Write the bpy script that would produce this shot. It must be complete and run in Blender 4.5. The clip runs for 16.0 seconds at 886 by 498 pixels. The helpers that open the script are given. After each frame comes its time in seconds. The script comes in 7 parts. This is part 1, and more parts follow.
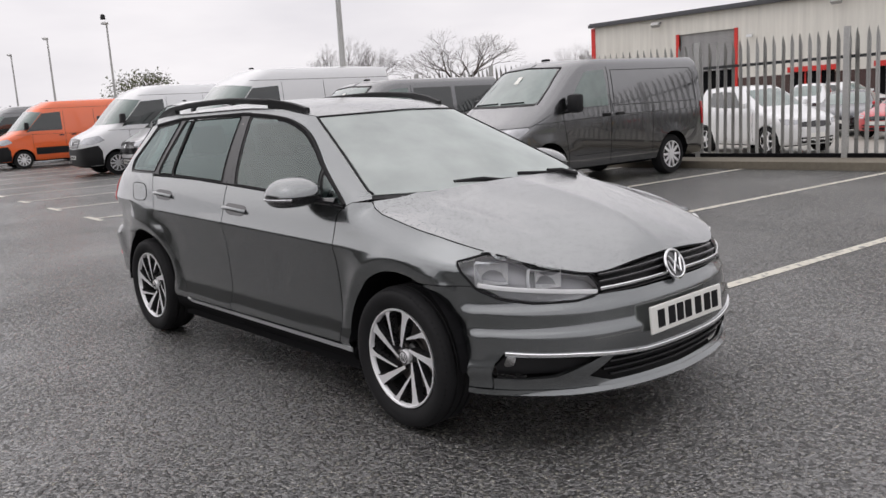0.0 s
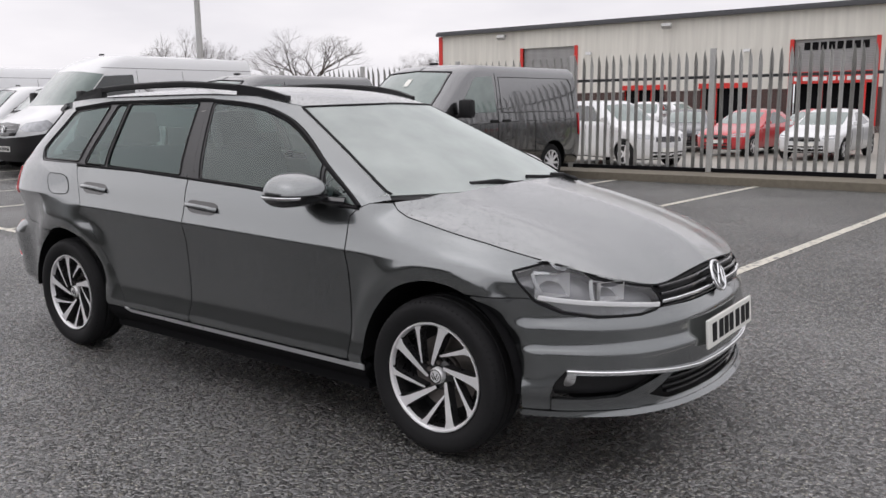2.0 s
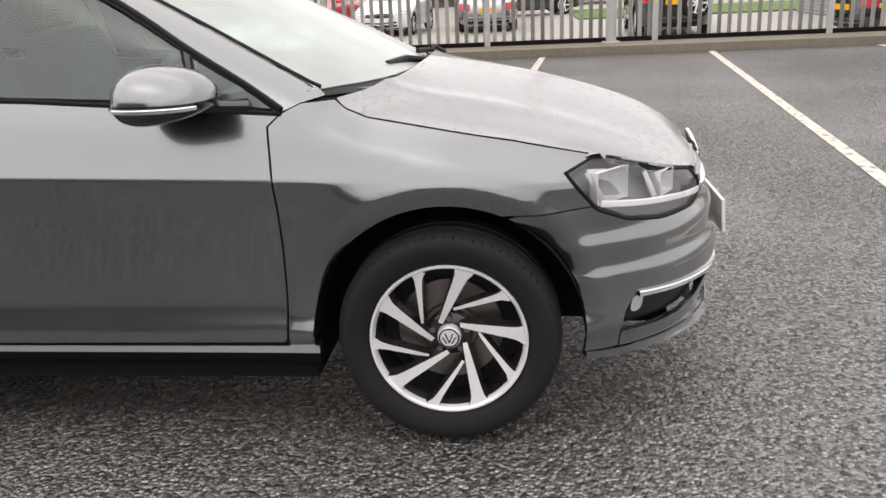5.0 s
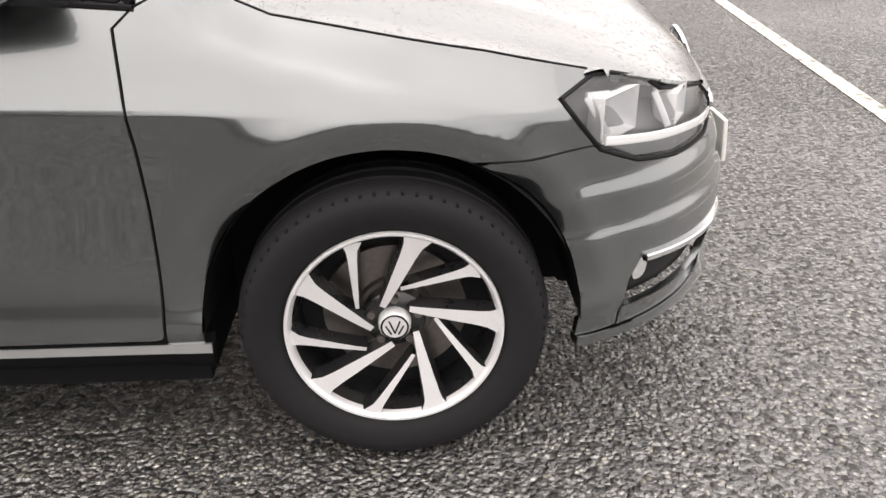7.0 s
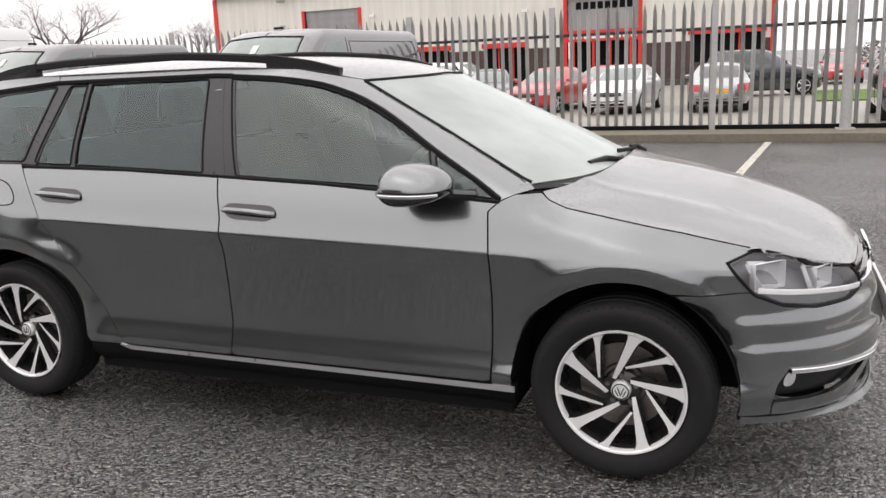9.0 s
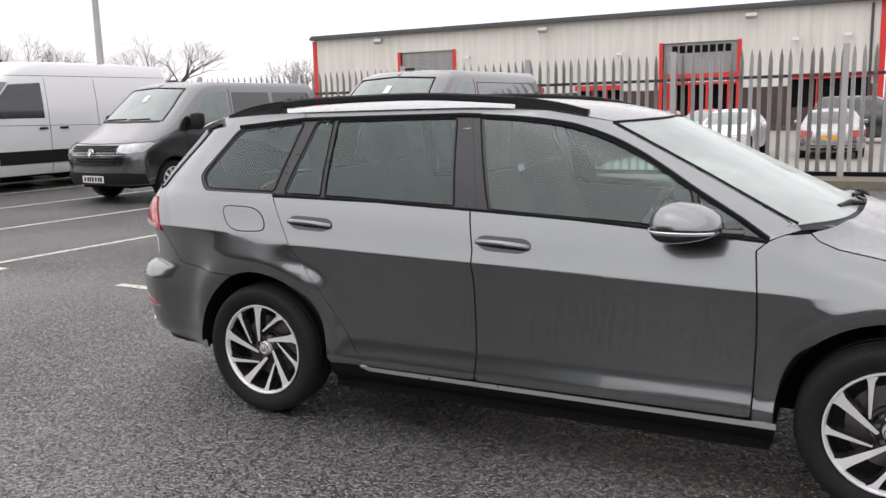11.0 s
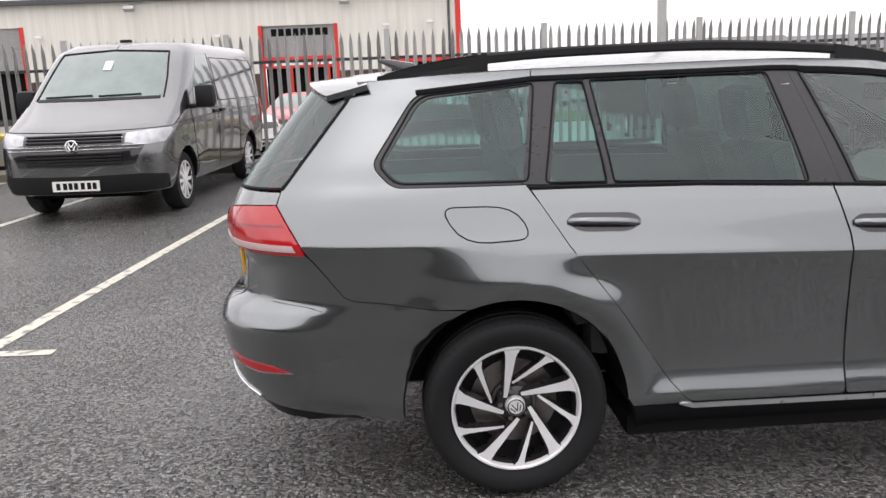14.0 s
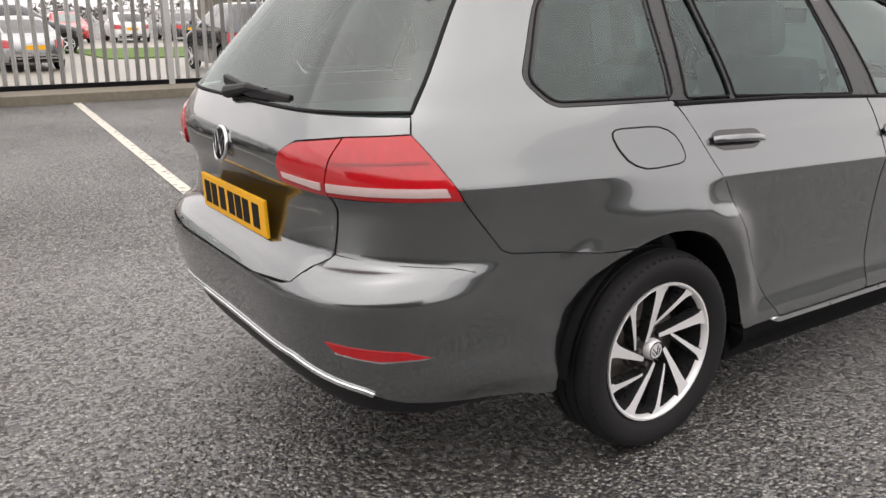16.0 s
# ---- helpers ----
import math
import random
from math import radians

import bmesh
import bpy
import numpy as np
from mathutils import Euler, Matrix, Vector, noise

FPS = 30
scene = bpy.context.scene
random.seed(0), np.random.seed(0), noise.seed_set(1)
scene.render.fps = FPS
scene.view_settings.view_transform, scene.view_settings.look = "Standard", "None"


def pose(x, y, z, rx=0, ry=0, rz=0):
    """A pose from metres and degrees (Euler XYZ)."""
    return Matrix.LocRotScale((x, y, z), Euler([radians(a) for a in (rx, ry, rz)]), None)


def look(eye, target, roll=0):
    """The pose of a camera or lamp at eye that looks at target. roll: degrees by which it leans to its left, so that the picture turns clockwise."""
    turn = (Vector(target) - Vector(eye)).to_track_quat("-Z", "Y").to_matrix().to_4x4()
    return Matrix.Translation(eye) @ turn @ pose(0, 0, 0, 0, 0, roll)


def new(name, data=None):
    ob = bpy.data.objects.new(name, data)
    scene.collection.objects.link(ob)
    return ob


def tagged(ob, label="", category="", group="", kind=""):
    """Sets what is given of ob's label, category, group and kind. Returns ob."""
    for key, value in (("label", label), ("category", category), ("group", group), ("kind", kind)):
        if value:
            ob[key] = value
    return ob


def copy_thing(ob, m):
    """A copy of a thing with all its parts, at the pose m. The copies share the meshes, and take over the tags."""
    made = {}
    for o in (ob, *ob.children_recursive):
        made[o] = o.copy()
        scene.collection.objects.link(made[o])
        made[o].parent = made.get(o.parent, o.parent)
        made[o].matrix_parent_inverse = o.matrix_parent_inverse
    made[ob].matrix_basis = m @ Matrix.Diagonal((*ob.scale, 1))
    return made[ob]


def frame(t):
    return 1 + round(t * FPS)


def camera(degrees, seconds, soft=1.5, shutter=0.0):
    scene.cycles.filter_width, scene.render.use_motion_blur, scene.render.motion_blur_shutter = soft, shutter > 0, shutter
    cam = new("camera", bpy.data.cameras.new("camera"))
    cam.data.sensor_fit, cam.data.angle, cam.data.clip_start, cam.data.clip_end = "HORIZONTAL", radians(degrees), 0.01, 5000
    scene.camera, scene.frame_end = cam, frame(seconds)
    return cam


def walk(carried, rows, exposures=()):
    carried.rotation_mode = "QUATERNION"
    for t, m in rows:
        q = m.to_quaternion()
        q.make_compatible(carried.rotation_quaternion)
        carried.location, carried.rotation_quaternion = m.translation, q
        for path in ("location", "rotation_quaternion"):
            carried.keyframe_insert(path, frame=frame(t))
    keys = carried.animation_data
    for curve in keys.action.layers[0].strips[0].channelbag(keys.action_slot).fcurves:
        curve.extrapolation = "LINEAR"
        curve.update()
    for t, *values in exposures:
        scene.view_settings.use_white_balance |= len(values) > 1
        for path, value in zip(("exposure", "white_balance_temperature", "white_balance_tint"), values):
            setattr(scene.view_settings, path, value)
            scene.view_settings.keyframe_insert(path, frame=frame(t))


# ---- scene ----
cam = camera(56.5, 16.0)
PATH = [
    (0, (4.007, -2.943, 1.353), (2.525, -1.642, 1.016), -3.5),
    (0.5, (3.852, -3.058, 1.36), (2.432, -1.689, 1.033), -2.8),
    (1, (3.685, -3.144, 1.349), (2.339, -1.704, 1.011), -1.8),
    (1.5, (3.462, -3.163, 1.345), (2.184, -1.666, 0.99), -1.0),
    (2, (3.188, -3.261, 1.339), (2.0, -1.689, 0.998), -0.7),
    (2.5, (2.882, -3.419, 1.356), (1.819, -1.759, 1.016), -2.8),
    (3, (2.576, -3.473, 1.368), (1.595, -1.767, 1.012), -3.9),
    (3.5, (2.271, -3.505, 1.344), (1.454, -1.727, 0.928), -3.9),
    (4, (2.025, -3.429, 1.323), (1.42, -1.584, 0.839), -4.3),
    (4.5, (1.781, -3.161, 1.294), (1.385, -1.282, 0.736), -4.2),
    (5, (1.545, -2.904, 1.247), (1.332, -1.015, 0.624), -2.8),
    (5.2, (1.501, -2.802, 1.227), (1.336, -0.914, 0.59), -2.7),
    (7.3, (1.325, -2.234, 1.163), (1.404, -0.453, 0.256), -0.4),
    (7.5, (1.302, -2.382, 1.095), (1.381, -0.519, 0.372), -0.2),
    (8, (1.453, -2.828, 1.25), (1.21, -0.947, 0.615), -3.2),
    (8.5, (1.552, -3.173, 1.37), (1.067, -1.316, 0.809), -2.4),
    (9, (1.735, -3.434, 1.395), (1.014, -1.62, 0.957), -2.4),
    (9.5, (1.781, -3.752, 1.417), (0.946, -1.967, 1.07), -2.1),
    (10, (1.652, -3.809, 1.409), (0.75, -2.057, 1.07), -1.6),
    (10.2, (1.583, -3.799, 1.411), (0.67, -2.052, 1.074), -1.5),
    (12.3, (0.038, -3.876, 1.427), (-0.549, -2.0, 1.057), -1.7),
    (12.5, (-0.179, -3.872, 1.423), (-0.657, -1.966, 1.049), -1.6),
    (13, (-0.67, -3.745, 1.421), (-0.96, -1.793, 1.096), -1.5),
    (13.5, (-1.156, -3.646, 1.391), (-1.258, -1.676, 1.063), -0.5),
    (14, (-1.645, -3.415, 1.394), (-1.565, -1.458, 0.989), -2.3),
    (14.5, (-2.097, -3.214, 1.365), (-1.705, -1.306, 0.913), -1.3),
    (15, (-2.492, -2.961, 1.331), (-1.864, -1.124, 0.849), -1.3),
    (15.5, (-2.868, -2.698, 1.319), (-1.989, -0.977, 0.803), -0.2),
    (16, (-3.142, -2.376, 1.297), (-2.06, -0.79, 0.738), 0.1),
]
EXPOSURES = [(t, s, k, 15.0) for t, s, k in ((0, 0.24, 6550), (3.5, 0.46, 6450), (5.2, 0.95, 6900), (7.4, 1.3, 7000), (8.0, 1.1, 6900), (9.0, 0.73, 6750), (10.2, 0.6, 6650), (12.3, 0.76, 6450), (14.5, 0.84, 6650), (16, 0.88, 6900))]
walk(cam, [(t, look(eye, target, roll)) for t, eye, target, roll in PATH], EXPOSURES)

# ---- light: overcast daylight ----
world = bpy.data.worlds.new("overcast_sky")
scene.world = world
world.use_nodes = True
wn, wl = world.node_tree.nodes, world.node_tree.links
wn.clear()
w_out, w_bg = wn.new("ShaderNodeOutputWorld"), wn.new("ShaderNodeBackground")
w_sky = wn.new("ShaderNodeTexSky")
w_sky.sky_type, w_sky.sun_disc = "NISHITA", False
w_sky.sun_elevation, w_sky.sun_rotation = radians(70), radians(225)
w_sky.air_density, w_sky.dust_density = 2.0, 6.0
w_hsv = wn.new("ShaderNodeHueSaturation")
w_hsv.inputs["Saturation"].default_value = 0.05
w_co, w_map, w_noise, w_ramp = (wn.new("ShaderNode" + n) for n in ("TexCoord", "Mapping", "TexNoise", "ValToRGB"))
w_map.inputs["Scale"].default_value = (1.5, 1.5, 6.0)
w_noise.inputs["Scale"].default_value, w_noise.inputs["Detail"].default_value = 2.2, 5.0
w_ramp.color_ramp.elements[0].position, w_ramp.color_ramp.elements[1].position = 0.3, 0.7
w_ramp.color_ramp.elements[0].color = (8.2, 8.25, 8.5, 1)
w_ramp.color_ramp.elements[1].color = (10.2, 10.2, 10.25, 1)
w_mix = wn.new("ShaderNodeMix")
w_mix.data_type = "RGBA"
w_mix.inputs["Factor"].default_value = 0.85
wl.new(w_co.outputs["Generated"], w_map.inputs["Vector"])
wl.new(w_map.outputs["Vector"], w_noise.inputs["Vector"])
wl.new(w_noise.outputs["Fac"], w_ramp.inputs["Fac"])
wl.new(w_sky.outputs["Color"], w_hsv.inputs["Color"])
wl.new(w_hsv.outputs["Color"], w_mix.inputs["A"])
wl.new(w_ramp.outputs["Color"], w_mix.inputs["B"])
# the cloud is a little brighter overhead
w_sep, w_up, w_gain = wn.new("ShaderNodeSeparateXYZ"), wn.new("ShaderNodeMapRange"), wn.new("ShaderNodeVectorMath")
w_up.inputs["From Min"].default_value, w_up.inputs["From Max"].default_value = 0.35, 0.95
w_up.inputs["To Min"].default_value, w_up.inputs["To Max"].default_value = 1.0, 1.1
w_gain.operation = "SCALE"
wl.new(w_co.outputs["Generated"], w_sep.inputs["Vector"])
wl.new(w_sep.outputs["Z"], w_up.inputs["Value"])
wl.new(w_mix.outputs["Result"], w_gain.inputs[0])
wl.new(w_up.outputs["Result"], w_gain.inputs["Scale"])
wl.new(w_gain.outputs["Vector"], w_bg.inputs["Color"])
w_bg.inputs["Strength"].default_value = 0.09
wl.new(w_bg.outputs["Background"], w_out.inputs["Surface"])
sun_data = bpy.data.lights.new("sun", "SUN")
sun_data.energy, sun_data.angle, sun_data.color = 0.6, radians(120), (1.0, 0.98, 0.95)
sun = new("sun", sun_data)
sun.matrix_world = look((-3, -3, 12), (0, 0, 0))


# ---- materials ----
def shader(name):
    m = bpy.data.materials.new(name)
    m.use_nodes = True
    return m, m.node_tree.nodes, m.node_tree.links, m.node_tree.nodes["Principled BSDF"]


def plain(name, colour, rough=0.5, metal=0.0, coat=0.0, grain=0.08, scale=40.0, bump=0.0, spec=0.5):
    """A surface with a slight grain in its colour and roughness."""
    m, n, l, b = shader(name)
    b.inputs["Metallic"].default_value = metal
    b.inputs["Coat Weight"].default_value = coat
    b.inputs["Coat Roughness"].default_value = 0.03
    b.inputs["Specular IOR Level"].default_value = spec
    co, small, large, mix = n.new("ShaderNodeTexCoord"), n.new("ShaderNodeTexNoise"), n.new("ShaderNodeTexNoise"), n.new("ShaderNodeMix")
    small.inputs["Scale"].default_value, small.inputs["Detail"].default_value = scale, 4.0
    large.inputs["Scale"].default_value, large.inputs["Detail"].default_value = scale / 18, 3.0
    add = n.new("ShaderNodeMath")
    add.operation = "ADD"
    half = n.new("ShaderNodeMath")
    half.operation, half.inputs[1].default_value = "MULTIPLY", 0.5
    for t in (small, large):
        l.new(co.outputs["Object"], t.inputs["Vector"])
    l.new(small.outputs["Fac"], add.inputs[0])
    l.new(large.outputs["Fac"], add.inputs[1])
    l.new(add.outputs[0], half.inputs[0])
    mix.data_type = "RGBA"
    mix.inputs["A"].default_value = (*[c * (1 - grain * 2) for c in colour], 1)
    mix.inputs["B"].default_value = (*[min(1, c * (1 + grain * 2)) for c in colour], 1)
    l.new(half.outputs[0], mix.inputs["Factor"])
    l.new(mix.outputs["Result"], b.inputs["Base Color"])
    mr = n.new("ShaderNodeMapRange")
    mr.inputs["To Min"].default_value, mr.inputs["To Max"].default_value = max(0, rough - 0.1), min(1, rough + 0.1)
    l.new(half.outputs[0], mr.inputs["Value"])
    l.new(mr.outputs["Result"], b.inputs["Roughness"])
    if bump:
        bp = n.new("ShaderNodeBump")
        bp.inputs["Strength"].default_value, bp.inputs["Distance"].default_value = 1.0, bump
        l.new(small.outputs["Fac"], bp.inputs["Height"])
        l.new(bp.outputs["Normal"], b.inputs["Normal"])
    return m


def asphalt(name):
    """Wet tarmac: rounded stone chips of uneven height in a dark binder, under a film of rain water."""
    m, n, l, b = shader(name)
    co = n.new("ShaderNodeTexCoord")

    def tex(kind, scale, detail=0.0, rough=0.5):
        t = n.new("ShaderNodeTex" + kind)
        t.inputs["Scale"].default_value = scale
        if kind == "Noise":
            t.inputs["Detail"].default_value, t.inputs["Roughness"].default_value = detail, rough
        l.new(co.outputs["Object"], t.inputs["Vector"])
        return t

    def calc(op, p, q, r=None):
        k = n.new("ShaderNodeMath")
        k.operation = op
        for i, v in enumerate((p, q, r)):
            if isinstance(v, (int, float)):
                k.inputs[i].default_value = v
            elif v is not None:
                l.new(v, k.inputs[i])
        return k.outputs[0]

    def span(v, a0, a1, b0, b1):
        k = n.new("ShaderNodeMapRange")
        for nm, q in zip(("From Min", "From Max", "To Min", "To Max"), (a0, a1, b0, b1)):
            k.inputs[nm].default_value = q
        l.new(v, k.inputs["Value"])
        return k.outputs["Result"]

    chips, grit = tex("Voronoi", 76.0), tex("Voronoi", 150.0)
    clump, fine = tex("Noise", 44.0, 4.0, 0.65), tex("Noise", 240.0, 2.0)
    damp, dirt = tex("Noise", 0.45, 6.0), tex("Noise", 2.6, 6.0, 0.6)
    sep = n.new("ShaderNodeSeparateColor")
    l.new(chips.outputs["Color"], sep.inputs["Color"])
    # stone colours, from blue-black to buff
    ramp = n.new("ShaderNodeValToRGB")
    e = ramp.color_ramp.elements
    e[0].position, e[0].color = 0.0, (0.008, 0.008, 0.008, 1)
    e[1].position, e[1].color = 1.0, (0.3, 0.29, 0.25, 1)
    for p, c in ((0.4, (0.02, 0.0197, 0.018, 1)), (0.75, (0.065, 0.0635, 0.057, 1))):
        e.new(p).color = c
    l.new(sep.outputs["Red"], ramp.inputs["Fac"])
    tone = n.new("ShaderNodeMix")
    tone.data_type, tone.blend_type = "RGBA", "MULTIPLY"
    tone.inputs["Factor"].default_value = 1.0
    dr = n.new("ShaderNodeValToRGB")
    dr.color_ramp.elements[0].color, dr.color_ramp.elements[1].color = (0.55, 0.55, 0.54, 1), (1.6, 1.58, 1.5, 1)
    dr.color_ramp.elements[0].position, dr.color_ramp.elements[1].position = 0.32, 0.68
    l.new(calc("MULTIPLY_ADD", clump.outputs["Fac"], 0.6, calc("MULTIPLY", dirt.outputs["Fac"], 0.4)), dr.inputs["Fac"])
    l.new(ramp.outputs["Color"], tone.inputs["A"])
    l.new(dr.outputs["Color"], tone.inputs["B"])
    gaps = n.new("ShaderNodeMix")
    gaps.data_type = "RGBA"
    l.new(span(chips.outputs["Distance"], 0.35, 0.6, 0.0, 1.0), gaps.inputs["Factor"])
    l.new(tone.outputs["Result"], gaps.inputs["A"])
    gaps.inputs["B"].default_value = (0.006, 0.006, 0.006, 1)
    l.new(gaps.outputs["Result"], b.inputs["Base Color"])
    l.new(span(damp.outputs["Fac"], 0.38, 0.66, 0.6, 0.42), b.inputs["Roughness"])
    b.inputs["Specular IOR Level"].default_value = 0.4
    # relief: each stone at its own height, clumps and hollows, grit on top
    h = calc("MULTIPLY_ADD", sep.outputs["Green"], 0.55, calc("MULTIPLY", chips.outputs["Distance"], -1.0))
    h = calc("MULTIPLY_ADD", clump.outputs["Fac"], 1.5, h)
    h = calc("MULTIPLY_ADD", grit.outputs["Distance"], -0.3, h)
    h = calc("MULTIPLY_ADD", fine.outputs["Fac"], 0.12, h)
    for strength, deep, socket in ((1.0, 0.012, "Normal"), (1.0, 0.008, "Coat Normal")):
        bp = n.new("ShaderNodeBump")
        bp.inputs["Strength"].default_value, bp.inputs["Distance"].default_value = strength, deep
        l.new(h, bp.inputs["Height"])
        l.new(bp.outputs["Normal"], b.inputs[socket])
    # water stands on some stones and in hollows, and has drained off others
    wet = calc("MULTIPLY_ADD", clump.outputs["Fac"], 0.5, calc("MULTIPLY_ADD", sep.outputs["Blue"], 0.3, calc("MULTIPLY", damp.outputs["Fac"], 0.3)))
    l.new(span(wet, 0.43, 0.67, 0.12, 1.0), b.inputs["Coat Weight"])
    b.inputs["Coat Roughness"].default_value, b.inputs["Coat IOR"].default_value = 0.24, 3.2
    return m


def worn_paint(name):
    """Road-marking paint, worn through to the chips in places."""
    m, n, l, b = shader(name)
    co, noise_, chips = n.new("ShaderNodeTexCoord"), n.new("ShaderNodeTexNoise"), n.new("ShaderNodeTexVoronoi")
    noise_.inputs["Scale"].default_value, noise_.inputs["Detail"].default_value = 14.0, 8.0
    chips.inputs["Scale"].default_value = 90.0
    for t in (noise_, chips):
        l.new(co.outputs["Object"], t.inputs["Vector"])
    ramp = n.new("ShaderNodeValToRGB")
    ramp.color_ramp.elements[0].position, ramp.color_ramp.elements[1].position = 0.36, 0.46
    ramp.color_ramp.elements[0].color, ramp.color_ramp.elements[1].color = (0.16, 0.155, 0.14, 1), (0.6, 0.57, 0.49, 1)
    l.new(noise_.outputs["Fac"], ramp.inputs["Fac"])
    l.new(ramp.outputs["Color"], b.inputs["Base Color"])
    b.inputs["Roughness"].default_value = 0.45
    bp = n.new("ShaderNodeBump")
    bp.inputs["Strength"].default_value, bp.inputs["Distance"].default_value = 0.15, 0.002
    l.new(chips.outputs["Distance"], bp.inputs["Height"])
    l.new(bp.outputs["Normal"], b.inputs["Normal"])
    return m


def ribbed(name, colour, pitch, depth, axis="X", rough=0.45):
    """Profiled sheet: ribs of the given pitch across one axis, with rain streaks."""
    m, n, l, b = shader(name)
    co, wave, streak, mapn = n.new("ShaderNodeTexCoord"), n.new("ShaderNodeTexWave"), n.new("ShaderNodeTexNoise"), n.new("ShaderNodeMapping")
    wave.bands_direction = axis
    wave.inputs["Scale"].default_value = math.pi / 10 / pitch
    l.new(co.outputs["Object"], wave.inputs["Vector"])
    mapn.inputs["Scale"].default_value = (2.0, 2.0, 0.12)
    l.new(co.outputs["Object"], mapn.inputs["Vector"])
    l.new(mapn.outputs["Vector"], streak.inputs["Vector"])
    streak.inputs["Scale"].default_value, streak.inputs["Detail"].default_value = 1.4, 6.0
    ramp = n.new("ShaderNodeValToRGB")
    ramp.color_ramp.elements[0].color = (*[c * 0.9 for c in colour], 1)
    ramp.color_ramp.elements[1].color = (*[min(1, c * 1.08) for c in colour], 1)
    ramp.color_ramp.elements[0].position, ramp.color_ramp.elements[1].position = 0.3, 0.65
    l.new(streak.outputs["Fac"], ramp.inputs["Fac"])
    l.new(ramp.outputs["Color"], b.inputs["Base Color"])
    b.inputs["Roughness"].default_value = rough
    bp = n.new("ShaderNodeBump")
    bp.inputs["Strength"].default_value, bp.inputs["Distance"].default_value = 0.7, depth
    l.new(wave.outputs["Fac"], bp.inputs["Height"])
    l.new(bp.outputs["Normal"], b.inputs["Normal"])
    return m


def brickwork(name):
    m, n, l, b = shader(name)
    co, br, mapn = n.new("ShaderNodeTexCoord"), n.new("ShaderNodeTexBrick"), n.new("ShaderNodeMapping")
    mapn.inputs["Rotation"].default_value = (radians(90), 0, 0)
    l.new(co.outputs["Object"], mapn.inputs["Vector"])
    l.new(mapn.outputs["Vector"], br.inputs["Vector"])
    br.inputs["Scale"].default_value = 4.4
    br.inputs["Color1"].default_value, br.inputs["Color2"].default_value = (0.085, 0.04, 0.035, 1), (0.055, 0.03, 0.028, 1)
    br.inputs["Mortar"].default_value = (0.1, 0.09, 0.08, 1)
    l.new(br.outputs["Color"], b.inputs["Base Color"])
    b.inputs["Roughness"].default_value = 0.8
    return m


M = dict(
    asphalt=asphalt("wet_asphalt"),
    line=worn_paint("line_paint"),
    concrete=plain("wet_concrete", (0.3, 0.285, 0.25), 0.45, scale=14, grain=0.25, bump=0.002),
    kerb=plain("stained_kerb", (0.17, 0.15, 0.115), 0.75, scale=18, grain=0.3, bump=0.004),
    galv=plain("galvanised_steel", (0.42, 0.42, 0.41), 0.5, 0.25, scale=30, grain=0.22),
    darksteel=plain("dark_steel", (0.035, 0.037, 0.04), 0.5, 0.3, scale=20, grain=0.2),
    clad=ribbed("cream_cladding", (0.68, 0.665, 0.61), 0.2, 0.006),
    brick=brickwork("dark_brick"),
    fascia=plain("grey_fascia", (0.06, 0.062, 0.068), 0.5, scale=3),
    redtrim=plain("red_trim", (0.62, 0.03, 0.022), 0.4, scale=8, grain=0.15),
    shutter=ribbed("shutter_slats", (0.3, 0.3, 0.3), 0.09, 0.02, "Z"),
    white=plain("white_gloss", (0.78, 0.79, 0.8), 0.25, coat=0.6, scale=10, grain=0.03),
    # near-black: the shade of undersides, housings and openings is put into this colour
    dark=plain("shade_black", (0.008, 0.008, 0.009), 0.9, spec=0.1),
    black=plain("black_plastic", (0.010, 0.010, 0.011), 0.5, scale=120, grain=0.2, bump=0.0004, spec=0.3),
    bark=plain("bark", (0.085, 0.07, 0.06), 0.9, scale=25, grain=0.3),
    grass=plain("grass", (0.10, 0.17, 0.035), 0.9, scale=12, grain=0.4, bump=0.02),
    hedge=plain("evergreen", (0.11, 0.12, 0.065), 0.8, scale=20, grain=0.4),
    yellow=plain("yellow_paint", (0.75, 0.5, 0.02), 0.5, scale=20),
)


# ---- mesh helpers ----
def link(name, bm, material, parent=None, label="", smooth=False):
    """Links a bmesh as one mesh object, under a parent if given."""
    me = bpy.data.meshes.new(name)
    bm.normal_update()
    bm.to_mesh(me)
    bm.free()
    if material:
        me.materials.append(material)
    if smooth:
        for p in me.polygons:
            p.use_smooth = True
    ob = new(name, me)
    if parent:
        ob.parent = parent
    if label:
        ob["label"] = label
    return ob


def part(name, bm, material, parent, label="", smooth=False):
    return link(name, bm, material, parent, label, smooth)


def share(name, ob, m, parent):
    """Another object on the same mesh."""
    o = new(name, ob.data)
    o.parent = parent
    o.matrix_basis = m
    return o


def empty(name, m=None):
    e = new(name)
    e.empty_display_size = 0.1
    if m:
        e.matrix_basis = m
    return e


def box(bm, x0, x1, y0, y1, z0, z1, bevel=0.0):
    vs = [bm.verts.new((x, y, z)) for x in (x0, x1) for y in (y0, y1) for z in (z0, z1)]
    fs = [bm.faces.new([vs[i] for i in q]) for q in ((0, 1, 3, 2), (4, 6, 7, 5), (0, 4, 5, 1), (2, 3, 7, 6), (0, 2, 6, 4), (1, 5, 7, 3))]
    if bevel:
        es = list({e for f in fs for e in f.edges})
        bmesh.ops.bevel(bm, geom=es, offset=bevel, segments=2, affect="EDGES", profile=0.6)
    return bm


def cuboid(x0, x1, y0, y1, z0, z1, bevel=0.0):
    return box(bmesh.new(), x0, x1, y0, y1, z0, z1, bevel)


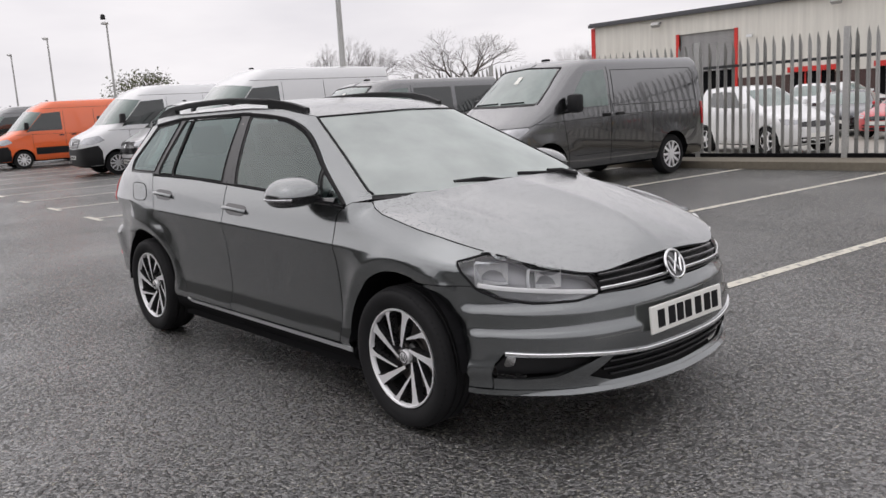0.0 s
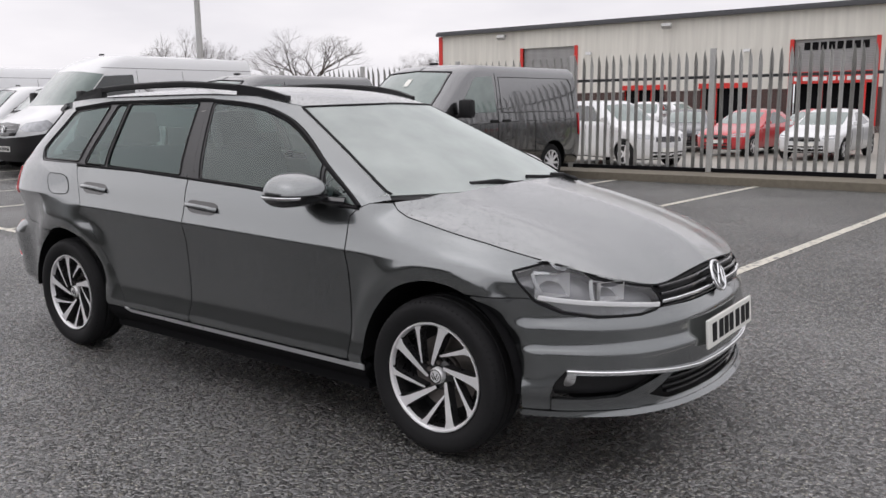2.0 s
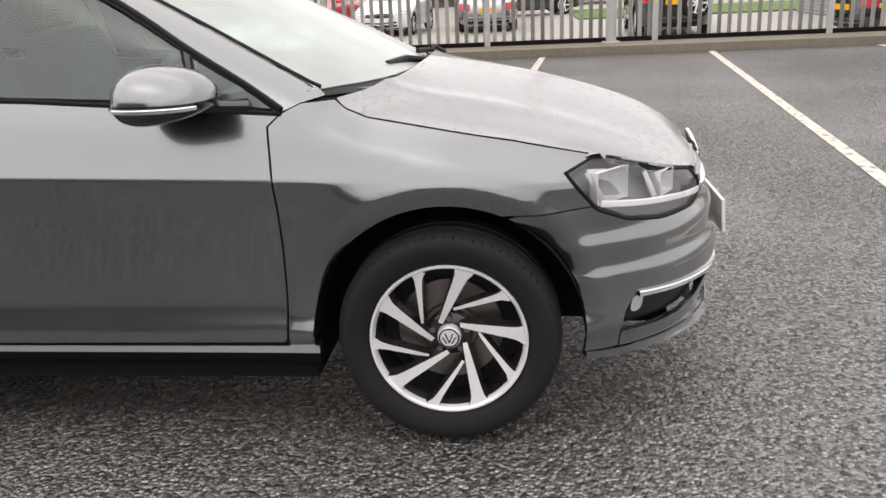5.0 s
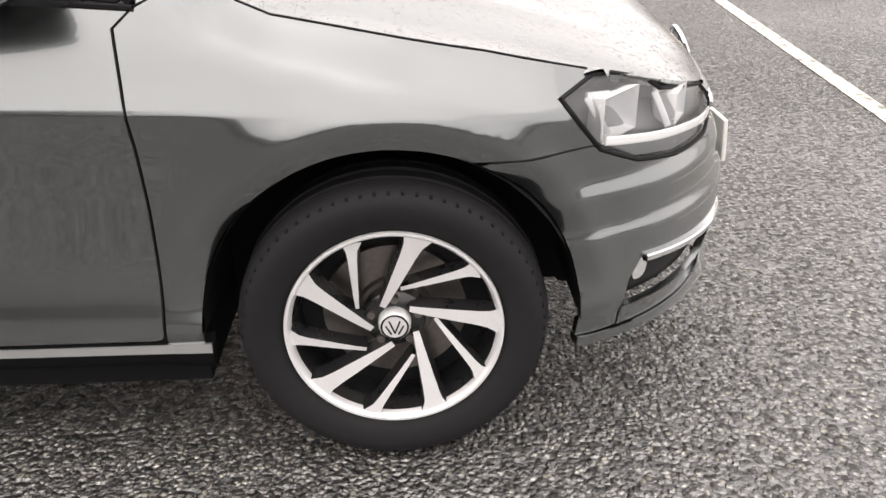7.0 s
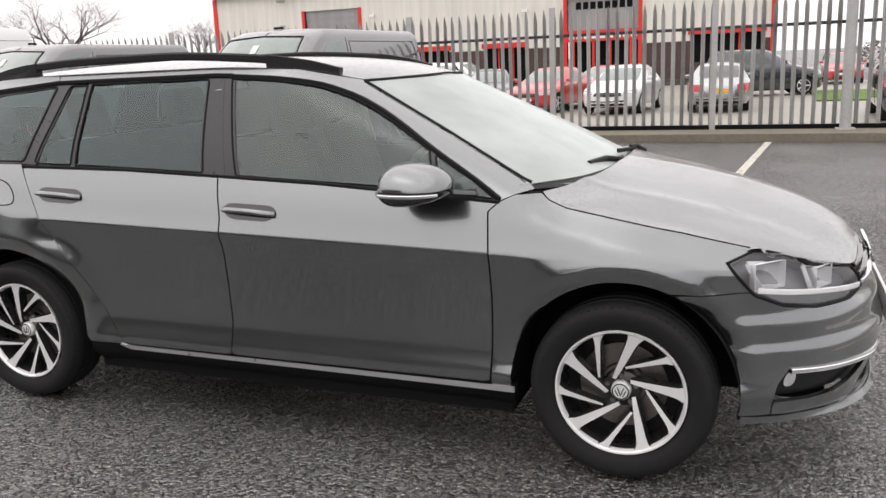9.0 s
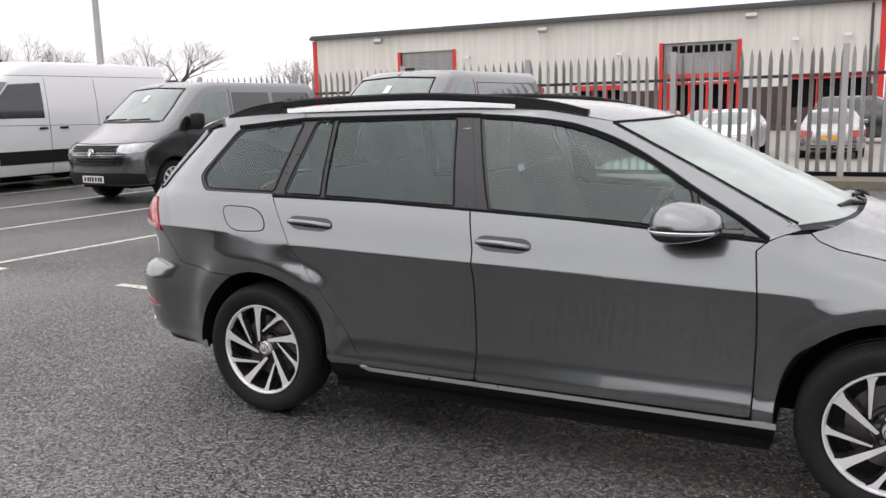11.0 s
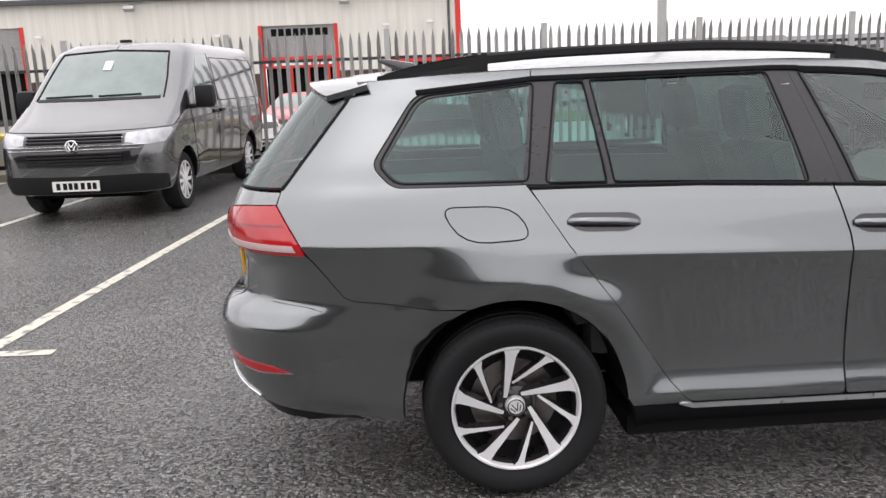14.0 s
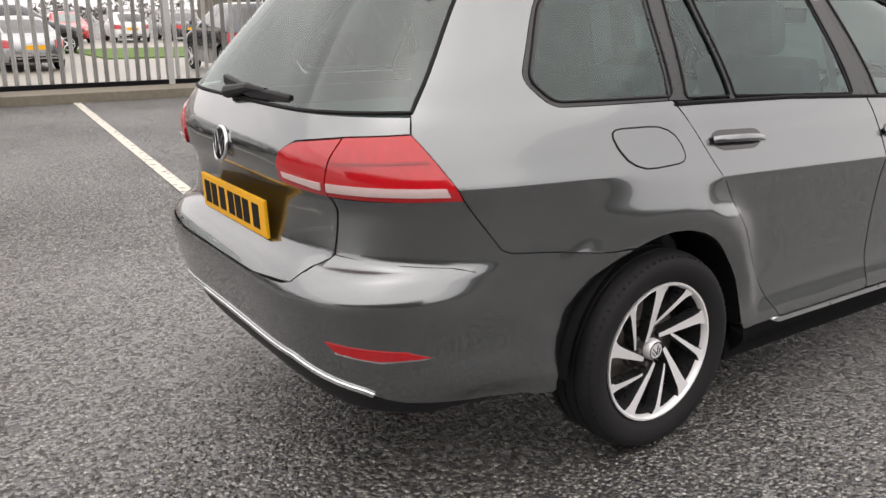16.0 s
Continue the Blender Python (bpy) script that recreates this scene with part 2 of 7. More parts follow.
def tube(bm, path, radii, sides=8, caps=True):
    """A round bar along a path with a radius at each point."""
    rings = []
    path = [Vector(p) for p in path]
    for i, p in enumerate(path):
        d = (path[min(i + 1, len(path) - 1)] - path[max(i - 1, 0)]).normalized()
        a = d.orthogonal().normalized() if i == 0 else (side - d * side.dot(d)).normalized()
        side = a
        c = d.cross(a)
        r = radii[i] if isinstance(radii, (list, tuple)) else radii
        rings.append([bm.verts.new(p + r * (math.cos(k * 2 * math.pi / sides) * a + math.sin(k * 2 * math.pi / sides) * c)) for k in range(sides)])
    for q, w in zip(rings, rings[1:]):
        for k in range(sides):
            bm.faces.new((q[k], q[(k + 1) % sides], w[(k + 1) % sides], w[k]))
    if caps:
        bm.faces.new(rings[0][::-1])
        bm.faces.new(rings[-1])
    return bm


def prism(bm, outline, y0, y1, plane="xz"):
    """A plate with the given outline between two depths."""
    put = {"xz": lambda a, b, d: (a, d, b), "yz": lambda a, b, d: (d, a, b), "xy": lambda a, b, d: (a, b, d)}[plane]
    f = [bm.verts.new(put(a, b, y0)) for a, b in outline]
    g = [bm.verts.new(put(a, b, y1)) for a, b in outline]
    bm.faces.new(f)
    bm.faces.new(g[::-1])
    for i in range(len(f)):
        j = (i + 1) % len(f)
        bm.faces.new((f[j], f[i], g[i], g[j]))
    bmesh.ops.recalc_face_normals(bm, faces=bm.faces[:])
    return bm


# ---- ground ----
YARD = -0.28  # the yard behind the fence lies lower
LEAN_X = 0.085  # the bay lines drift this far in x for each metre in y
bm = bmesh.new()
rows = [[bm.verts.new((x, y, z)) for x in (-1500, -300, 300, 1500)] for y, z in ((-1500, 0), (-200, 0), (11.0, 0), (11.7, -0.34), (44.3, -0.34), (46.0, 0), (200, 0), (1500, 0))]
for a, b in zip(rows, rows[1:]):
    for i in range(3):
        bm.faces.new((a[i], a[i + 1], b[i + 1], b[i]))
tagged(link("ground", bm, M["asphalt"]), "dark wet asphalt of the car park with stone chips", "ground", kind="structure")
tagged(link("yard", cuboid(-60, 60, 11.75, 44.2, -0.5, YARD), M["concrete"]), "pale wet concrete yard behind the fence", "pavement", kind="structure")
tagged(link("grass_verge", cuboid(3.2, 60, 26, 33, YARD - 0.05, YARD + 0.05), M["grass"]), "strip of green grass beyond the yard", "grass", kind="structure")


def bay_line(x0, y0, y1, tee=False):
    """A painted bay line from its near end to the kerb, with a cross bar at its near end."""
    bm = bmesh.new()
    w = 0.05
    n = 14
    ys = [y0 + (y1 - y0) * i / n for i in range(n + 1)]
    rows = [[bm.verts.new((x0 + LEAN_X * (y - y0) + s * w, y, 0.004)) for s in (-1, 1)] for y in ys]
    for a, b in zip(rows, rows[1:]):
        bm.faces.new((a[0], a[1], b[1], b[0]))
    if tee:
        v = [bm.verts.new((x0 + a, y0 + b, 0.0042)) for a, b in ((-0.4, -0.05), (0.4, -0.09), (0.4, 0.0), (-0.4, 0.04))]
        bm.faces.new(v)
    return tagged(link("bay_line", bm, M["line"]), "worn cream painted parking bay line on wet asphalt", "road marking", "parking bay lines", "structure")


for k in range(-15, 6):
    bay_line(-4.03 + 2.47 * k + (0.06 if k == 2 else 0.02 if k > 2 else 0), 1.065 - 0.166 * min(k, 0) - (1.6 if k > 2 else 0), 10.38, k < 2)

tagged(link("kerb", cuboid(-45, 40, 10.42, 11.75, -0.4, 0.13, 0.01), M["kerb"]), "low stained concrete kerb under the fence", "kerb", kind="structure")

# ---- palisade fence ----
FENCE_Y, PALE = 11.3, 0.158
fence = tagged(empty("fence"), "grey galvanised steel palisade fence with pointed pales", "fence")


def pale_mesh():
    """One pale: a W-shaped strip with a splayed three-point top."""
    bm = bmesh.new()
    xs, ys = (-0.034, -0.014, 0.0, 0.014, 0.034), (0.0, -0.012, -0.002, -0.012, 0.0)
    tops = (2.13, 2.2, 2.25, 2.2, 2.13)
    lo = [bm.verts.new((x, y, 0.16)) for x, y in zip(xs, ys)]
    mid = [bm.verts.new((x, y, 2.05)) for x, y in zip(xs, ys)]
    top = [bm.verts.new((x * 0.75, y - 0.012, z)) for x, y, z in zip(xs, ys, tops)]
    for a, b in ((lo, mid), (mid, top)):
        for i in range(4):
            bm.faces.new((a[i], a[i + 1], b[i + 1], b[i]))
    geo = bmesh.ops.solidify(bm, geom=bm.faces[:], thickness=0.003)
    return bm


first = part("pale", pale_mesh(), M["galv"], fence)
first.matrix_basis = pose(-22 + PALE / 2, FENCE_Y, 0)
rng = random.Random(4)
for i in range(1, 290):
    share("pale", first, pose(-22 + PALE * (i + 0.5), FENCE_Y, rng.uniform(-0.012, 0.012), rng.uniform(-0.4, 0.4), rng.uniform(-0.5, 0.5), rng.uniform(-4, 4)), fence)
bm = bmesh.new()
for i in range(110):
    for s in (-22 - PALE * (i + 0.5), -22 + PALE * (290.5 + i)):
        box(bm, s - 0.034, s + 0.034, FENCE_Y - 0.01, FENCE_Y, 0.16, 2.15)
tagged(part("far_pales", bm, M["galv"], fence), kind="stuff")
part("top_rail", cuboid(-40, 40, FENCE_Y + 0.004, FENCE_Y + 0.05, 1.76, 1.81), M["darksteel"], fence)
# bottom rail in near-black, painting the shadow line under the pales
part("rail_shade_strip", cuboid(-40, 40, FENCE_Y - 0.05, FENCE_Y + 0.05, 0.13, 0.20), M["dark"], fence, "dark strip painted as the shadow line along the fence foot")
POST = part("post", cuboid(-0.048, 0.048, -0.03, 0.03, 0.1, 2.27, 0.006), M["galv"], fence)
POST.matrix_basis = pose(-1.87, FENCE_Y - 0.03, 0)
for k in range(-13, 14):
    if k:
        share("post", POST, pose(-1.87 + 2.735 * k, FENCE_Y - 0.03, 0), fence)

# ---- industrial unit behind the yard ----
BY = 47.0
unit = tagged(empty("industrial_unit", pose(0, BY, 0)), "long cream-clad industrial unit with red trims and dark brick base", "building")


def wall_panels(x0, x1, z0, z1, holes, mat):
    """Wall panels round rectangular openings, each a part."""
    cuts = sorted({x0, x1, *[h[0] for h in holes], *[h[1] for h in holes]})
    for a, b in zip(cuts, cuts[1:]):
        spans = sorted((max(h[2], z0), min(h[3], z1)) for h in holes if h[0] < b and h[1] > a)
        z = z0
        for lo, hi in [*spans, (z1, z1)]:
            if lo - z > 1e-4:
                part("wall_panel", cuboid(a, b, 0.0, 0.3, z, lo), M[mat], unit)
            z = max(z, hi)


DOORS = [(-27.6, -23.6, 0.0, 5.2), (-9.7, -5.5, 0.0, 4.8), (-20.0, -17.3, 0.0, 2.2), (-15.0, -12.2, 0.0, 2.2), (-2.6, 1.4, 0.9, 2.45)]
wall_panels(-34.6, 2.0, 2.1, 6.45, DOORS, "clad")
wall_panels(-34.6, 2.0, -0.1, 2.096, DOORS, "brick")
part("side_wall", cuboid(1.7, 2.0, 0.3, 22, 0.0, 6.45), M["clad"], unit)
part("far_wall", cuboid(-34.6, -34.3, 0.3, 22, 0.0, 6.45), M["clad"], unit)
bm = bmesh.new()
prism(bm, [(-0.25, 6.45), (22.2, 6.45), (22.2, 6.7), (11, 7.6), (-0.25, 6.72)], -34.9, 2.25, "yz")
part("roof", bm, M["fascia"], unit)
part("gutter", cuboid(-34.9, 2.25, -0.45, -0.26, 6.4, 6.62, 0.03), M["fascia"], unit)
for x in (-34.75, 1.85):
    part("corner_trim", cuboid(x - 0.16, x + 0.16, -0.06, -0.004, 0.0, 6.4), M["redtrim"], unit)
part("downpipe", tube(bmesh.new(), [(1.3, -0.08, 0.0), (1.3, -0.08, 6.3)], 0.07), M["fascia"], unit)


def dock_door(x0, x1, ztop, zbottom):
    d = empty("roller_door")
    d.parent = unit
    part("shutter", cuboid(x0, x1, 0.14, 0.2, zbottom, ztop), M["shutter"], d)
    for a, b in ((x0 - 0.22, x0), (x1, x1 + 0.22)):
        part("jamb", cuboid(a, b, -0.08, 0.3, 0.0, ztop + 0.02), M["redtrim"], d)
    part("interior", cuboid(x0, x1, 0.6, 0.7, 0, zbottom), M["dark"], d)
    return d


dock_door(-27.6, -23.6, 5.2, 2.7)
door_two = dock_door(-9.7, -5.5, 4.8, 3.0)
for i in range(8):
    h = 0.42
    part("sign_bar", cuboid(-9.2 + i * 0.43, -8.88 + i * 0.43, 0.125, 0.135, 4.2, 4.2 + h), M["dark"], door_two)
part("red_fascia", cuboid(-9.7, -5.5, -0.05, 0.1, 2.35, 3.0), M["redtrim"], door_two)
for i in range(9):
    part("fascia_panel", cuboid(-9.6 + i * 0.46, -9.25 + i * 0.46, -0.07, -0.054, 2.5, 2.72), M["white"], door_two)
for x in (-9.4, -8.2, -7.2, -6.0):
    part("red_frame", cuboid(x, x + 0.14, -0.03, 0.05, 0.0, 2.35), M["redtrim"], door_two)
for x0, x1, z in ((-20.0, -17.3, 2.2), (-15.0, -12.2, 2.2), (-2.6, 1.4, 2.45)):
    w = empty("office_window")
    w.parent = unit
    part("head_panel", cuboid(x0 - 0.1, x1 + 0.1, -0.12, 0.0, z, z + 0.3), M["redtrim"], w)
    part("recess", cuboid(x0, x1, 0.25, 0.29, 0, z), M["dark"], w)
    for k in range(4):
        part("mullion", cuboid(x0 + (x1 - x0) * k / 3 - 0.04, x0 + (x1 - x0) * k / 3 + 0.04, 0.1, 0.18, 0, z), M["redtrim"], w)
for x in (-29.05, -17.05, -4.75):
    f = empty("floodlight")
    f.parent = unit
    part("bracket", cuboid(x - 0.06, x + 0.06, -0.5, -0.004, 6.1, 6.18), M["fascia"], f)
    bm = bmesh.new()
    box(bm, -0.3, 0.3, -0.14, 0.14, -0.12, 0.12, 0.03)
    bmesh.ops.transform(bm, matrix=pose(x, -0.6, 6.0, -35), verts=bm.verts[:])
    part("lamp_body", bm, M["galv"], f)
for x, z in ((-22.4, 4.6), (-12.2, 4.3), (-2.4, 4.6), (0.2, 4.7)):
    c = empty("wall_camera")
    c.parent = unit
    part("arm", cuboid(x - 0.03, x + 0.03, -0.3, -0.004, z, z + 0.06), M["white"], c)
    part("camera_body", cuboid(x - 0.22, x + 0.16, -0.42, -0.26, z - 0.06, z + 0.12, 0.03), M["white"], c)


# ---- body shapes: plan outlines stacked in height ----
def curve(*pairs):
    """A smooth curve through (a, b) pairs, level beyond its ends, with no overshoot."""
    xs, ys = np.array([p[0] for p in pairs], float), np.array([p[1] for p in pairs], float)
    d = np.diff(ys) / np.diff(xs)
    m = np.concatenate([[d[0]], np.where(d[:-1] * d[1:] > 0, 2 * d[:-1] * d[1:] / np.where(d[:-1] + d[1:] == 0, 1, d[:-1] + d[1:]), 0), [d[-1]]])

    def f(x):
        x = np.clip(x, xs[0], xs[-1])
        i = np.clip(np.searchsorted(xs, x) - 1, 0, len(xs) - 2)
        h = xs[i + 1] - xs[i]
        t = (x - xs[i]) / h
        return (2 * t**3 - 3 * t**2 + 1) * ys[i] + (t**3 - 2 * t**2 + t) * h * m[i] + (3 * t**2 - 2 * t**3) * ys[i + 1] + (t**3 - t**2) * h * m[i + 1]

    return f


class Shell:
    """Half of a car body seen as plan outlines: straight flanks of half width wide(x, z) that round off to the nose and the tail.
    u runs from -2 (tail centre) over -1 to 1 (the flank) to 2 (nose centre)."""

    def __init__(self, wide, nose_from, nose, nose_n, tail_from, tail, tail_n):
        self.wide, self.nose_from, self.nose, self.nose_n, self.tail_from, self.tail, self.tail_n = wide, nose_from, nose, nose_n, tail_from, tail, tail_n

    def at(self, u, z):
        a, b = self.tail_from(z), self.nose_from(z)
        if -1 <= u <= 1:
            x = a + (b - a) * (u + 1) / 2
            return x, self.wide(x, z)
        s, e, n, f = (b, self.nose(z), self.nose_n(z), u - 1) if u > 1 else (a, self.tail(z), self.tail_n(z), -u - 1)
        th = min(max(f, 0), 1) * math.pi / 2
        x = s + (e - s) * math.sin(th) ** (2 / n)
        return x, self.wide(x, z) * max(math.cos(th), 0) ** (2 / n)

    def side(self, x, z):
        """u of the point of the flank or corner that lies at x."""
        a, b = self.tail_from(z), self.nose_from(z)
        if a <= x <= b:
            return 2 * (x - a) / (b - a) - 1
        s, e, n, g = (b, self.nose(z), self.nose_n(z), 1) if x > b else (a, self.tail(z), self.tail_n(z), -1)
        r = min(max((x - s) / (e - s), 0), 1)
        return g * (1 + math.asin(r ** (n / 2)) / (math.pi / 2))

    def end(self, y, z, g):
        """u of the point of the nose (g 1) or tail (g -1) that lies y from the middle."""
        s, e, n = (self.nose_from(z), self.nose(z), self.nose_n(z)) if g > 0 else (self.tail_from(z), self.tail(z), self.tail_n(z))
        lo, hi = 0.0, 1.0
        for _ in range(30):
            mid = (lo + hi) / 2
            if self.at(g * (1 + mid), z)[1] > y:
                lo = mid
            else:
                hi = mid
        return g * (1 + lo)


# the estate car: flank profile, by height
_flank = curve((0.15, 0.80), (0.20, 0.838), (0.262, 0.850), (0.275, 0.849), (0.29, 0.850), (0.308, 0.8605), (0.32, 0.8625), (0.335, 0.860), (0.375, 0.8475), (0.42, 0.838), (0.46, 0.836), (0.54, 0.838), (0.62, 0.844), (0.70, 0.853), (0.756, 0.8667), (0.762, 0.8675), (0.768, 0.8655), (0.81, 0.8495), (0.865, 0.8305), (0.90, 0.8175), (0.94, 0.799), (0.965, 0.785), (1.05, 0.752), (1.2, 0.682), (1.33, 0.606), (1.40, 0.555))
CREASE = (0.762, 0.0396, 0.696)  # height of the shoulder crease, and its fall along u
_kick = curve((-1.55, 0.034), (-1.15, 0.0))


def _rise(x):
    return 0.0396 * (0.696 - (2 * (max(x, -1.5) + 1.3) / 2.57 - 1)) + float(_kick(x))


_shoulder = curve((0.9, 0.97), (1.03, 0.945), (1.12, 0.91), (1.25, 0.886), (1.5, 0.838), (1.72, 0.782), (1.95, 0.72))


def _smooth(a, b, x):
    t = min(max((x - a) / (b - a), 0), 1)
    return t * t * (3 - 2 * t)


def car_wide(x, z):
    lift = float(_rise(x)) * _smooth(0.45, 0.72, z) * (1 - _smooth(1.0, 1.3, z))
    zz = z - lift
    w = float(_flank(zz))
    # over the arches the shoulder's slope runs down to flat lips that turn in
    for ax, full, run, ahead, behind in ((1.3175, 0.882, 0.04, (0.16, 0.40), (0.2, 0.40)), (-1.3175, 0.892, 0.1, (0.08, 0.34), (0.1, 0.46))):
        r = math.hypot(x - ax, z - 0.315)
        if r < 0.8:
            if zz < 0.762:
                g = 1 - _smooth(*(ahead if x > ax else behind), abs(x - ax))
                w += (0.8675 + 0.27 * min(0.762 - zz, run) - w) * g * _smooth(0.44, 0.66, z)
            d = math.hypot(max(r - 0.424, 0), 0.006) - 0.006
            a = full - 0.034 * (1 - _smooth(0.5, 0.71, z)) - (0.42 if ax > 0 else 0.36) * d - 1.2 * d * d
            w = 0.5 * (w + a + math.hypot(w - a, 0.005))
            w -= 0.016 * max(0.42 - r, 0) / 0.045 * _smooth(0.30, 0.5, z)
    w += (0.012 * (1 - _smooth(0.545, 0.59, z)) + 0.008 * (1 - _smooth(0.46, 0.492, z))) * _smooth(1.5, 1.75, x)
    w += (0.012 * (1 - _smooth(0.652, 0.664, z)) + 0.026 * min(max((0.658 - z) / 0.066, 0), 1)) * _smooth(1.84, 2.12, -x)
    w -= 0.03 * (1 - _smooth(0.28, 0.6, z)) * _smooth(1.6, 1.9, -x)
    w -= 0.035 * (1 - _smooth(0.24, 0.405, z)) * _smooth(1.62, 1.9, -x)
    w -= 0.10 * max(-x - 1.3, 0) ** 1.2
    w -= 0.06 * (1 - _smooth(0.18, 0.265, z)) * (1 - _smooth(0.95, 1.1, abs(x)))
    top = float(_shoulder(x))
    w -= 0.055 * _smooth(top - 0.09, top + 0.005, z) * _smooth(0.95, 1.05, x)
    return w


_nose = curve((0.15, 2.13), (0.18, 2.15), (0.20, 2.15), (0.25, 2.118), (0.32, 2.138), (0.42, 2.158), (0.455, 2.16), (0.47, 2.155), (0.495, 2.137), (0.545, 2.137), (0.56, 2.13), (0.60, 2.105), (0.64, 2.10), (0.70, 2.06), (0.78, 1.98), (0.9, 1.80), (1.0, 1.72))
_tail = curve((0.2, -2.19), (0.30, -2.283), (0.40, -2.328), (0.50, -2.352), (0.585, -2.364), (0.63, -2.345), (0.66, -2.315), (0.68, -2.275), (0.80, -2.262), (0.88, -2.305), (0.93, -2.312), (1.0, -2.285), (1.08, -2.235), (1.2, -2.14), (1.36, -2.0), (1.42, -1.94))
_tailn = curve((0.2, 5.0), (0.6, 5.2), (0.7, 4.8), (1.0, 4.6), (1.1, 4.4), (1.4, 4.2))
LOW = Shell(car_wide, lambda z: 1.27, lambda z: float(_nose(z)), lambda z: 2.6, lambda z: -1.30, lambda z: float(_tail(z)), lambda z: float(_tailn(z)))
_wsf = curve((0.90, 1.0), (0.955, 0.857), (1.1, 0.48), (1.343, -0.12), (1.42, -0.28))
_wsx = curve((0.90, 1.33), (0.955, 1.22), (1.1, 0.93), (1.343, 0.44), (1.42, 0.285))
CAB = Shell(car_wide, lambda z: float(_wsf(z)), lambda z: float(_wsx(z)), lambda z: 2.5, lambda z: -1.30, lambda z: float(_tail(z)), lambda z: float(_tailn(z)))


# ---- body panels ----
def soft_corners(pts):
    """Rounds the corners that carry a fourth number, a radius."""
    out = []
    for i, p in enumerate(pts):
        if len(p) < 4:
            out.append(p)
            continue
        k, a, z, r = p
        P = np.array([a, z])
        for q, w in ((pts[i - 1], 1), (pts[(i + 1) % len(pts)], -1)):
            d = np.array([q[1], q[2]]) - P
            e = P + d * min(r / max(np.linalg.norm(d), 1e-6), 0.5)
            if w == 1:
                A = e
            else:
                B = e
        for t in (0, 0.25, 0.5, 0.75, 1):
            c = (1 - t) ** 2 * A + 2 * t * (1 - t) * P + t * t * B
            out.append((k, float(c[0]), float(c[1])))
    return out


def to_uz(sh, p):
    if p[0] == "s":
        return sh.side(p[1], p[2]), p[2]
    if p[0] == "u":
        return p[1], p[2]
    return sh.end(p[1], p[2], 1 if p[0] == "f" else -1), p[2]


def outline_uz(sh, pts, closed=True, step=0.04):
    """The outline in (u, z), finely divided."""
    pts = soft_corners(pts) if closed else pts
    out = []
    for p, q in zip(pts, [*pts[1:], pts[0]] if closed else pts[1:]):
        if p[0] == q[0]:
            n = max(1, math.ceil(math.hypot(q[1] - p[1], q[2] - p[2]) / step))
            out += [to_uz(sh, (p[0], p[1] + (q[1] - p[1]) * i / n, p[2] + (q[2] - p[2]) * i / n)) for i in range(n)]
        else:
            a, b = to_uz(sh, p), to_uz(sh, q)
            n = max(1, math.ceil(math.hypot(b[0] - a[0], b[1] - a[1]) / step))
            out += [(a[0] + (b[0] - a[0]) * i / n, a[1] + (b[1] - a[1]) * i / n) for i in range(n)]
    if not closed:
        out.append(to_uz(sh, pts[-1]))
    return out


def sheet(sh, pts, zstep=0.03, ustep=0.06, sides="right", lift=0.0, depth=0.015, crease=None):
    """A curved panel of a shell with the given outline and turned-in edges. sides: right, left, or middle for both halves welded."""
    uz = outline_uz(sh, pts)
    bm = bmesh.new()
    vs = []
    for u, z in uz:
        if not vs or (vs[-1].co - Vector((u, z, 0))).length > 1e-5:
            vs.append(bm.verts.new((u, z, 0)))
    if (vs[0].co - vs[-1].co).length < 1e-5:
        bm.verts.remove(vs.pop())
    bm.faces.new(vs)
    us, zs = [p[0] for p in uz], [p[1] for p in uz]
    cuts = [(Vector((u, 0, 0)), Vector((1, 0, 0))) for u in np.arange(math.ceil(min(us) / ustep) * ustep, max(us), ustep)]
    zz = list(np.arange(math.floor((min(zs) - 0.1) / zstep) * zstep, max(zs) + 0.1, zstep))
    if crease:
        zz += [crease[0] + d for d in (-0.012, -0.003, 0.003, 0.012)]
    _, tilt, u0 = crease or (0, 0.0, 0.0)
    cuts += [(Vector((u0, z, 0)), Vector((tilt, 1, 0))) for z in zz]
    for co, no in cuts:
        bmesh.ops.bisect_plane(bm, geom=bm.verts[:] + bm.edges[:] + bm.faces[:], dist=1e-5, plane_co=co, plane_no=no)
    bmesh.ops.remove_doubles(bm, verts=bm.verts[:], dist=1e-5)
    for v in bm.verts:
        z = v.co.y
        x, y = sh.at(v.co.x, z)
        v.co = (x, y if sides == "left" else -y, z)
    if sides == "middle":
        twin = bmesh.ops.duplicate(bm, geom=bm.verts[:] + bm.edges[:] + bm.faces[:])
        nv = [g for g in twin["geom"] if isinstance(g, bmesh.types.BMVert)]
        nf = [g for g in twin["geom"] if isinstance(g, bmesh.types.BMFace)]
        for v in nv:
            v.co.y *= -1
        bmesh.ops.reverse_faces(bm, faces=nf)
        bmesh.ops.remove_doubles(bm, verts=bm.verts[:], dist=2e-4)
    finish(bm, lift, depth)
    return bm


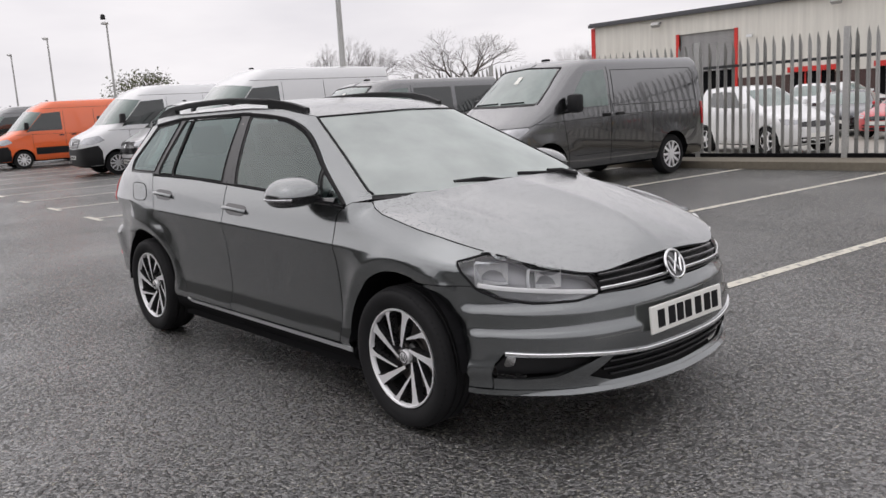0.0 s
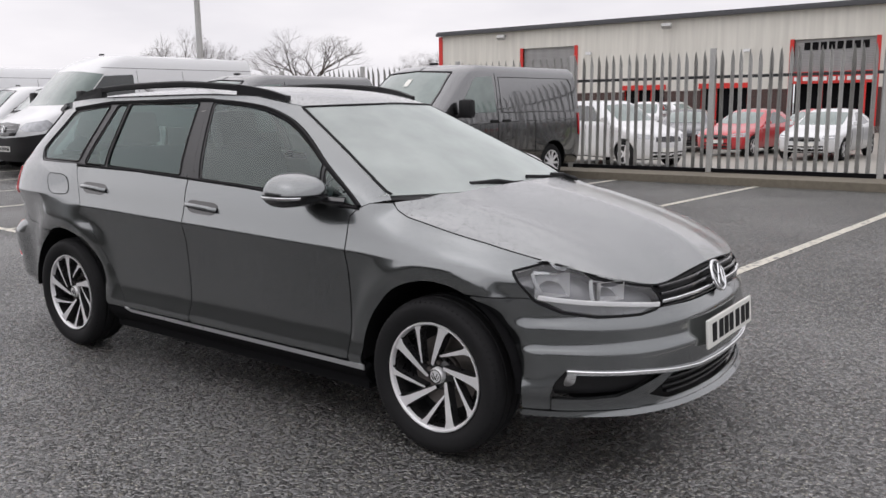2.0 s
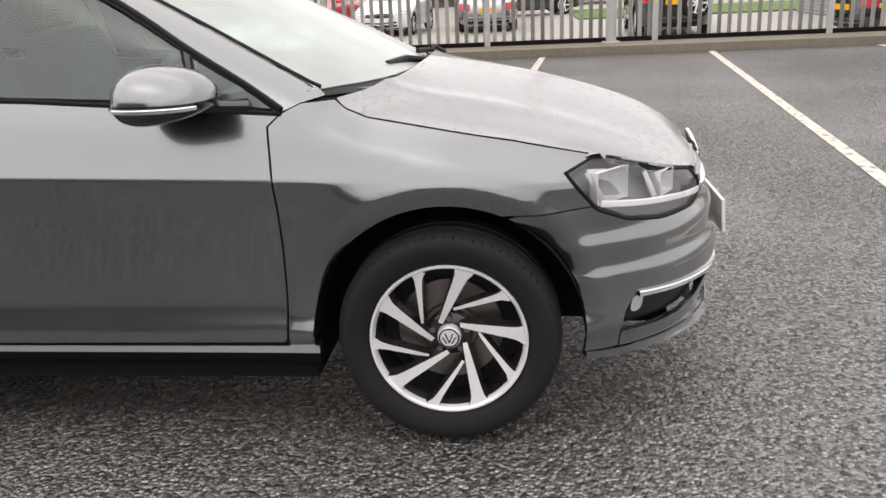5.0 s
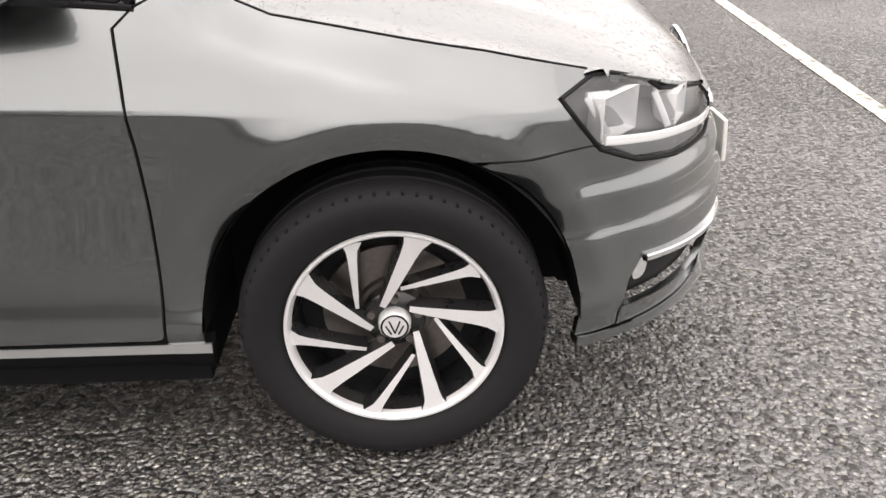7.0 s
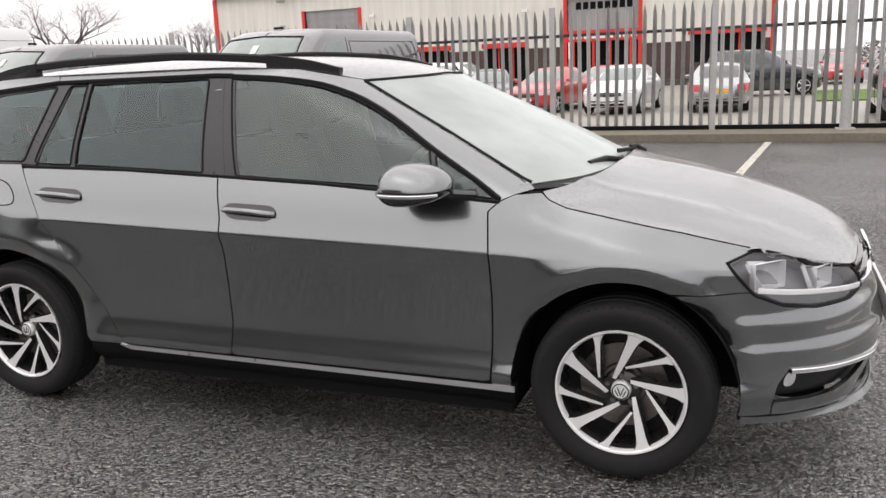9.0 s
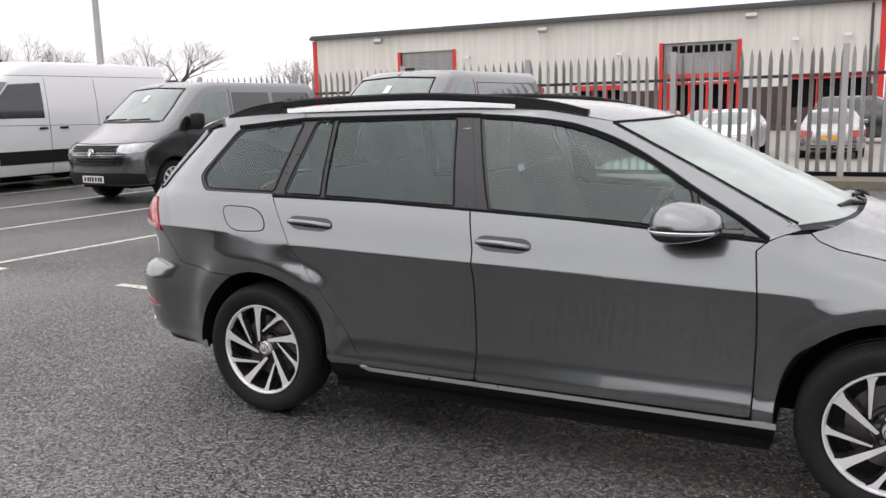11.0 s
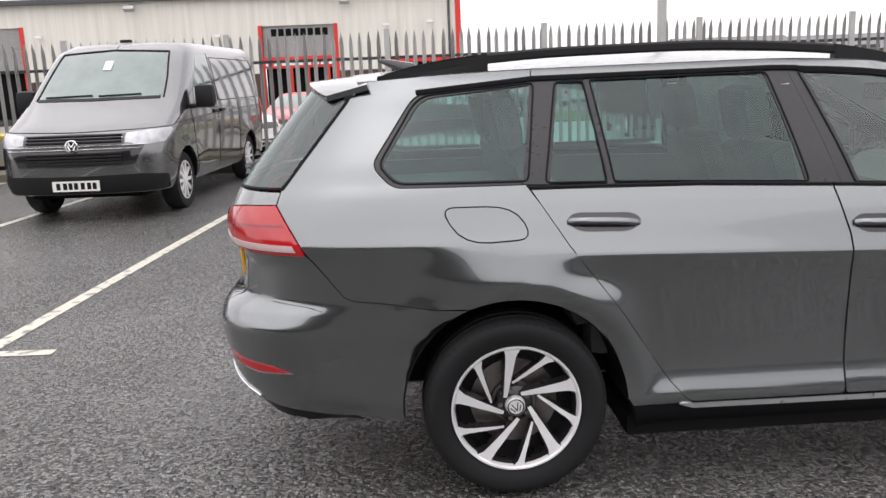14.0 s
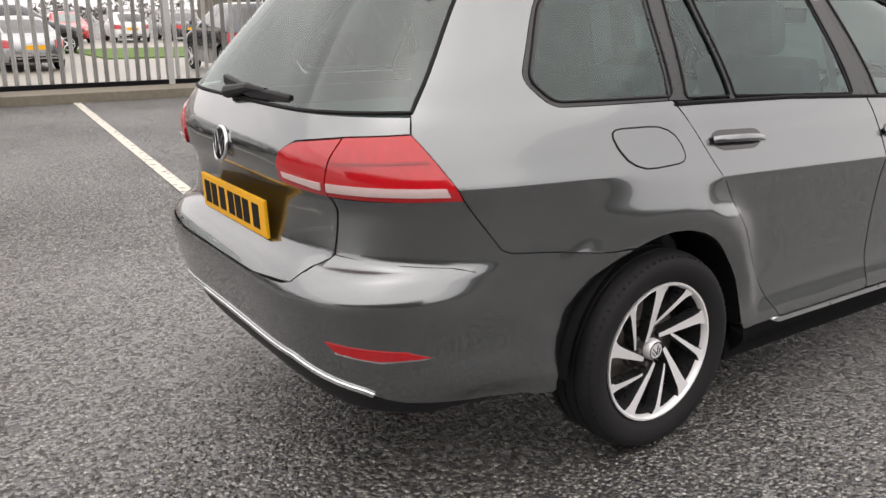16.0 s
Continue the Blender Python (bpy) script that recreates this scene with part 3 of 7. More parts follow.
def finish(bm, lift=0.0, depth=0.015, centre=(0.0, 0.0, 0.65)):
    """Turns an open sheet outwards, lifts it, and folds its edges inwards."""
    bm.normal_update()
    if sum(f.normal.dot(f.calc_center_median() - Vector((f.calc_center_median().x * 0.75, centre[1], centre[2]))) * f.calc_area() for f in bm.faces) < 0:
        bmesh.ops.reverse_faces(bm, faces=bm.faces[:])
    bm.normal_update()
    if lift:
        for v, n in [(v, v.normal.copy()) for v in bm.verts]:
            v.co += n * lift
    for f in bm.faces:
        f.smooth = True
    if depth:
        rim = [e for e in bm.edges if e.is_boundary]
        for e in rim:
            e.smooth = False
        normals = {v: v.normal.copy() for e in rim for v in e.verts}
        where = {v.co.copy().freeze(): n for v, n in normals.items()}
        ext = bmesh.ops.extrude_edge_only(bm, edges=rim)
        for v in [g for g in ext["geom"] if isinstance(g, bmesh.types.BMVert)]:
            v.co -= where.get(v.co.copy().freeze(), Vector((0, 0, 0))) * depth
    return bm


def mirrored(ob, name=None):
    """A copy of a part reflected to the other flank."""
    me = ob.data.copy()
    me.transform(Matrix.Diagonal((1, -1, 1, 1)))
    me.flip_normals()
    o = new(name or ob.name.split(".")[0], me)
    o.parent = ob.parent
    if "label" in ob:
        o["label"] = ob["label"]
    return o


def on_shell(sh, pts, out=0.0, side=-1, step=0.03):
    """3D points along an open line on a shell, a little proud of it."""
    line = []
    for u, z in outline_uz(sh, pts, closed=False, step=step):
        x, y = sh.at(u, z)
        x2, y2 = sh.at(min(u + 0.01, 2), z)
        x1, y1 = sh.at(max(u - 0.01, -2), z)
        n = Vector((-(y2 - y1), x2 - x1, 0))
        n = n.normalized() if n.length > 1e-9 else Vector((1 if u > 0 else -1, 0, 0))
        if n.y < 0 and -1.6 < u < 1.6:
            n = -n
        if u > 1.6 and n.x < 0 or u < -1.6 and n.x > 0:
            n = -n
        line.append(Vector((x + n.x * out, side * (y + n.y * out), z)))
    return line


def ribbon(bm, line, w, h, up=(0, 0, 1)):
    """A bar of oblong section along a line: w thick outwards, h high."""
    rings = []
    for i, p in enumerate(line):
        d = (line[min(i + 1, len(line) - 1)] - line[max(i - 1, 0)]).normalized()
        s = d.cross(Vector(up)).normalized()
        t = s.cross(d)
        rings.append([bm.verts.new(p + s * a * w / 2 + t * b * h / 2) for a, b in ((-1, -0.6), (-0.6, -1), (0.6, -1), (1, -0.6), (1, 0.6), (0.6, 1), (-0.6, 1), (-1, 0.6))])
    for q, r in zip(rings, rings[1:]):
        for k in range(8):
            bm.faces.new((q[k], q[(k + 1) % 8], r[(k + 1) % 8], r[k]))
    bm.faces.new(rings[0][::-1])
    bm.faces.new(rings[-1])
    bmesh.ops.recalc_face_normals(bm, faces=bm.faces[:])
    return bm


def coons(front, rear, mid, side, nv=24, nw=30):
    """Right half of a panel spanned by four edge lines, each a function of 0..1; welded to its mirror image."""
    bm = bmesh.new()
    P = lambda f, t: Vector(f(t))  # noqa: E731
    g = []
    for j in range(nw + 1):
        w = j / nw
        row = []
        for i in range(nv + 1):
            v = i / nv
            p = (1 - w) * P(front, v) + w * P(rear, v) + (1 - v) * P(mid, w) + v * P(side, w)
            p -= (1 - v) * (1 - w) * P(front, 0) + v * (1 - w) * P(front, 1) + (1 - v) * w * P(rear, 0) + v * w * P(rear, 1)
            row.append(p)
        g.append(row)
    rows = [[bm.verts.new((p.x, p.y, p.z)) for p in [Vector((q.x, -q.y, q.z)) for q in reversed(row[1:])] + row] for row in g]
    for a, b in zip(rows, rows[1:]):
        for i in range(len(a) - 1):
            bm.faces.new((a[i], a[i + 1], b[i + 1], b[i]))
    return bm


def polyline(*pts):
    """A smooth line through points, by share of its length."""
    p = np.array(pts, float)
    s = np.concatenate([[0], np.cumsum(np.linalg.norm(np.diff(p, axis=0), axis=1))])
    s /= s[-1]
    fs = [curve(*zip(s, p[:, k])) for k in range(3)]
    return lambda t: tuple(float(f(t)) for f in fs)


def lathe(bm, profile, sides=48, axis="y"):
    """Turns a profile of (radius, depth) round the y axis."""
    rings = []
    for r, d in profile:
        rings.append([bm.verts.new((r * math.cos(2 * math.pi * k / sides), d, r * math.sin(2 * math.pi * k / sides))) for k in range(sides)])
    for a, b in zip(rings, rings[1:]):
        for k in range(sides):
            bm.faces.new((a[k], a[(k + 1) % sides], b[(k + 1) % sides], b[k]))
    return bm


def smooth_by_angle(bm, degrees=35):
    bm.normal_update()
    for f in bm.faces:
        f.smooth = True
    for e in bm.edges:
        if len(e.link_faces) == 2 and e.calc_face_angle(0) > radians(degrees):
            e.smooth = False
    return bm


# ---- car materials ----
def car_paint(name, colour, drops=0.0, metal=0.97, rough=0.22):
    """Metallic paint under lacquer, with a thin dirt film and, where rain stands, beads of water."""
    m, n, l, b = shader(name)
    co = n.new("ShaderNodeTexCoord")
    flake, film = n.new("ShaderNodeTexNoise"), n.new("ShaderNodeTexNoise")
    flake.inputs["Scale"].default_value, flake.inputs["Detail"].default_value = 900.0, 1.0
    film.inputs["Scale"].default_value, film.inputs["Detail"].default_value = 2.5, 6.0
    for t in (flake, film):
        l.new(co.outputs["Object"], t.inputs["Vector"])
    mix = n.new("ShaderNodeMix")
    mix.data_type = "RGBA"
    mix.inputs["A"].default_value = (*[c * 0.82 for c in colour], 1)
    mix.inputs["B"].default_value = (*[c * 1.18 for c in colour], 1)
    l.new(flake.outputs["Fac"], mix.inputs["Factor"])
    l.new(mix.outputs["Result"], b.inputs["Base Color"])
    b.inputs["Metallic"].default_value = metal
    mr = n.new("ShaderNodeMapRange")
    mr.inputs["To Min"].default_value, mr.inputs["To Max"].default_value = rough - 0.03, rough + 0.05
    l.new(film.outputs["Fac"], mr.inputs["Value"])
    l.new(mr.outputs["Result"], b.inputs["Roughness"])
    b.inputs["Coat Weight"].default_value, b.inputs["Coat IOR"].default_value = 1.0, 1.75
    cr = n.new("ShaderNodeMapRange")
    cr.inputs["To Min"].default_value, cr.inputs["To Max"].default_value = 0.015, 0.05
    l.new(film.outputs["Fac"], cr.inputs["Value"])
    l.new(cr.outputs["Result"], b.inputs["Coat Roughness"])
    if drops:
        cr.inputs["To Min"].default_value, cr.inputs["To Max"].default_value = 0.12, 0.22
        b.inputs["Coat IOR"].default_value = 2.4
        bead, bead2, gate = n.new("ShaderNodeTexVoronoi"), n.new("ShaderNodeTexVoronoi"), n.new("ShaderNodeTexNoise")
        bead.inputs["Scale"].default_value, bead2.inputs["Scale"].default_value = 62.0, 130.0
        gate.inputs["Scale"].default_value, gate.inputs["Detail"].default_value = 9.0, 4.0
        hs = []
        for v, lim in ((bead, 0.34), (bead2, 0.3)):
            l.new(co.outputs["Object"], v.inputs["Vector"])
            r = n.new("ShaderNodeMapRange")
            r.interpolation_type = "SMOOTHSTEP"
            r.inputs["From Min"].default_value, r.inputs["From Max"].default_value = lim, 0.1
            l.new(v.outputs["Distance"], r.inputs["Value"])
            sep, keep = n.new("ShaderNodeSeparateColor"), n.new("ShaderNodeMath")
            keep.operation, keep.inputs[1].default_value = "GREATER_THAN", 0.45
            l.new(v.outputs["Color"], sep.inputs["Color"])
            l.new(sep.outputs["Red"], keep.inputs[0])
            mu = n.new("ShaderNodeMath")
            mu.operation = "MULTIPLY"
            l.new(r.outputs["Result"], mu.inputs[0])
            l.new(keep.outputs[0], mu.inputs[1])
            hs.append(mu)
        l.new(co.outputs["Object"], gate.inputs["Vector"])
        mx = n.new("ShaderNodeMath")
        mx.operation = "MAXIMUM"
        l.new(hs[0].outputs[0], mx.inputs[0])
        l.new(hs[1].outputs[0], mx.inputs[1])
        bp = n.new("ShaderNodeBump")
        bp.inputs["Strength"].default_value, bp.inputs["Distance"].default_value = drops, 0.003
        l.new(mx.outputs[0], bp.inputs["Height"])
        l.new(bp.outputs["Normal"], b.inputs["Coat Normal"])
        l.new(bp.outputs["Normal"], b.inputs["Normal"])
    return m


def glass(name, tint, rough=0.0, sky_haze=0.0, ior=1.5):
    """Thin tinted glazing: straight-through tint under a sharp reflection."""
    m, n, l, b = shader(name)
    n.remove(b)
    out = n["Material Output"]
    tr, gl, fr, mix = n.new("ShaderNodeBsdfTransparent"), n.new("ShaderNodeBsdfGlossy"), n.new("ShaderNodeFresnel"), n.new("ShaderNodeMixShader")
    tr.inputs["Color"].default_value = (*tint, 1)
    gl.inputs["Roughness"].default_value = rough
    gl.inputs["Color"].default_value = (*[0.6 + 0.4 * c / max(tint) for c in tint], 1)
    fr.inputs["IOR"].default_value = ior
    l.new(fr.outputs["Fac"], mix.inputs["Fac"])
    l.new(tr.outputs["BSDF"], mix.inputs[1])
    l.new(gl.outputs["BSDF"], mix.inputs[2])
    last = mix
    # pale diffuse film: rain mist and the sky's reflection, put into the colour
    if sky_haze:
        co, big, df, mm, mr = (n.new("ShaderNode" + k) for k in ("TexCoord", "TexNoise", "BsdfDiffuse", "MixShader", "MapRange"))
        big.inputs["Scale"].default_value, big.inputs["Detail"].default_value = 3.0, 5.0
        df.inputs["Color"].default_value = (0.8, 0.86, 0.84, 1)
        l.new(co.outputs["Object"], big.inputs["Vector"])
        mr.inputs["From Min"].default_value, mr.inputs["From Max"].default_value = 0.3, 0.7
        mr.inputs["To Min"].default_value, mr.inputs["To Max"].default_value = sky_haze * 0.85, sky_haze * 1.15
        l.new(big.outputs["Fac"], mr.inputs["Value"])
        l.new(mr.outputs["Result"], mm.inputs["Fac"])
        l.new(mix.outputs["Shader"], mm.inputs[1])
        l.new(df.outputs["BSDF"], mm.inputs[2])
        last = mm
    l.new(last.outputs["Shader"], out.inputs["Surface"])
    return m


M.update(
    paint=car_paint("grey_metallic", (0.18, 0.193, 0.197)),
    paint_wet=car_paint("grey_metallic_beaded", (0.18, 0.193, 0.197), 1.0),
    glass=glass("window_glass", (0.74, 0.94, 0.9), ior=1.8),
    privacy=glass("privacy_glass", (0.48, 0.72, 0.69), ior=1.68),
    screen=glass("windscreen_glass", (0.66, 0.79, 0.75), sky_haze=0.42),
    rearglass=glass("rear_glass", (0.40, 0.5, 0.48), ior=1.9),
    lens=glass("clear_lens", (0.93, 0.94, 0.95)),
    reflect=plain("lamp_reflector", (0.92, 0.92, 0.93), 0.25, 0.25, scale=90, grain=0.05),
    seal=plain("rubber_seal", (0.008, 0.008, 0.009), 0.65, scale=60, spec=0.2),
    pillar=plain("pillar_black", (0.022, 0.022, 0.024), 0.3, scale=60, grain=0.2),
    gloss=plain("gloss_black", (0.012, 0.012, 0.014), 0.12, coat=0.7, scale=30),
    chrome=plain("chrome", (0.82, 0.83, 0.84), 0.1, 1.0, scale=20, grain=0.02),
    satin=plain("satin_silver", (0.62, 0.63, 0.64), 0.3, 0.8, scale=30, grain=0.04),
    alloy=plain("machined_alloy", (0.88, 0.88, 0.89), 0.45, 0.5, scale=200, grain=0.05),
    rimblack=plain("black_alloy", (0.016, 0.016, 0.017), 0.28, coat=0.4, scale=50),
    tyre=plain("tyre_rubber", (0.014, 0.014, 0.015), 0.7, scale=50, grain=0.3, bump=0.0006, spec=0.22),
    disc=plain("brake_disc", (0.22, 0.2, 0.19), 0.35, 0.9, scale=80, grain=0.25),
    lamphouse=plain("lamp_housing", (0.28, 0.28, 0.29), 0.35, 0.4, scale=30),
    lampred=plain("red_lamp", (0.45, 0.005, 0.01), 0.12, coat=0.9, scale=40, grain=0.2),
    lampdark=plain("dark_red_lamp", (0.30, 0.006, 0.012), 0.12, coat=0.9, scale=60, grain=0.25),
    lampwhite2=plain("clear_frosted_lamp", (0.5, 0.5, 0.51), 0.25, 0.3, coat=0.6, scale=60),
    lampwhite=plain("frosted_lamp", (0.6, 0.46, 0.45), 0.3, coat=0.6, scale=60),
    platewhite=plain("plate_white", (0.78, 0.78, 0.74), 0.35, scale=60, grain=0.03),
    plateyellow=plain("plate_yellow", (0.85, 0.42, 0.008), 0.35, scale=60, grain=0.03),
    cloth=plain("dark_seat_cloth", (0.12, 0.122, 0.126), 0.85, scale=180, grain=0.3, bump=0.0008),
    cabin=plain("cabin_plastic", (0.13, 0.13, 0.132), 0.6, scale=90, grain=0.2),
    liner=plain("headliner", (0.5, 0.49, 0.46), 0.9, scale=80),
    pale=plain("pale_trim", (0.42, 0.41, 0.38), 0.8, scale=80),
)

# ---- the estate car ----
car = tagged(empty("estate_car"), "dark metallic grey estate car, wet with rain, black roof rails", "car")


def arch(cx, r, a0, a1, n=40):
    return [("s", cx + r * math.cos(radians(a0 + (a1 - a0) * i / n)), 0.315 + r * math.sin(radians(a0 + (a1 - a0) * i / n))) for i in range(n + 1)]


def both(name, sh, pts, mat, label="", parent=car, **kw):
    """The same panel on both flanks."""
    a = part(name, sheet(sh, pts, **kw), M[mat], parent, label)
    return a, mirrored(a)


FA, RA, AR = 1.3175, -1.3175, 0.375
_wt = curve((-0.30, 1.377), (-0.10, 1.364), (0.093, 1.339), (0.25, 1.294), (0.37, 1.243), (0.50, 1.174), (0.63, 1.097), (0.80, 1.0), (0.9, 0.936))
PAINT_CREASE = dict(crease=CREASE)
FRONT_DOOR = [("s", 0.868, 0.305, 0.02), ("s", 0.876, 0.59), ("s", 0.874, 0.76), ("s", 0.862, 0.90), ("s", 0.893, 0.927), ("s", 0.69, 0.95), ("s", 0.2, 0.98), ("s", -0.141, 0.997), ("s", -0.245, 1.002), ("s", -0.21, 0.85), ("s", -0.203, 0.7), ("s", -0.203, 0.305, 0.02)]
REAR_DOOR = [("s", -0.208, 0.305, 0.02), ("s", -0.208, 0.7), ("s", -0.215, 0.85), ("s", -0.25, 1.002), ("s", -0.7, 1.022), ("s", -1.248, 1.033), ("s", -1.133, 0.853), ("s", -0.953, 0.612), ("s", -0.80, 0.377), ("s", -0.735, 0.305, 0.03)]
both("front_door", LOW, FRONT_DOOR, "paint", **PAINT_CREASE)
both("rear_door", LOW, REAR_DOOR, "paint", zstep=0.02, ustep=0.025, **PAINT_CREASE)
both("front_wing", LOW, [("s", 0.873, 0.27), ("s", 0.881, 0.59), ("s", 0.879, 0.76), ("s", 0.867, 0.90), ("s", 0.90, 0.93), ("s", 0.95, 0.955), ("s", 1.03, 0.955), ("s", 1.06, 0.930), ("s", 1.12, 0.906), ("s", 1.25, 0.882), ("s", 1.37, 0.859), ("s", 1.5, 0.834), ("s", 1.66, 0.794), ("s", 1.715, 0.779), ("s", 1.63, 0.753), ("s", 1.703, 0.661), ("s", 1.50, 0.659), *arch(FA, AR, 66, 185), ("s", 0.945, 0.27)], "paint", ustep=0.018, zstep=0.015, **PAINT_CREASE)
both("rear_quarter", CAB, [("s", -0.728, 0.30), ("s", -0.793, 0.377), ("s", -0.946, 0.612), ("s", -1.126, 0.853), ("s", -1.262, 1.046), ("s", -1.695, 1.05, 0.035), ("s", -1.762, 1.122, 0.035), ("s", -1.6, 1.354, 0.06), ("s", -1.21, 1.384), ("s", -1.206, 1.412), ("s", -1.5, 1.405), ("s", -1.76, 1.392), ("s", -1.828, 1.335), ("s", -2.063, 1.047), ("s", -2.078, 1.003), ("s", -1.981, 0.846), ("s", -1.888, 0.728), ("s", -1.868, 0.702), ("s", -1.84, 0.69), ("s", -1.80, 0.686), ("s", -1.585, 0.669), *arch(RA, AR, 112, 2), ("s", -0.925, 0.30)], "paint", crease=(0.762 + _rise(-1.7), 0.0, 0.0), zstep=0.0155, ustep=0.018)
both("roof_side", CAB, [("s", -1.204, 1.386), ("s", -0.37, 1.391), ("s", -0.283, 1.387), *[("s", x, float(_wt(x)) + 0.013) for x in np.linspace(-0.2, 0.86, 26)], ("s", 0.905, 0.938), ("s", 0.955, 0.957), ("s", 1.0, 0.965), ("s", 0.972, 0.992), ("s", 0.65, 1.155), ("s", 0.262, 1.347), ("s", 0.0, 1.397), ("s", -0.4, 1.416), ("s", -1.204, 1.413)], "paint", zstep=0.02)
# black sill, with the shade of its undercut put into the colour
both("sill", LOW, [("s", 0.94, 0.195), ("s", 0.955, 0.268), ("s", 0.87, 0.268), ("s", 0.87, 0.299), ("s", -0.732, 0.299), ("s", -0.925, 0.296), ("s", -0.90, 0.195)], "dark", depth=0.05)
both("sill_strip", LOW, [("s", 0.955, 0.271), ("s", 0.955, 0.292), ("s", -0.72, 0.298), ("s", -0.76, 0.305), ("s", -0.77, 0.298), ("s", -0.72, 0.28)], "satin", "bright satin sill strip", lift=0.005, depth=0.006)
both("door_sill_gap", LOW, [("s", 0.865, 0.300), ("s", 0.865, 0.304), ("s", -0.73, 0.304), ("s", -0.73, 0.300)], "seal", lift=-0.012, depth=0.02)

for pts in (FRONT_DOOR[:5], FRONT_DOOR[8:], REAR_DOOR[5:], [("s", 0.95, 0.955), ("s", 1.03, 0.957), ("s", 1.06, 0.932), ("s", 1.12, 0.908), ("s", 1.25, 0.884), ("s", 1.37, 0.861), ("s", 1.5, 0.836), ("s", 1.62, 0.806), ("s", 1.715, 0.781)], [("s", 1.50, 0.657), ("s", 1.703, 0.658)], [("s", -1.59, 0.667), ("s", -1.80, 0.684), ("s", -1.84, 0.688), ("s", -1.868, 0.70), ("s", -1.888, 0.726), ("s", -1.981, 0.844)], [("r", 0.548, 0.845), ("r", 0.543, 0.69)], [("r", 0.543, 0.69), ("s", -2.1, 0.674), ("s", -2.0, 0.666), ("s", -1.945, 0.652)], [("s", -1.83, 1.333), ("s", -2.065, 1.047), ("s", -2.08, 1.003), ("s", -1.982, 0.845)], [("s", 0.9, 0.934), ("s", 0.955, 0.956)]):
    for s in (-1, 1):
        part("panel_gap", tube(bmesh.new(), on_shell(LOW, [p[:3] for p in pts], -0.0015, s), 0.0023, 5), M["seal"], car)

# bonnet and roof
_bf = polyline((2.062, 0, 0.712), (2.055, -0.2, 0.703), (2.028, -0.43, 0.684), (1.912, -0.625, 0.7215), (1.806, -0.704, 0.7535), (1.722, -0.742, 0.7815))
_br = polyline((1.205, 0, 0.988), (1.19, -0.3, 0.984), (1.14, -0.55, 0.973), (1.035, -0.737, 0.962))
_bm = polyline((2.062, 0, 0.712), (2.02, 0, 0.752), (1.9, 0, 0.816), (1.7, 0, 0.878), (1.45, 0, 0.937), (1.205, 0, 0.988))
_sh = [(x, -LOW.at(LOW.side(x, z - 0.004), z - 0.004)[1] + 0.004, z) for x, z in ((1.722, 0.7815), (1.62, 0.807), (1.5, 0.8375), (1.37, 0.8625), (1.25, 0.8855), (1.12, 0.9095), (1.06, 0.9335), (1.035, 0.959))]
_bs = polyline(*_sh)
bm = coons(_bf, _br, _bm, _bs, 26, 30)
for v in bm.verts:
    t = min(max((1.95 - v.co.x) / 0.5, 0), 1)
    arc = min(max((v.co.x - 1.05) / 1.0, 0), 1)
    v.co.z += 0.02 * math.sin(math.pi * arc) * max(1 - (abs(v.co.y) / 0.7) ** 4, 0)
    edge = 0.47 + 0.1 * min(max((1.9 - v.co.x) / 0.9, 0), 1)
    v.co.z += 0.009 * t * math.exp(-(((abs(v.co.y) - edge) / 0.045) ** 2))
finish(bm, 0.0, 0.02)
part("bonnet", bm, M["paint_wet"], car, "bonnet beaded with rain water")
_re = curve((-2.0, 1.383), (-1.76, 1.394), (-1.5, 1.407), (-1.2, 1.415), (-0.4, 1.418), (0.0, 1.399), (0.262, 1.349))
_rc = curve((-1.95, 1.41), (-1.6, 1.437), (-1.2, 1.457), (-0.7, 1.465), (-0.2, 1.45), (0.1, 1.425), (0.3, 1.388), (0.43, 1.354))
bm = bmesh.new()
rows = []
for i in range(46):
    x = 0.262 - (0.262 + 1.80) * i / 45
    ze = float(_re(x))
    ye = CAB.at(CAB.side(x, ze), ze)[1]
    bow = 0.165 * (1 - i / 45) ** 3 - 0.03 * (i / 45) ** 6
    xc = x + bow
    zc = float(_rc(xc))
    row = []
    for k in range(-14, 15):
        s = abs(k / 14) ** 2.3
        row.append(bm.verts.new((xc - bow * s, ye * k / 14, zc + (ze - zc) * s)))
    rows.append(row)
for a, b in zip(rows, rows[1:]):
    for k in range(28):
        bm.faces.new((a[k], a[k + 1], b[k + 1], b[k]))
finish(bm, 0.0, 0.02)
part("roof", bm, M["paint_wet"], car, "roof beaded with rain water")

# bumpers
FRONT_TOP = [("f", 0.0, 0.598), ("f", 0.25, 0.597), ("f", 0.42, 0.602), ("f", 0.518, 0.592), ("s", 1.905, 0.594), ("s", 1.806, 0.611), ("s", 1.703, 0.657)]
CHROME_LINE = [("f", 0.0, 0.352), ("f", 0.25, 0.356), ("f", 0.42, 0.372), ("f", 0.55, 0.386), ("s", 1.93, 0.394), ("s", 1.835, 0.400)]
part("front_bumper", sheet(LOW, [*FRONT_TOP, ("s", 1.506, 0.654), *arch(FA, AR, 63, -9, 24), ("s", 1.78, 0.256), ("s", 1.785, 0.30), ("s", 1.80, 0.36), ("s", 1.83, 0.402), *[(k, a, z + 0.006) for k, a, z in reversed(CHROME_LINE)]], sides="middle", ustep=0.02, zstep=0.0125), M["paint"], car)
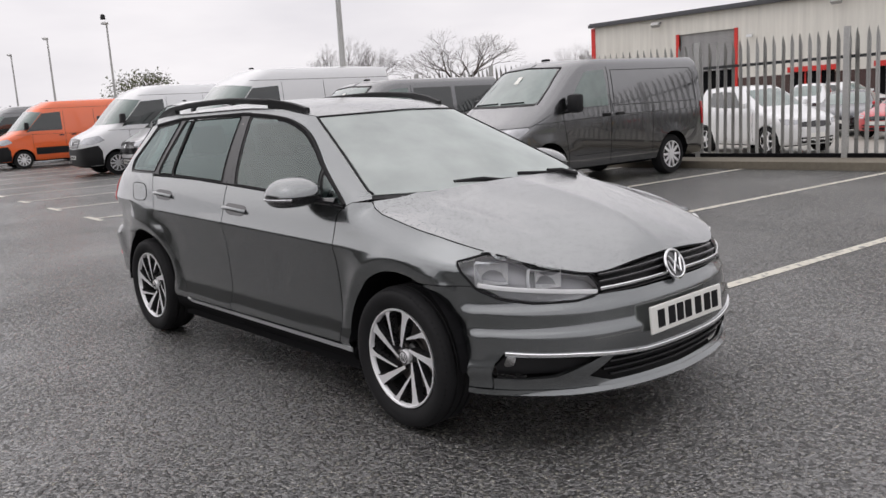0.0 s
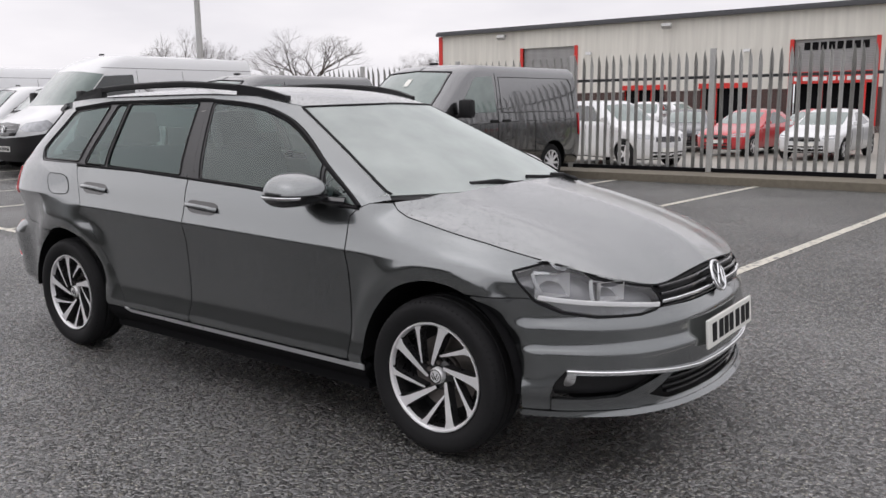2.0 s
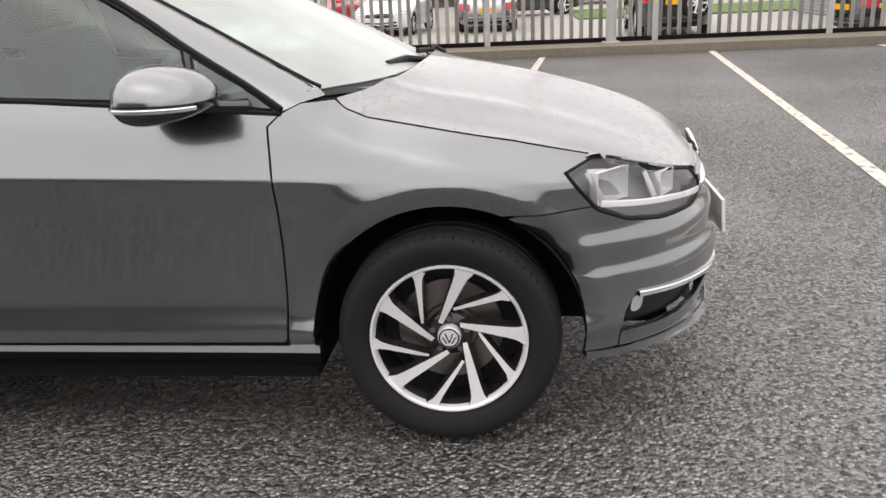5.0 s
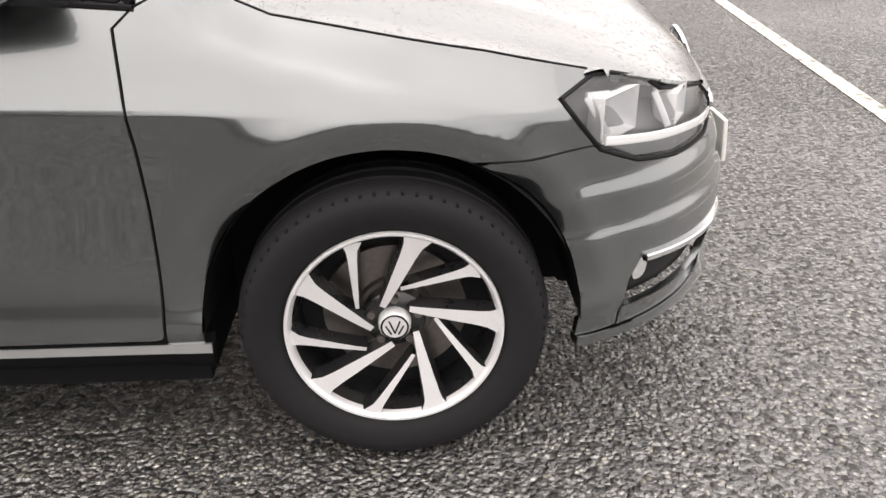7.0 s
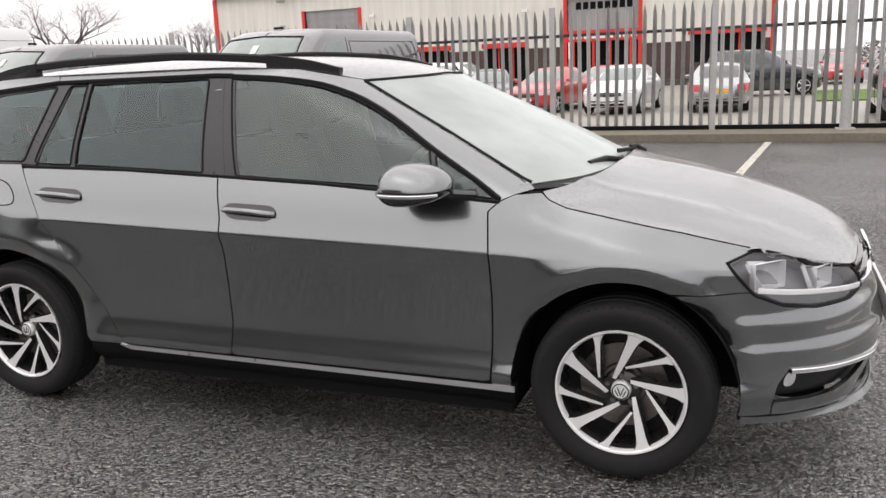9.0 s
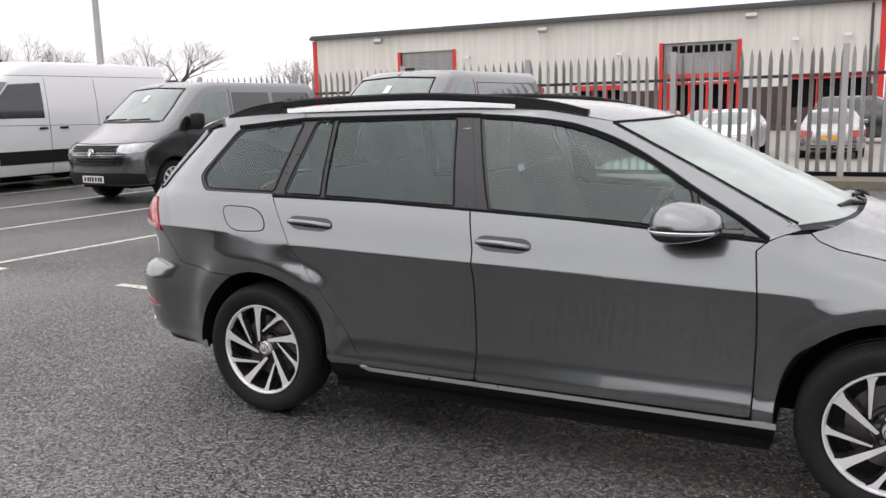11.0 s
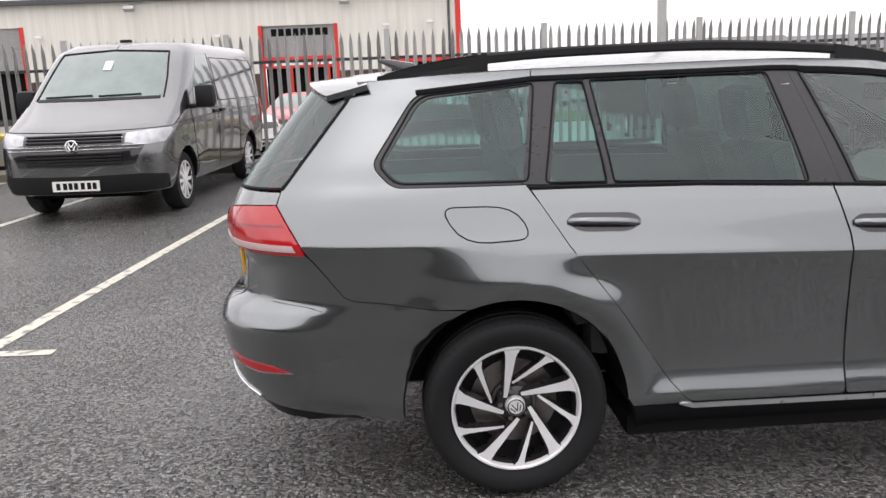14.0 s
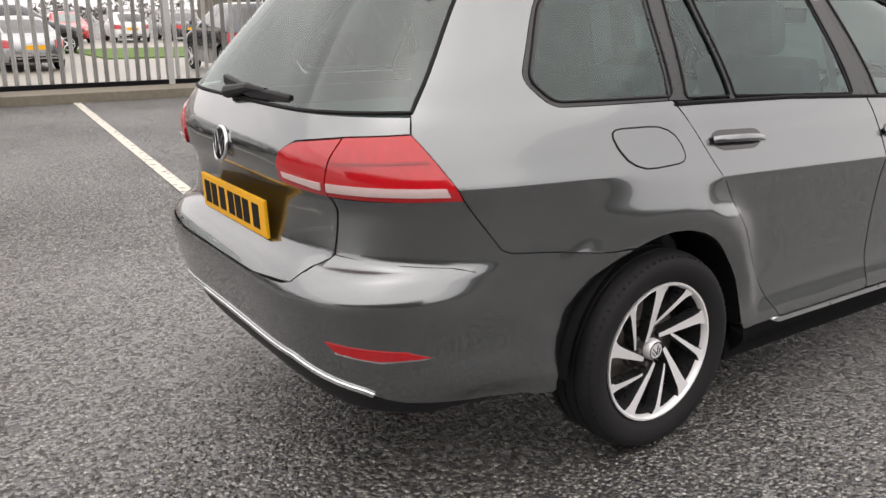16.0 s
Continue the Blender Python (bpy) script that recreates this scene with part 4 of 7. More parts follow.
part("bumper_blade", sheet(LOW, [("s", 1.79, 0.298), ("s", 1.90, 0.294), ("f", 0.62, 0.298), ("f", 0.46, 0.365), ("f", 0.40, 0.366), ("f", 0.50, 0.288), ("f", 0.40, 0.252), ("f", 0.0, 0.240), ("f", 0.0, 0.228), ("f", 0.40, 0.236), ("f", 0.57, 0.246), ("s", 1.9, 0.252), ("s", 1.785, 0.254)], sides="middle", ustep=0.04, zstep=0.02), M["paint"], car)
part("front_lip", sheet(LOW, [("f", 0.0, 0.226), ("f", 0.40, 0.233), ("f", 0.57, 0.243), ("s", 1.9, 0.249), ("s", 1.69, 0.254), ("s", 1.69, 0.232), ("s", 1.9, 0.228), ("f", 0.57, 0.221), ("f", 0.0, 0.207)], sides="middle", lift=0.008, depth=0.03, ustep=0.04), M["paint"], car)
part("lower_grille", sheet(LOW, [("f", 0.0, 0.37), ("f", 0.42, 0.38), ("f", 0.54, 0.29), ("f", 0.40, 0.24), ("f", 0.0, 0.23)], sides="middle", lift=-0.045, depth=0, ustep=0.04), M["black"], car)
for z, y in ((0.262, 0.40), (0.292, 0.44), (0.322, 0.42)):
    l1 = on_shell(LOW, [("f", y, z + 0.012), ("f", 0.0, z)], -0.018)
    part("grille_bar", ribbon(bmesh.new(), l1 + [Vector((p.x, -p.y, p.z)) for p in reversed(l1[:-1])], 0.02, 0.011), M["gloss"], car)
l1 = on_shell(LOW, list(reversed(CHROME_LINE)), 0.004)
part("chrome_strip", ribbon(bmesh.new(), l1 + [Vector((p.x, -p.y, p.z)) for p in reversed(l1[:-1])], 0.014, 0.016), M["chrome"], car, "bright chrome strip across the bumper")
both("fog_recess", LOW, [("s", 1.80, 0.296), ("f", 0.60, 0.296), ("f", 0.45, 0.372), ("s", 1.93, 0.392), ("s", 1.835, 0.397), ("s", 1.80, 0.35)], "black", lift=-0.03, depth=0)
both("fog_lamp", LOW, [("s", 1.825, 0.345, 0.02), ("s", 1.86, 0.345, 0.02), ("s", 1.87, 0.388, 0.02), ("s", 1.835, 0.388, 0.02)], "chrome", lift=-0.022, depth=0.01)
part("grille_back", sheet(LOW, [("f", 0.0, 0.708), ("f", 0.43, 0.682), ("f", 0.43, 0.602), ("f", 0.0, 0.6)], sides="middle", lift=-0.03, depth=0), M["black"], car)
for z, y, m, h, o in ((0.624, 0.425, "chrome", 0.014, 0.002), (0.648, 0.42, "gloss", 0.012, -0.006), (0.672, 0.41, "gloss", 0.012, -0.006), (0.606, 0.42, "gloss", 0.01, -0.004)):
    l1 = on_shell(LOW, [("f", y, z), ("f", 0.0, z + (0.012 if z > 0.63 else 0.006))], o)
    part("grille_slat", ribbon(bmesh.new(), l1 + [Vector((p.x, -p.y, p.z)) for p in reversed(l1[:-1])], 0.02, h), M[m], car)

# headlamps
HEADLAMP = [("s", 1.637, 0.752, 0.01), ("s", 1.712, 0.775), ("s", 1.752, 0.770), ("s", 1.83, 0.747), ("f", 0.62, 0.720), ("f", 0.445, 0.678), ("f", 0.424, 0.62), ("f", 0.45, 0.598), ("f", 0.518, 0.588), ("s", 1.905, 0.59), ("s", 1.806, 0.608), ("s", 1.72, 0.648)]
for side in ("right", "left"):
    lamp = empty("headlamp")
    lamp.parent = car
    ln = part("lens", sheet(LOW, HEADLAMP, sides=side, ustep=0.04, zstep=0.02, lift=0.001, depth=0.02), M["lens"], lamp, "clear headlamp lens")
    ln.visible_shadow = False
    part("housing", sheet(LOW, HEADLAMP, sides=side, ustep=0.05, lift=-0.05, depth=-0.046), M["lamphouse"], lamp)
    rim_line = on_shell(LOW, [*HEADLAMP[1:], HEADLAMP[0][:3]], 0.0, -1 if side == "right" else 1)
    part("lamp_seal", tube(bmesh.new(), [*rim_line, rim_line[0]], 0.005, 6), M["seal"], lamp)
    sg = -1 if side == "right" else 1
    bar = on_shell(LOW, [("s", 1.728, 0.664), ("s", 1.83, 0.650), ("s", 1.93, 0.638), ("f", 0.5, 0.622), ("f", 0.435, 0.614)], 0.002, sg)
    part("light_bar", ribbon(bmesh.new(), bar, 0.006, 0.018), M["white"], lamp, "white running-light bar")
    part("lower_reflector", sheet(LOW, [("s", 1.733, 0.655), ("s", 1.83, 0.643), ("s", 1.93, 0.630), ("f", 0.5, 0.615), ("f", 0.44, 0.607), ("f", 0.46, 0.603), ("f", 0.518, 0.594), ("s", 1.905, 0.597), ("s", 1.81, 0.613)], sides=side, ustep=0.04, zstep=0.02, lift=-0.012, depth=0.01), M["lampwhite2"], lamp, "frosted lower lamp section")
    for x0, x1 in ((1.700, 1.742), (1.868, 1.893)):
        for p, q in ((((x0, 0.742 - (x0 - 1.7) * 0.17), (x1, 0.672 - (x1 - 1.74) * 0.15))), ((x0, 0.744 - (x0 - 1.7) * 0.17), (x0 + 0.05, 0.738 - (x0 - 1.7) * 0.17))):
            line = on_shell(LOW, [("s", *p), ("s", *q)], -0.012, sg)
            part("reflector_trim", ribbon(bmesh.new(), line, 0.006, 0.014, up=(1, 0, 0) if q[1] < p[1] - 0.02 else (0, 0, 1)), M["white"], lamp, "white lamp surround")
    for k, (x, z, w) in enumerate(((1.765, 0.704, 0.088), (1.925, 0.676, 0.07))):
        bm = bmesh.new()
        yy = LOW.at(LOW.side(x, z), z)[1]
        lathe(bm, [(w * 0.12, 0.04), (w * 0.3, 0.038), (w * 0.65, 0.028), (w * 0.9, 0.006), (w, -0.02)], 4)
        bmesh.ops.rotate(bm, matrix=Matrix.Rotation(radians(45), 3, "Y"), verts=bm.verts[:])
        bmesh.ops.scale(bm, vec=(1.05, 1, 0.7), verts=bm.verts[:])
        bmesh.ops.transform(bm, matrix=pose(x - 0.015, sg * (yy - 0.022), z, 0, 0, (-1 if sg > 0 else 1) * (48 if k == 0 else 62) + (180 if sg > 0 else 0)), verts=bm.verts[:])
        part("reflector", smooth_by_angle(bm, 25), M["reflect"], lamp)

# windscreen, side and rear glazing
WS = [("f", 0.0, 0.978), ("f", 0.44, 0.978), ("s", 0.985, 0.981, 0.03), ("s", 0.655, 1.148), ("s", 0.272, 1.338, 0.03), ("f", 0.30, 1.345), ("f", 0.0, 1.352)]
ws = part("windscreen", sheet(CAB, WS, sides="middle", ustep=0.05, depth=0.004), M["screen"], car, "windscreen with fine rain and sky reflection painted as a pale film")
ws.visible_shadow = False
part("cowl", sheet(CAB, [("f", 0.0, 0.955), ("f", 0.55, 0.958), ("s", 0.995, 0.966), ("s", 0.99, 0.979), ("f", 0.44, 0.985), ("f", 0.0, 0.985)], sides="middle", lift=-0.004, depth=0.01), M["black"], car)
l1 = on_shell(CAB, [("s", 0.985, 0.984), ("s", 0.655, 1.152), ("s", 0.268, 1.343), ("f", 0.30, 1.349), ("f", 0.0, 1.355)], 0.001)
part("windscreen_seal", tube(bmesh.new(), l1 + [Vector((p.x, -p.y, p.z)) for p in reversed(l1[:-1])], 0.007, 6), M["seal"], car)
SIDE_GLASS = dict(
    quarter_window=([("s", -1.252, 1.058, 0.02), ("s", -1.682, 1.064, 0.03), ("s", -1.737, 1.122, 0.03), ("s", -1.595, 1.338, 0.05), ("s", -1.2, 1.368, 0.02)], "privacy"),
    rear_fixed_window=([("s", -1.196, 1.05, 0.02), ("s", -0.994, 1.045, 0.01), ("s", -1.032, 1.366, 0.01), ("s", -1.128, 1.368, 0.02)], "privacy"),
    rear_door_window=([("s", -0.970, 1.045, 0.01), ("s", -0.322, 1.018, 0.015), ("s", -0.395, 1.374, 0.02), ("s", -1.008, 1.37, 0.01)], "privacy"),
    front_door_window=([("s", -0.168, 1.008, 0.01), ("s", 0.668, 0.965, 0.01), *[("s", x, float(_wt(x)) - 0.004) for x in np.linspace(0.62, -0.22, 22)], ("s", -0.284, 1.371, 0.01)], "glass"),
    mirror_window=([("s", 0.688, 0.962, 0.01), ("s", 0.885, 0.94, 0.02), ("s", 0.79, 1.003), ("s", 0.645, 1.086, 0.015)], "glass"),
)
for name, (pts, m) in SIDE_GLASS.items():
    for pane in both(name, CAB, pts, m, lift=-0.006, depth=0.003, zstep=0.05):
        pane.visible_shadow = False
    for s in (-1, 1):
        loop = on_shell(CAB, soft_corners(pts) + [soft_corners(pts)[0]], -0.002, s)
        part("window_seal", tube(bmesh.new(), loop, 0.0035, 6), M["seal"], car)
for pts in ([("s", -0.332, 1.012), ("s", -0.216, 1.006), ("s", -0.324, 1.385), ("s", -0.407, 1.387)], [("s", -0.215, 1.006), ("s", -0.152, 1.002), ("s", -0.272, 1.382), ("s", -0.323, 1.385)], [("s", -1.27, 1.05), ("s", -1.184, 1.045), ("s", -1.115, 1.381), ("s", -1.21, 1.384)], [("s", -1.275, 1.05), ("s", -1.69, 1.053, 0.03), ("s", -1.757, 1.122, 0.03), ("s", -1.6, 1.35, 0.06), ("s", -1.22, 1.38), ("s", -1.22, 1.362), ("s", -1.583, 1.332, 0.05), ("s", -1.727, 1.122, 0.03), ("s", -1.675, 1.07, 0.03), ("s", -1.275, 1.066)], [("s", -0.994, 1.038), ("s", -0.970, 1.036), ("s", -1.007, 1.383), ("s", -1.031, 1.383)], [("s", 0.664, 0.955), ("s", 0.692, 0.953), ("s", 0.648, 1.098), ("s", 0.615, 1.112)], [("s", 0.68, 0.95), ("s", 0.90, 0.928), ("s", 0.80, 1.012), ("s", 0.76, 1.03), ("s", 0.882, 0.945), ("s", 0.68, 0.965)]):
    both("pillar_trim", CAB, pts, "pillar", lift=-0.003, depth=0.01, zstep=0.06)
for pts in ([("s", 0.9, 0.932), ("s", 0.2, 0.984), ("s", -0.245, 1.006)], [("s", -0.25, 1.006), ("s", -0.7, 1.027), ("s", -1.25, 1.038)], [("s", x, float(_wt(x)) + 0.005) for x in np.linspace(-0.29, 0.9, 30)], [("s", -0.285, 1.3835), ("s", -0.37, 1.387), ("s", -1.2, 1.382), ("s", -1.6, 1.35)]):
    for s in (-1, 1):
        part("belt_trim", ribbon(bmesh.new(), on_shell(CAB, pts, 0.001, s), 0.014, 0.018 if pts[0][2] > 1.3 else 0.01), M["seal"], car)
RG = [("r", 0.0, 1.05), ("r", 0.42, 1.05), ("s", -2.056, 1.055, 0.02), ("s", -1.833, 1.327, 0.02), ("r", 0.25, 1.372), ("r", 0.0, 1.376)]
part("rear_window", sheet(CAB, RG, sides="middle", depth=0.004), M["rearglass"], car, "tinted rear window").visible_shadow = False
l1 = on_shell(CAB, [("r", 0.0, 1.047), ("r", 0.42, 1.047), ("s", -2.06, 1.052), ("s", -1.833, 1.333)], 0.0)
part("rear_window_seal", tube(bmesh.new(), [Vector((p.x, -p.y, p.z)) for p in reversed(l1[1:])] + l1, 0.006, 6), M["seal"], car)

# tailgate, tail lamps, rear bumper
part("tailgate", sheet(LOW, [("r", 0.0, 1.043), ("r", 0.43, 1.041), ("s", -2.068, 1.041), ("s", -2.082, 1.005), ("r", 0.58, 0.997), ("r", 0.44, 0.977), ("r", 0.395, 0.95), ("r", 0.374, 0.915), ("r", 0.378, 0.858), ("r", 0.543, 0.843), ("r", 0.538, 0.692), ("r", 0.484, 0.622), ("r", 0.30, 0.606), ("r", 0.0, 0.604)], sides="middle", ustep=0.03, zstep=0.02), M["paint"], car)
TL_OUT = [("r", 0.553, 0.85), ("s", -1.984, 0.845), ("s", -2.08, 1.0), ("r", 0.577, 0.991)]
TL_IN = [("r", 0.549, 0.85), ("r", 0.385, 0.864, 0.02), ("r", 0.378, 0.912), ("r", 0.398, 0.946), ("r", 0.443, 0.97, 0.02), ("r", 0.573, 0.989)]
for side in ("right", "left"):
    for nm, pts, lo, hi in (("outer_lens", TL_OUT, 0.842, 0.868), ("inner_lens", TL_IN, 0.85, 0.874)):
        lamp = empty("tail_lamp")
        lamp.parent = car
        part(nm, sheet(LOW, pts, sides=side, ustep=0.03, zstep=0.02, lift=0.006, depth=0.03), M["lampred"], lamp, "glossy red tail lamp lens")
        if nm == "outer_lens":
            part("reversing_strip", sheet(LOW, [("r", 0.557, 0.864), ("s", -2.016, 0.857), ("s", -2.028, 0.876), ("r", 0.56, 0.884)], sides=side, ustep=0.03, lift=0.0085, depth=0.004), M["lampwhite"], lamp, "frosted white strip")
            part("dark_band", sheet(LOW, [("r", 0.57, 0.93), ("s", -2.055, 0.935), ("s", -2.06, 0.941), ("r", 0.57, 0.936)], sides=side, ustep=0.03, lift=0.0085, depth=0.004), M["lampdark"], lamp)
        else:
            part("reversing_strip", sheet(LOW, [("r", 0.543, 0.866), ("r", 0.405, 0.88), ("r", 0.40, 0.894), ("r", 0.545, 0.884)], sides=side, ustep=0.03, lift=0.0085, depth=0.004), M["lampwhite"], lamp, "frosted white strip")
REAR_TOP = [("r", 0.0, 0.600), ("r", 0.30, 0.602), ("r", 0.45, 0.61), ("r", 0.488, 0.62), ("r", 0.543, 0.69), ("r", 0.55, 0.841), ("s", -1.984, 0.842), ("s", -1.890, 0.726), ("s", -1.87, 0.70), ("s", -1.84, 0.687), ("s", -1.80, 0.683), ("s", -1.585, 0.666)]
part("rear_bumper", sheet(LOW, [*REAR_TOP, *arch(RA, AR, 114, 186, 24), ("s", -1.70, 0.268), ("s", -1.9, 0.268), ("r", 0.70, 0.30), ("r", 0.645, 0.338), ("r", 0.45, 0.395), ("r", 0.0, 0.41)], sides="middle", ustep=0.02, zstep=0.0125), M["paint"], car)
part("diffuser", sheet(LOW, [("r", 0.0, 0.405), ("r", 0.45, 0.39), ("r", 0.645, 0.332), ("r", 0.70, 0.294), ("s", -1.92, 0.262), ("s", -1.80, 0.25), ("r", 0.6, 0.24), ("r", 0.0, 0.23)], sides="middle", ustep=0.05, lift=-0.012, depth=0), M["black"], car, "black lower bumper section")
l1 = on_shell(LOW, [("r", 0.66, 0.332), ("r", 0.645, 0.342), ("r", 0.45, 0.398), ("r", 0.2, 0.408), ("r", 0.0, 0.41)], 0.003)
part("rear_chrome_strip", ribbon(bmesh.new(), l1 + [Vector((p.x, -p.y, p.z)) for p in reversed(l1[:-1])], 0.012, 0.014), M["chrome"], car, "bright chrome strip")
both("rear_reflector", LOW, [("r", 0.59, 0.482, 0.006), ("r", 0.69, 0.468), ("s", -2.13, 0.461), ("s", -2.07, 0.44, 0.004), ("r", 0.69, 0.436), ("r", 0.613, 0.452, 0.01)], "lampred", "red bumper reflector", ustep=0.03, lift=0.003, depth=0.01)
both("bumper_crease", LOW, [("r", 0.608, 0.45), ("r", 0.69, 0.431), ("s", -2.06, 0.437), ("r", 0.69, 0.435), ("r", 0.61, 0.455)], "satin", ustep=0.03, lift=0.003, depth=0.004)

# spoiler and aerial
bm = bmesh.new()
rows = []
for i in range(7):
    t = i / 6
    row = []
    for k in range(-12, 13):
        s = abs(k / 12)
        ye = 0.54 - 0.04 * t
        x = -1.765 - t * (0.235 - 0.09 * s**3)
        z = (1.424 - 0.04 * s**2.3) - t * (0.022 + 0.012 * s**2)
        row.append(bm.verts.new((x, ye * k / 12, z)))
    rows.append(row)
for a, b in zip(rows, rows[1:]):
    for k in range(24):
        bm.faces.new((a[k], a[k + 1], b[k + 1], b[k]))
finish(bm, 0.0, 0.0)
bmesh.ops.solidify(bm, geom=bm.faces[:], thickness=0.02)
part("roof_spoiler", smooth_by_angle(bm, 50), M["paint"], car)
bm = bmesh.new()
tube(bm, [(-1.60, 0, 1.432), (-1.70, 0, 1.465), (-1.735, 0, 1.475)], [0.03, 0.014, 0.006], 10)
part("aerial", smooth_by_angle(bm), M["gloss"], car)

# roof rails
for s in (-1, 1):
    xs = np.linspace(0.15, -1.72, 34)
    prof = curve((-1.72, 1.4), (-1.61, 1.43), (-1.40, 1.458), (-1.07, 1.475), (-0.66, 1.479), (-0.193, 1.455), (0.028, 1.423), (0.15, 1.39))
    inn = curve((-1.72, 0.485), (-1.4, 0.525), (-1.0, 0.54), (-0.3, 0.54), (0.15, 0.478))
    line = [Vector((x, s * float(inn(x)), float(prof(x)) - 0.008)) for x in xs]
    part("roof_rail", ribbon(bmesh.new(), line, 0.03, 0.034), M["black"], car, "black roof rail")
    for x0, x1 in ((0.16, -0.14), (-1.35, -1.73)):
        bm = bmesh.new()
        seg = np.linspace(x0, x1, 9)
        prism(bm, [(x, float(prof(x)) + 0.008) for x in seg] + [(x, float(_re(x)) - 0.004) for x in reversed(seg)], s * 0.53, s * 0.562)
        for v in bm.verts:
            v.co.y += s * (float(inn(v.co.x)) - 0.546)
        part("rail_foot", bm, M["black"], car)

# handles, mirrors, filler flap, wipers
def handle(x, z, s):
    h = empty("door_handle")
    h.parent = car
    y = LOW.at(LOW.side(x, z), z)[1]
    bm = bmesh.new()
    line = [Vector((x + a, s * (y + b), z + c)) for a, b, c in ((-0.112, 0.004, 0.004), (-0.10, 0.022, 0.008), (-0.06, 0.034, 0.009), (0.0, 0.037, 0.007), (0.06, 0.033, 0.002), (0.095, 0.022, -0.004), (0.108, 0.004, -0.009))]
    ribbon(bm, line, 0.018, 0.021, up=(0, -s * 0.5, 1))
    part("grip", smooth_by_angle(bm, 60), M["paint"], h)
    # flat black sheet on the door stands in for the shade in the handle bowl
    cup = [("s", x - 0.085, z - 0.030, 0.03), ("s", x + 0.085, z - 0.036, 0.03), ("s", x + 0.125, z - 0.006, 0.02), ("s", x + 0.10, z + 0.022, 0.03), ("s", x - 0.10, z + 0.030, 0.03), ("s", x - 0.125, z + 0.004, 0.02)]
    part("recess", sheet(LOW, cup, sides="right" if s < 0 else "left", lift=0.0015, depth=0.002), M["gloss"], h, "black sheet painted as the shade behind the handle grip")


def door_mirror(s):
    d = empty("door_mirror")
    d.parent = car
    cx, cy, cz = 0.642, 0.905, 0.984

    def dome(rz, up):
        bm = bmesh.new()
        bmesh.ops.create_uvsphere(bm, u_segments=32, v_segments=20, radius=1.0)
        for v in bm.verts:
            x, y, z = (math.copysign(abs(a) ** p, a) for a, p in zip(v.co, (0.8, 0.75, 0.9)))
            v.co = (0.118 * x - 0.014 * y, s * 0.118 * y, rz * z * (1.0 - 0.06 * y - 0.3 * x) - 0.008 * y * up)
        bmesh.ops.bisect_plane(bm, geom=bm.verts[:] + bm.edges[:] + bm.faces[:], plane_co=(0, 0, 0.0), plane_no=(0, 0, 1), clear_inner=up > 0, clear_outer=up <= 0)
        bmesh.ops.holes_fill(bm, edges=[e for e in bm.edges if e.is_boundary])
        return bm

    bm = dome(0.079, 1)
    bmesh.ops.translate(bm, vec=(cx, s * cy, cz + 0.006), verts=bm.verts[:])
    part("cap", smooth_by_angle(bm, 50), M["paint"], d, "body-coloured mirror cap")
    bm = dome(0.056, 0)
    bmesh.ops.translate(bm, vec=(cx, s * cy, cz + 0.004), verts=bm.verts[:])
    part("base", smooth_by_angle(bm, 50), M["gloss"], d)
    line = [Vector((cx + 0.121 * abs(math.cos(a)) ** 0.8 * math.copysign(1, math.cos(a)) - 0.014 * math.sin(a), s * (cy + 0.121 * abs(math.sin(a)) ** 0.75), cz - 0.006)) for a in np.linspace(0.5, 2.95, 18)]
    part("indicator", ribbon(bmesh.new(), line, 0.008, 0.011), M["chrome"], d, "bright indicator strip")
    bm = bmesh.new()
    tube(bm, [(0.645, s * 0.86, 0.972), (0.70, s * 0.83, 0.962), (0.76, s * 0.80, 0.952), (0.80, s * 0.775, 0.945)], [0.03, 0.022, 0.026, 0.034], 12)
    bmesh.ops.scale(bm, vec=(1, 1, 0.75), space=Matrix.Translation((0, 0, -0.957)), verts=bm.verts[:])
    part("arm", smooth_by_angle(bm), M["gloss"], d)


for s in (-1, 1):
    handle(-1.017, 0.926, s)
    handle(-0.08, 0.880, s)
    door_mirror(s)
FLAP = [("s", -1.545, 0.988, 0.05), ("s", -1.305, 0.985, 0.09), ("s", -1.25, 0.882, 0.05), ("s", -1.475, 0.873, 0.09)]
flap = part("filler_flap", sheet(LOW, FLAP, lift=0.0015, depth=0.002), M["paint"], car)
loop = on_shell(LOW, soft_corners(FLAP) + [soft_corners(FLAP)[0]], 0.0002)
part("flap_gap", tube(bmesh.new(), loop, 0.0028, 5), M["seal"], car)
for line in ((((1.18, 0.02, 0.987), (1.105, -0.30, 0.992), (0.995, -0.60, 0.988))), (((1.18, 0.52, 0.972), (1.17, 0.30, 0.992), (1.15, 0.10, 1.006)))):
    w = empty("wiper")
    w.parent = car
    part("blade", ribbon(bmesh.new(), [Vector(p) for p in line], 0.014, 0.018), M["black"], w)
    a, b = Vector(line[0]), Vector(line[1])
    part("wiper_arm", tube(bmesh.new(), [a + Vector((0.03, -0.03, -0.005)), (a + b) / 2 + Vector((0, 0, 0.016)), b + Vector((0, 0, 0.012))], 0.009, 6), M["black"], w)
w = empty("rear_wiper")
w.parent = car
part("blade", ribbon(bmesh.new(), [Vector((-2.243, 0.12, 1.09)), Vector((-2.262, -0.12, 1.073)), Vector((-2.232, -0.33, 1.063))], 0.018, 0.03), M["black"], w)
part("wiper_arm", tube(bmesh.new(), [(-2.27, 0.04, 1.06), (-2.268, -0.12, 1.085), (-2.25, -0.2, 1.08)], [0.02, 0.013, 0.008], 8), M["black"], w)


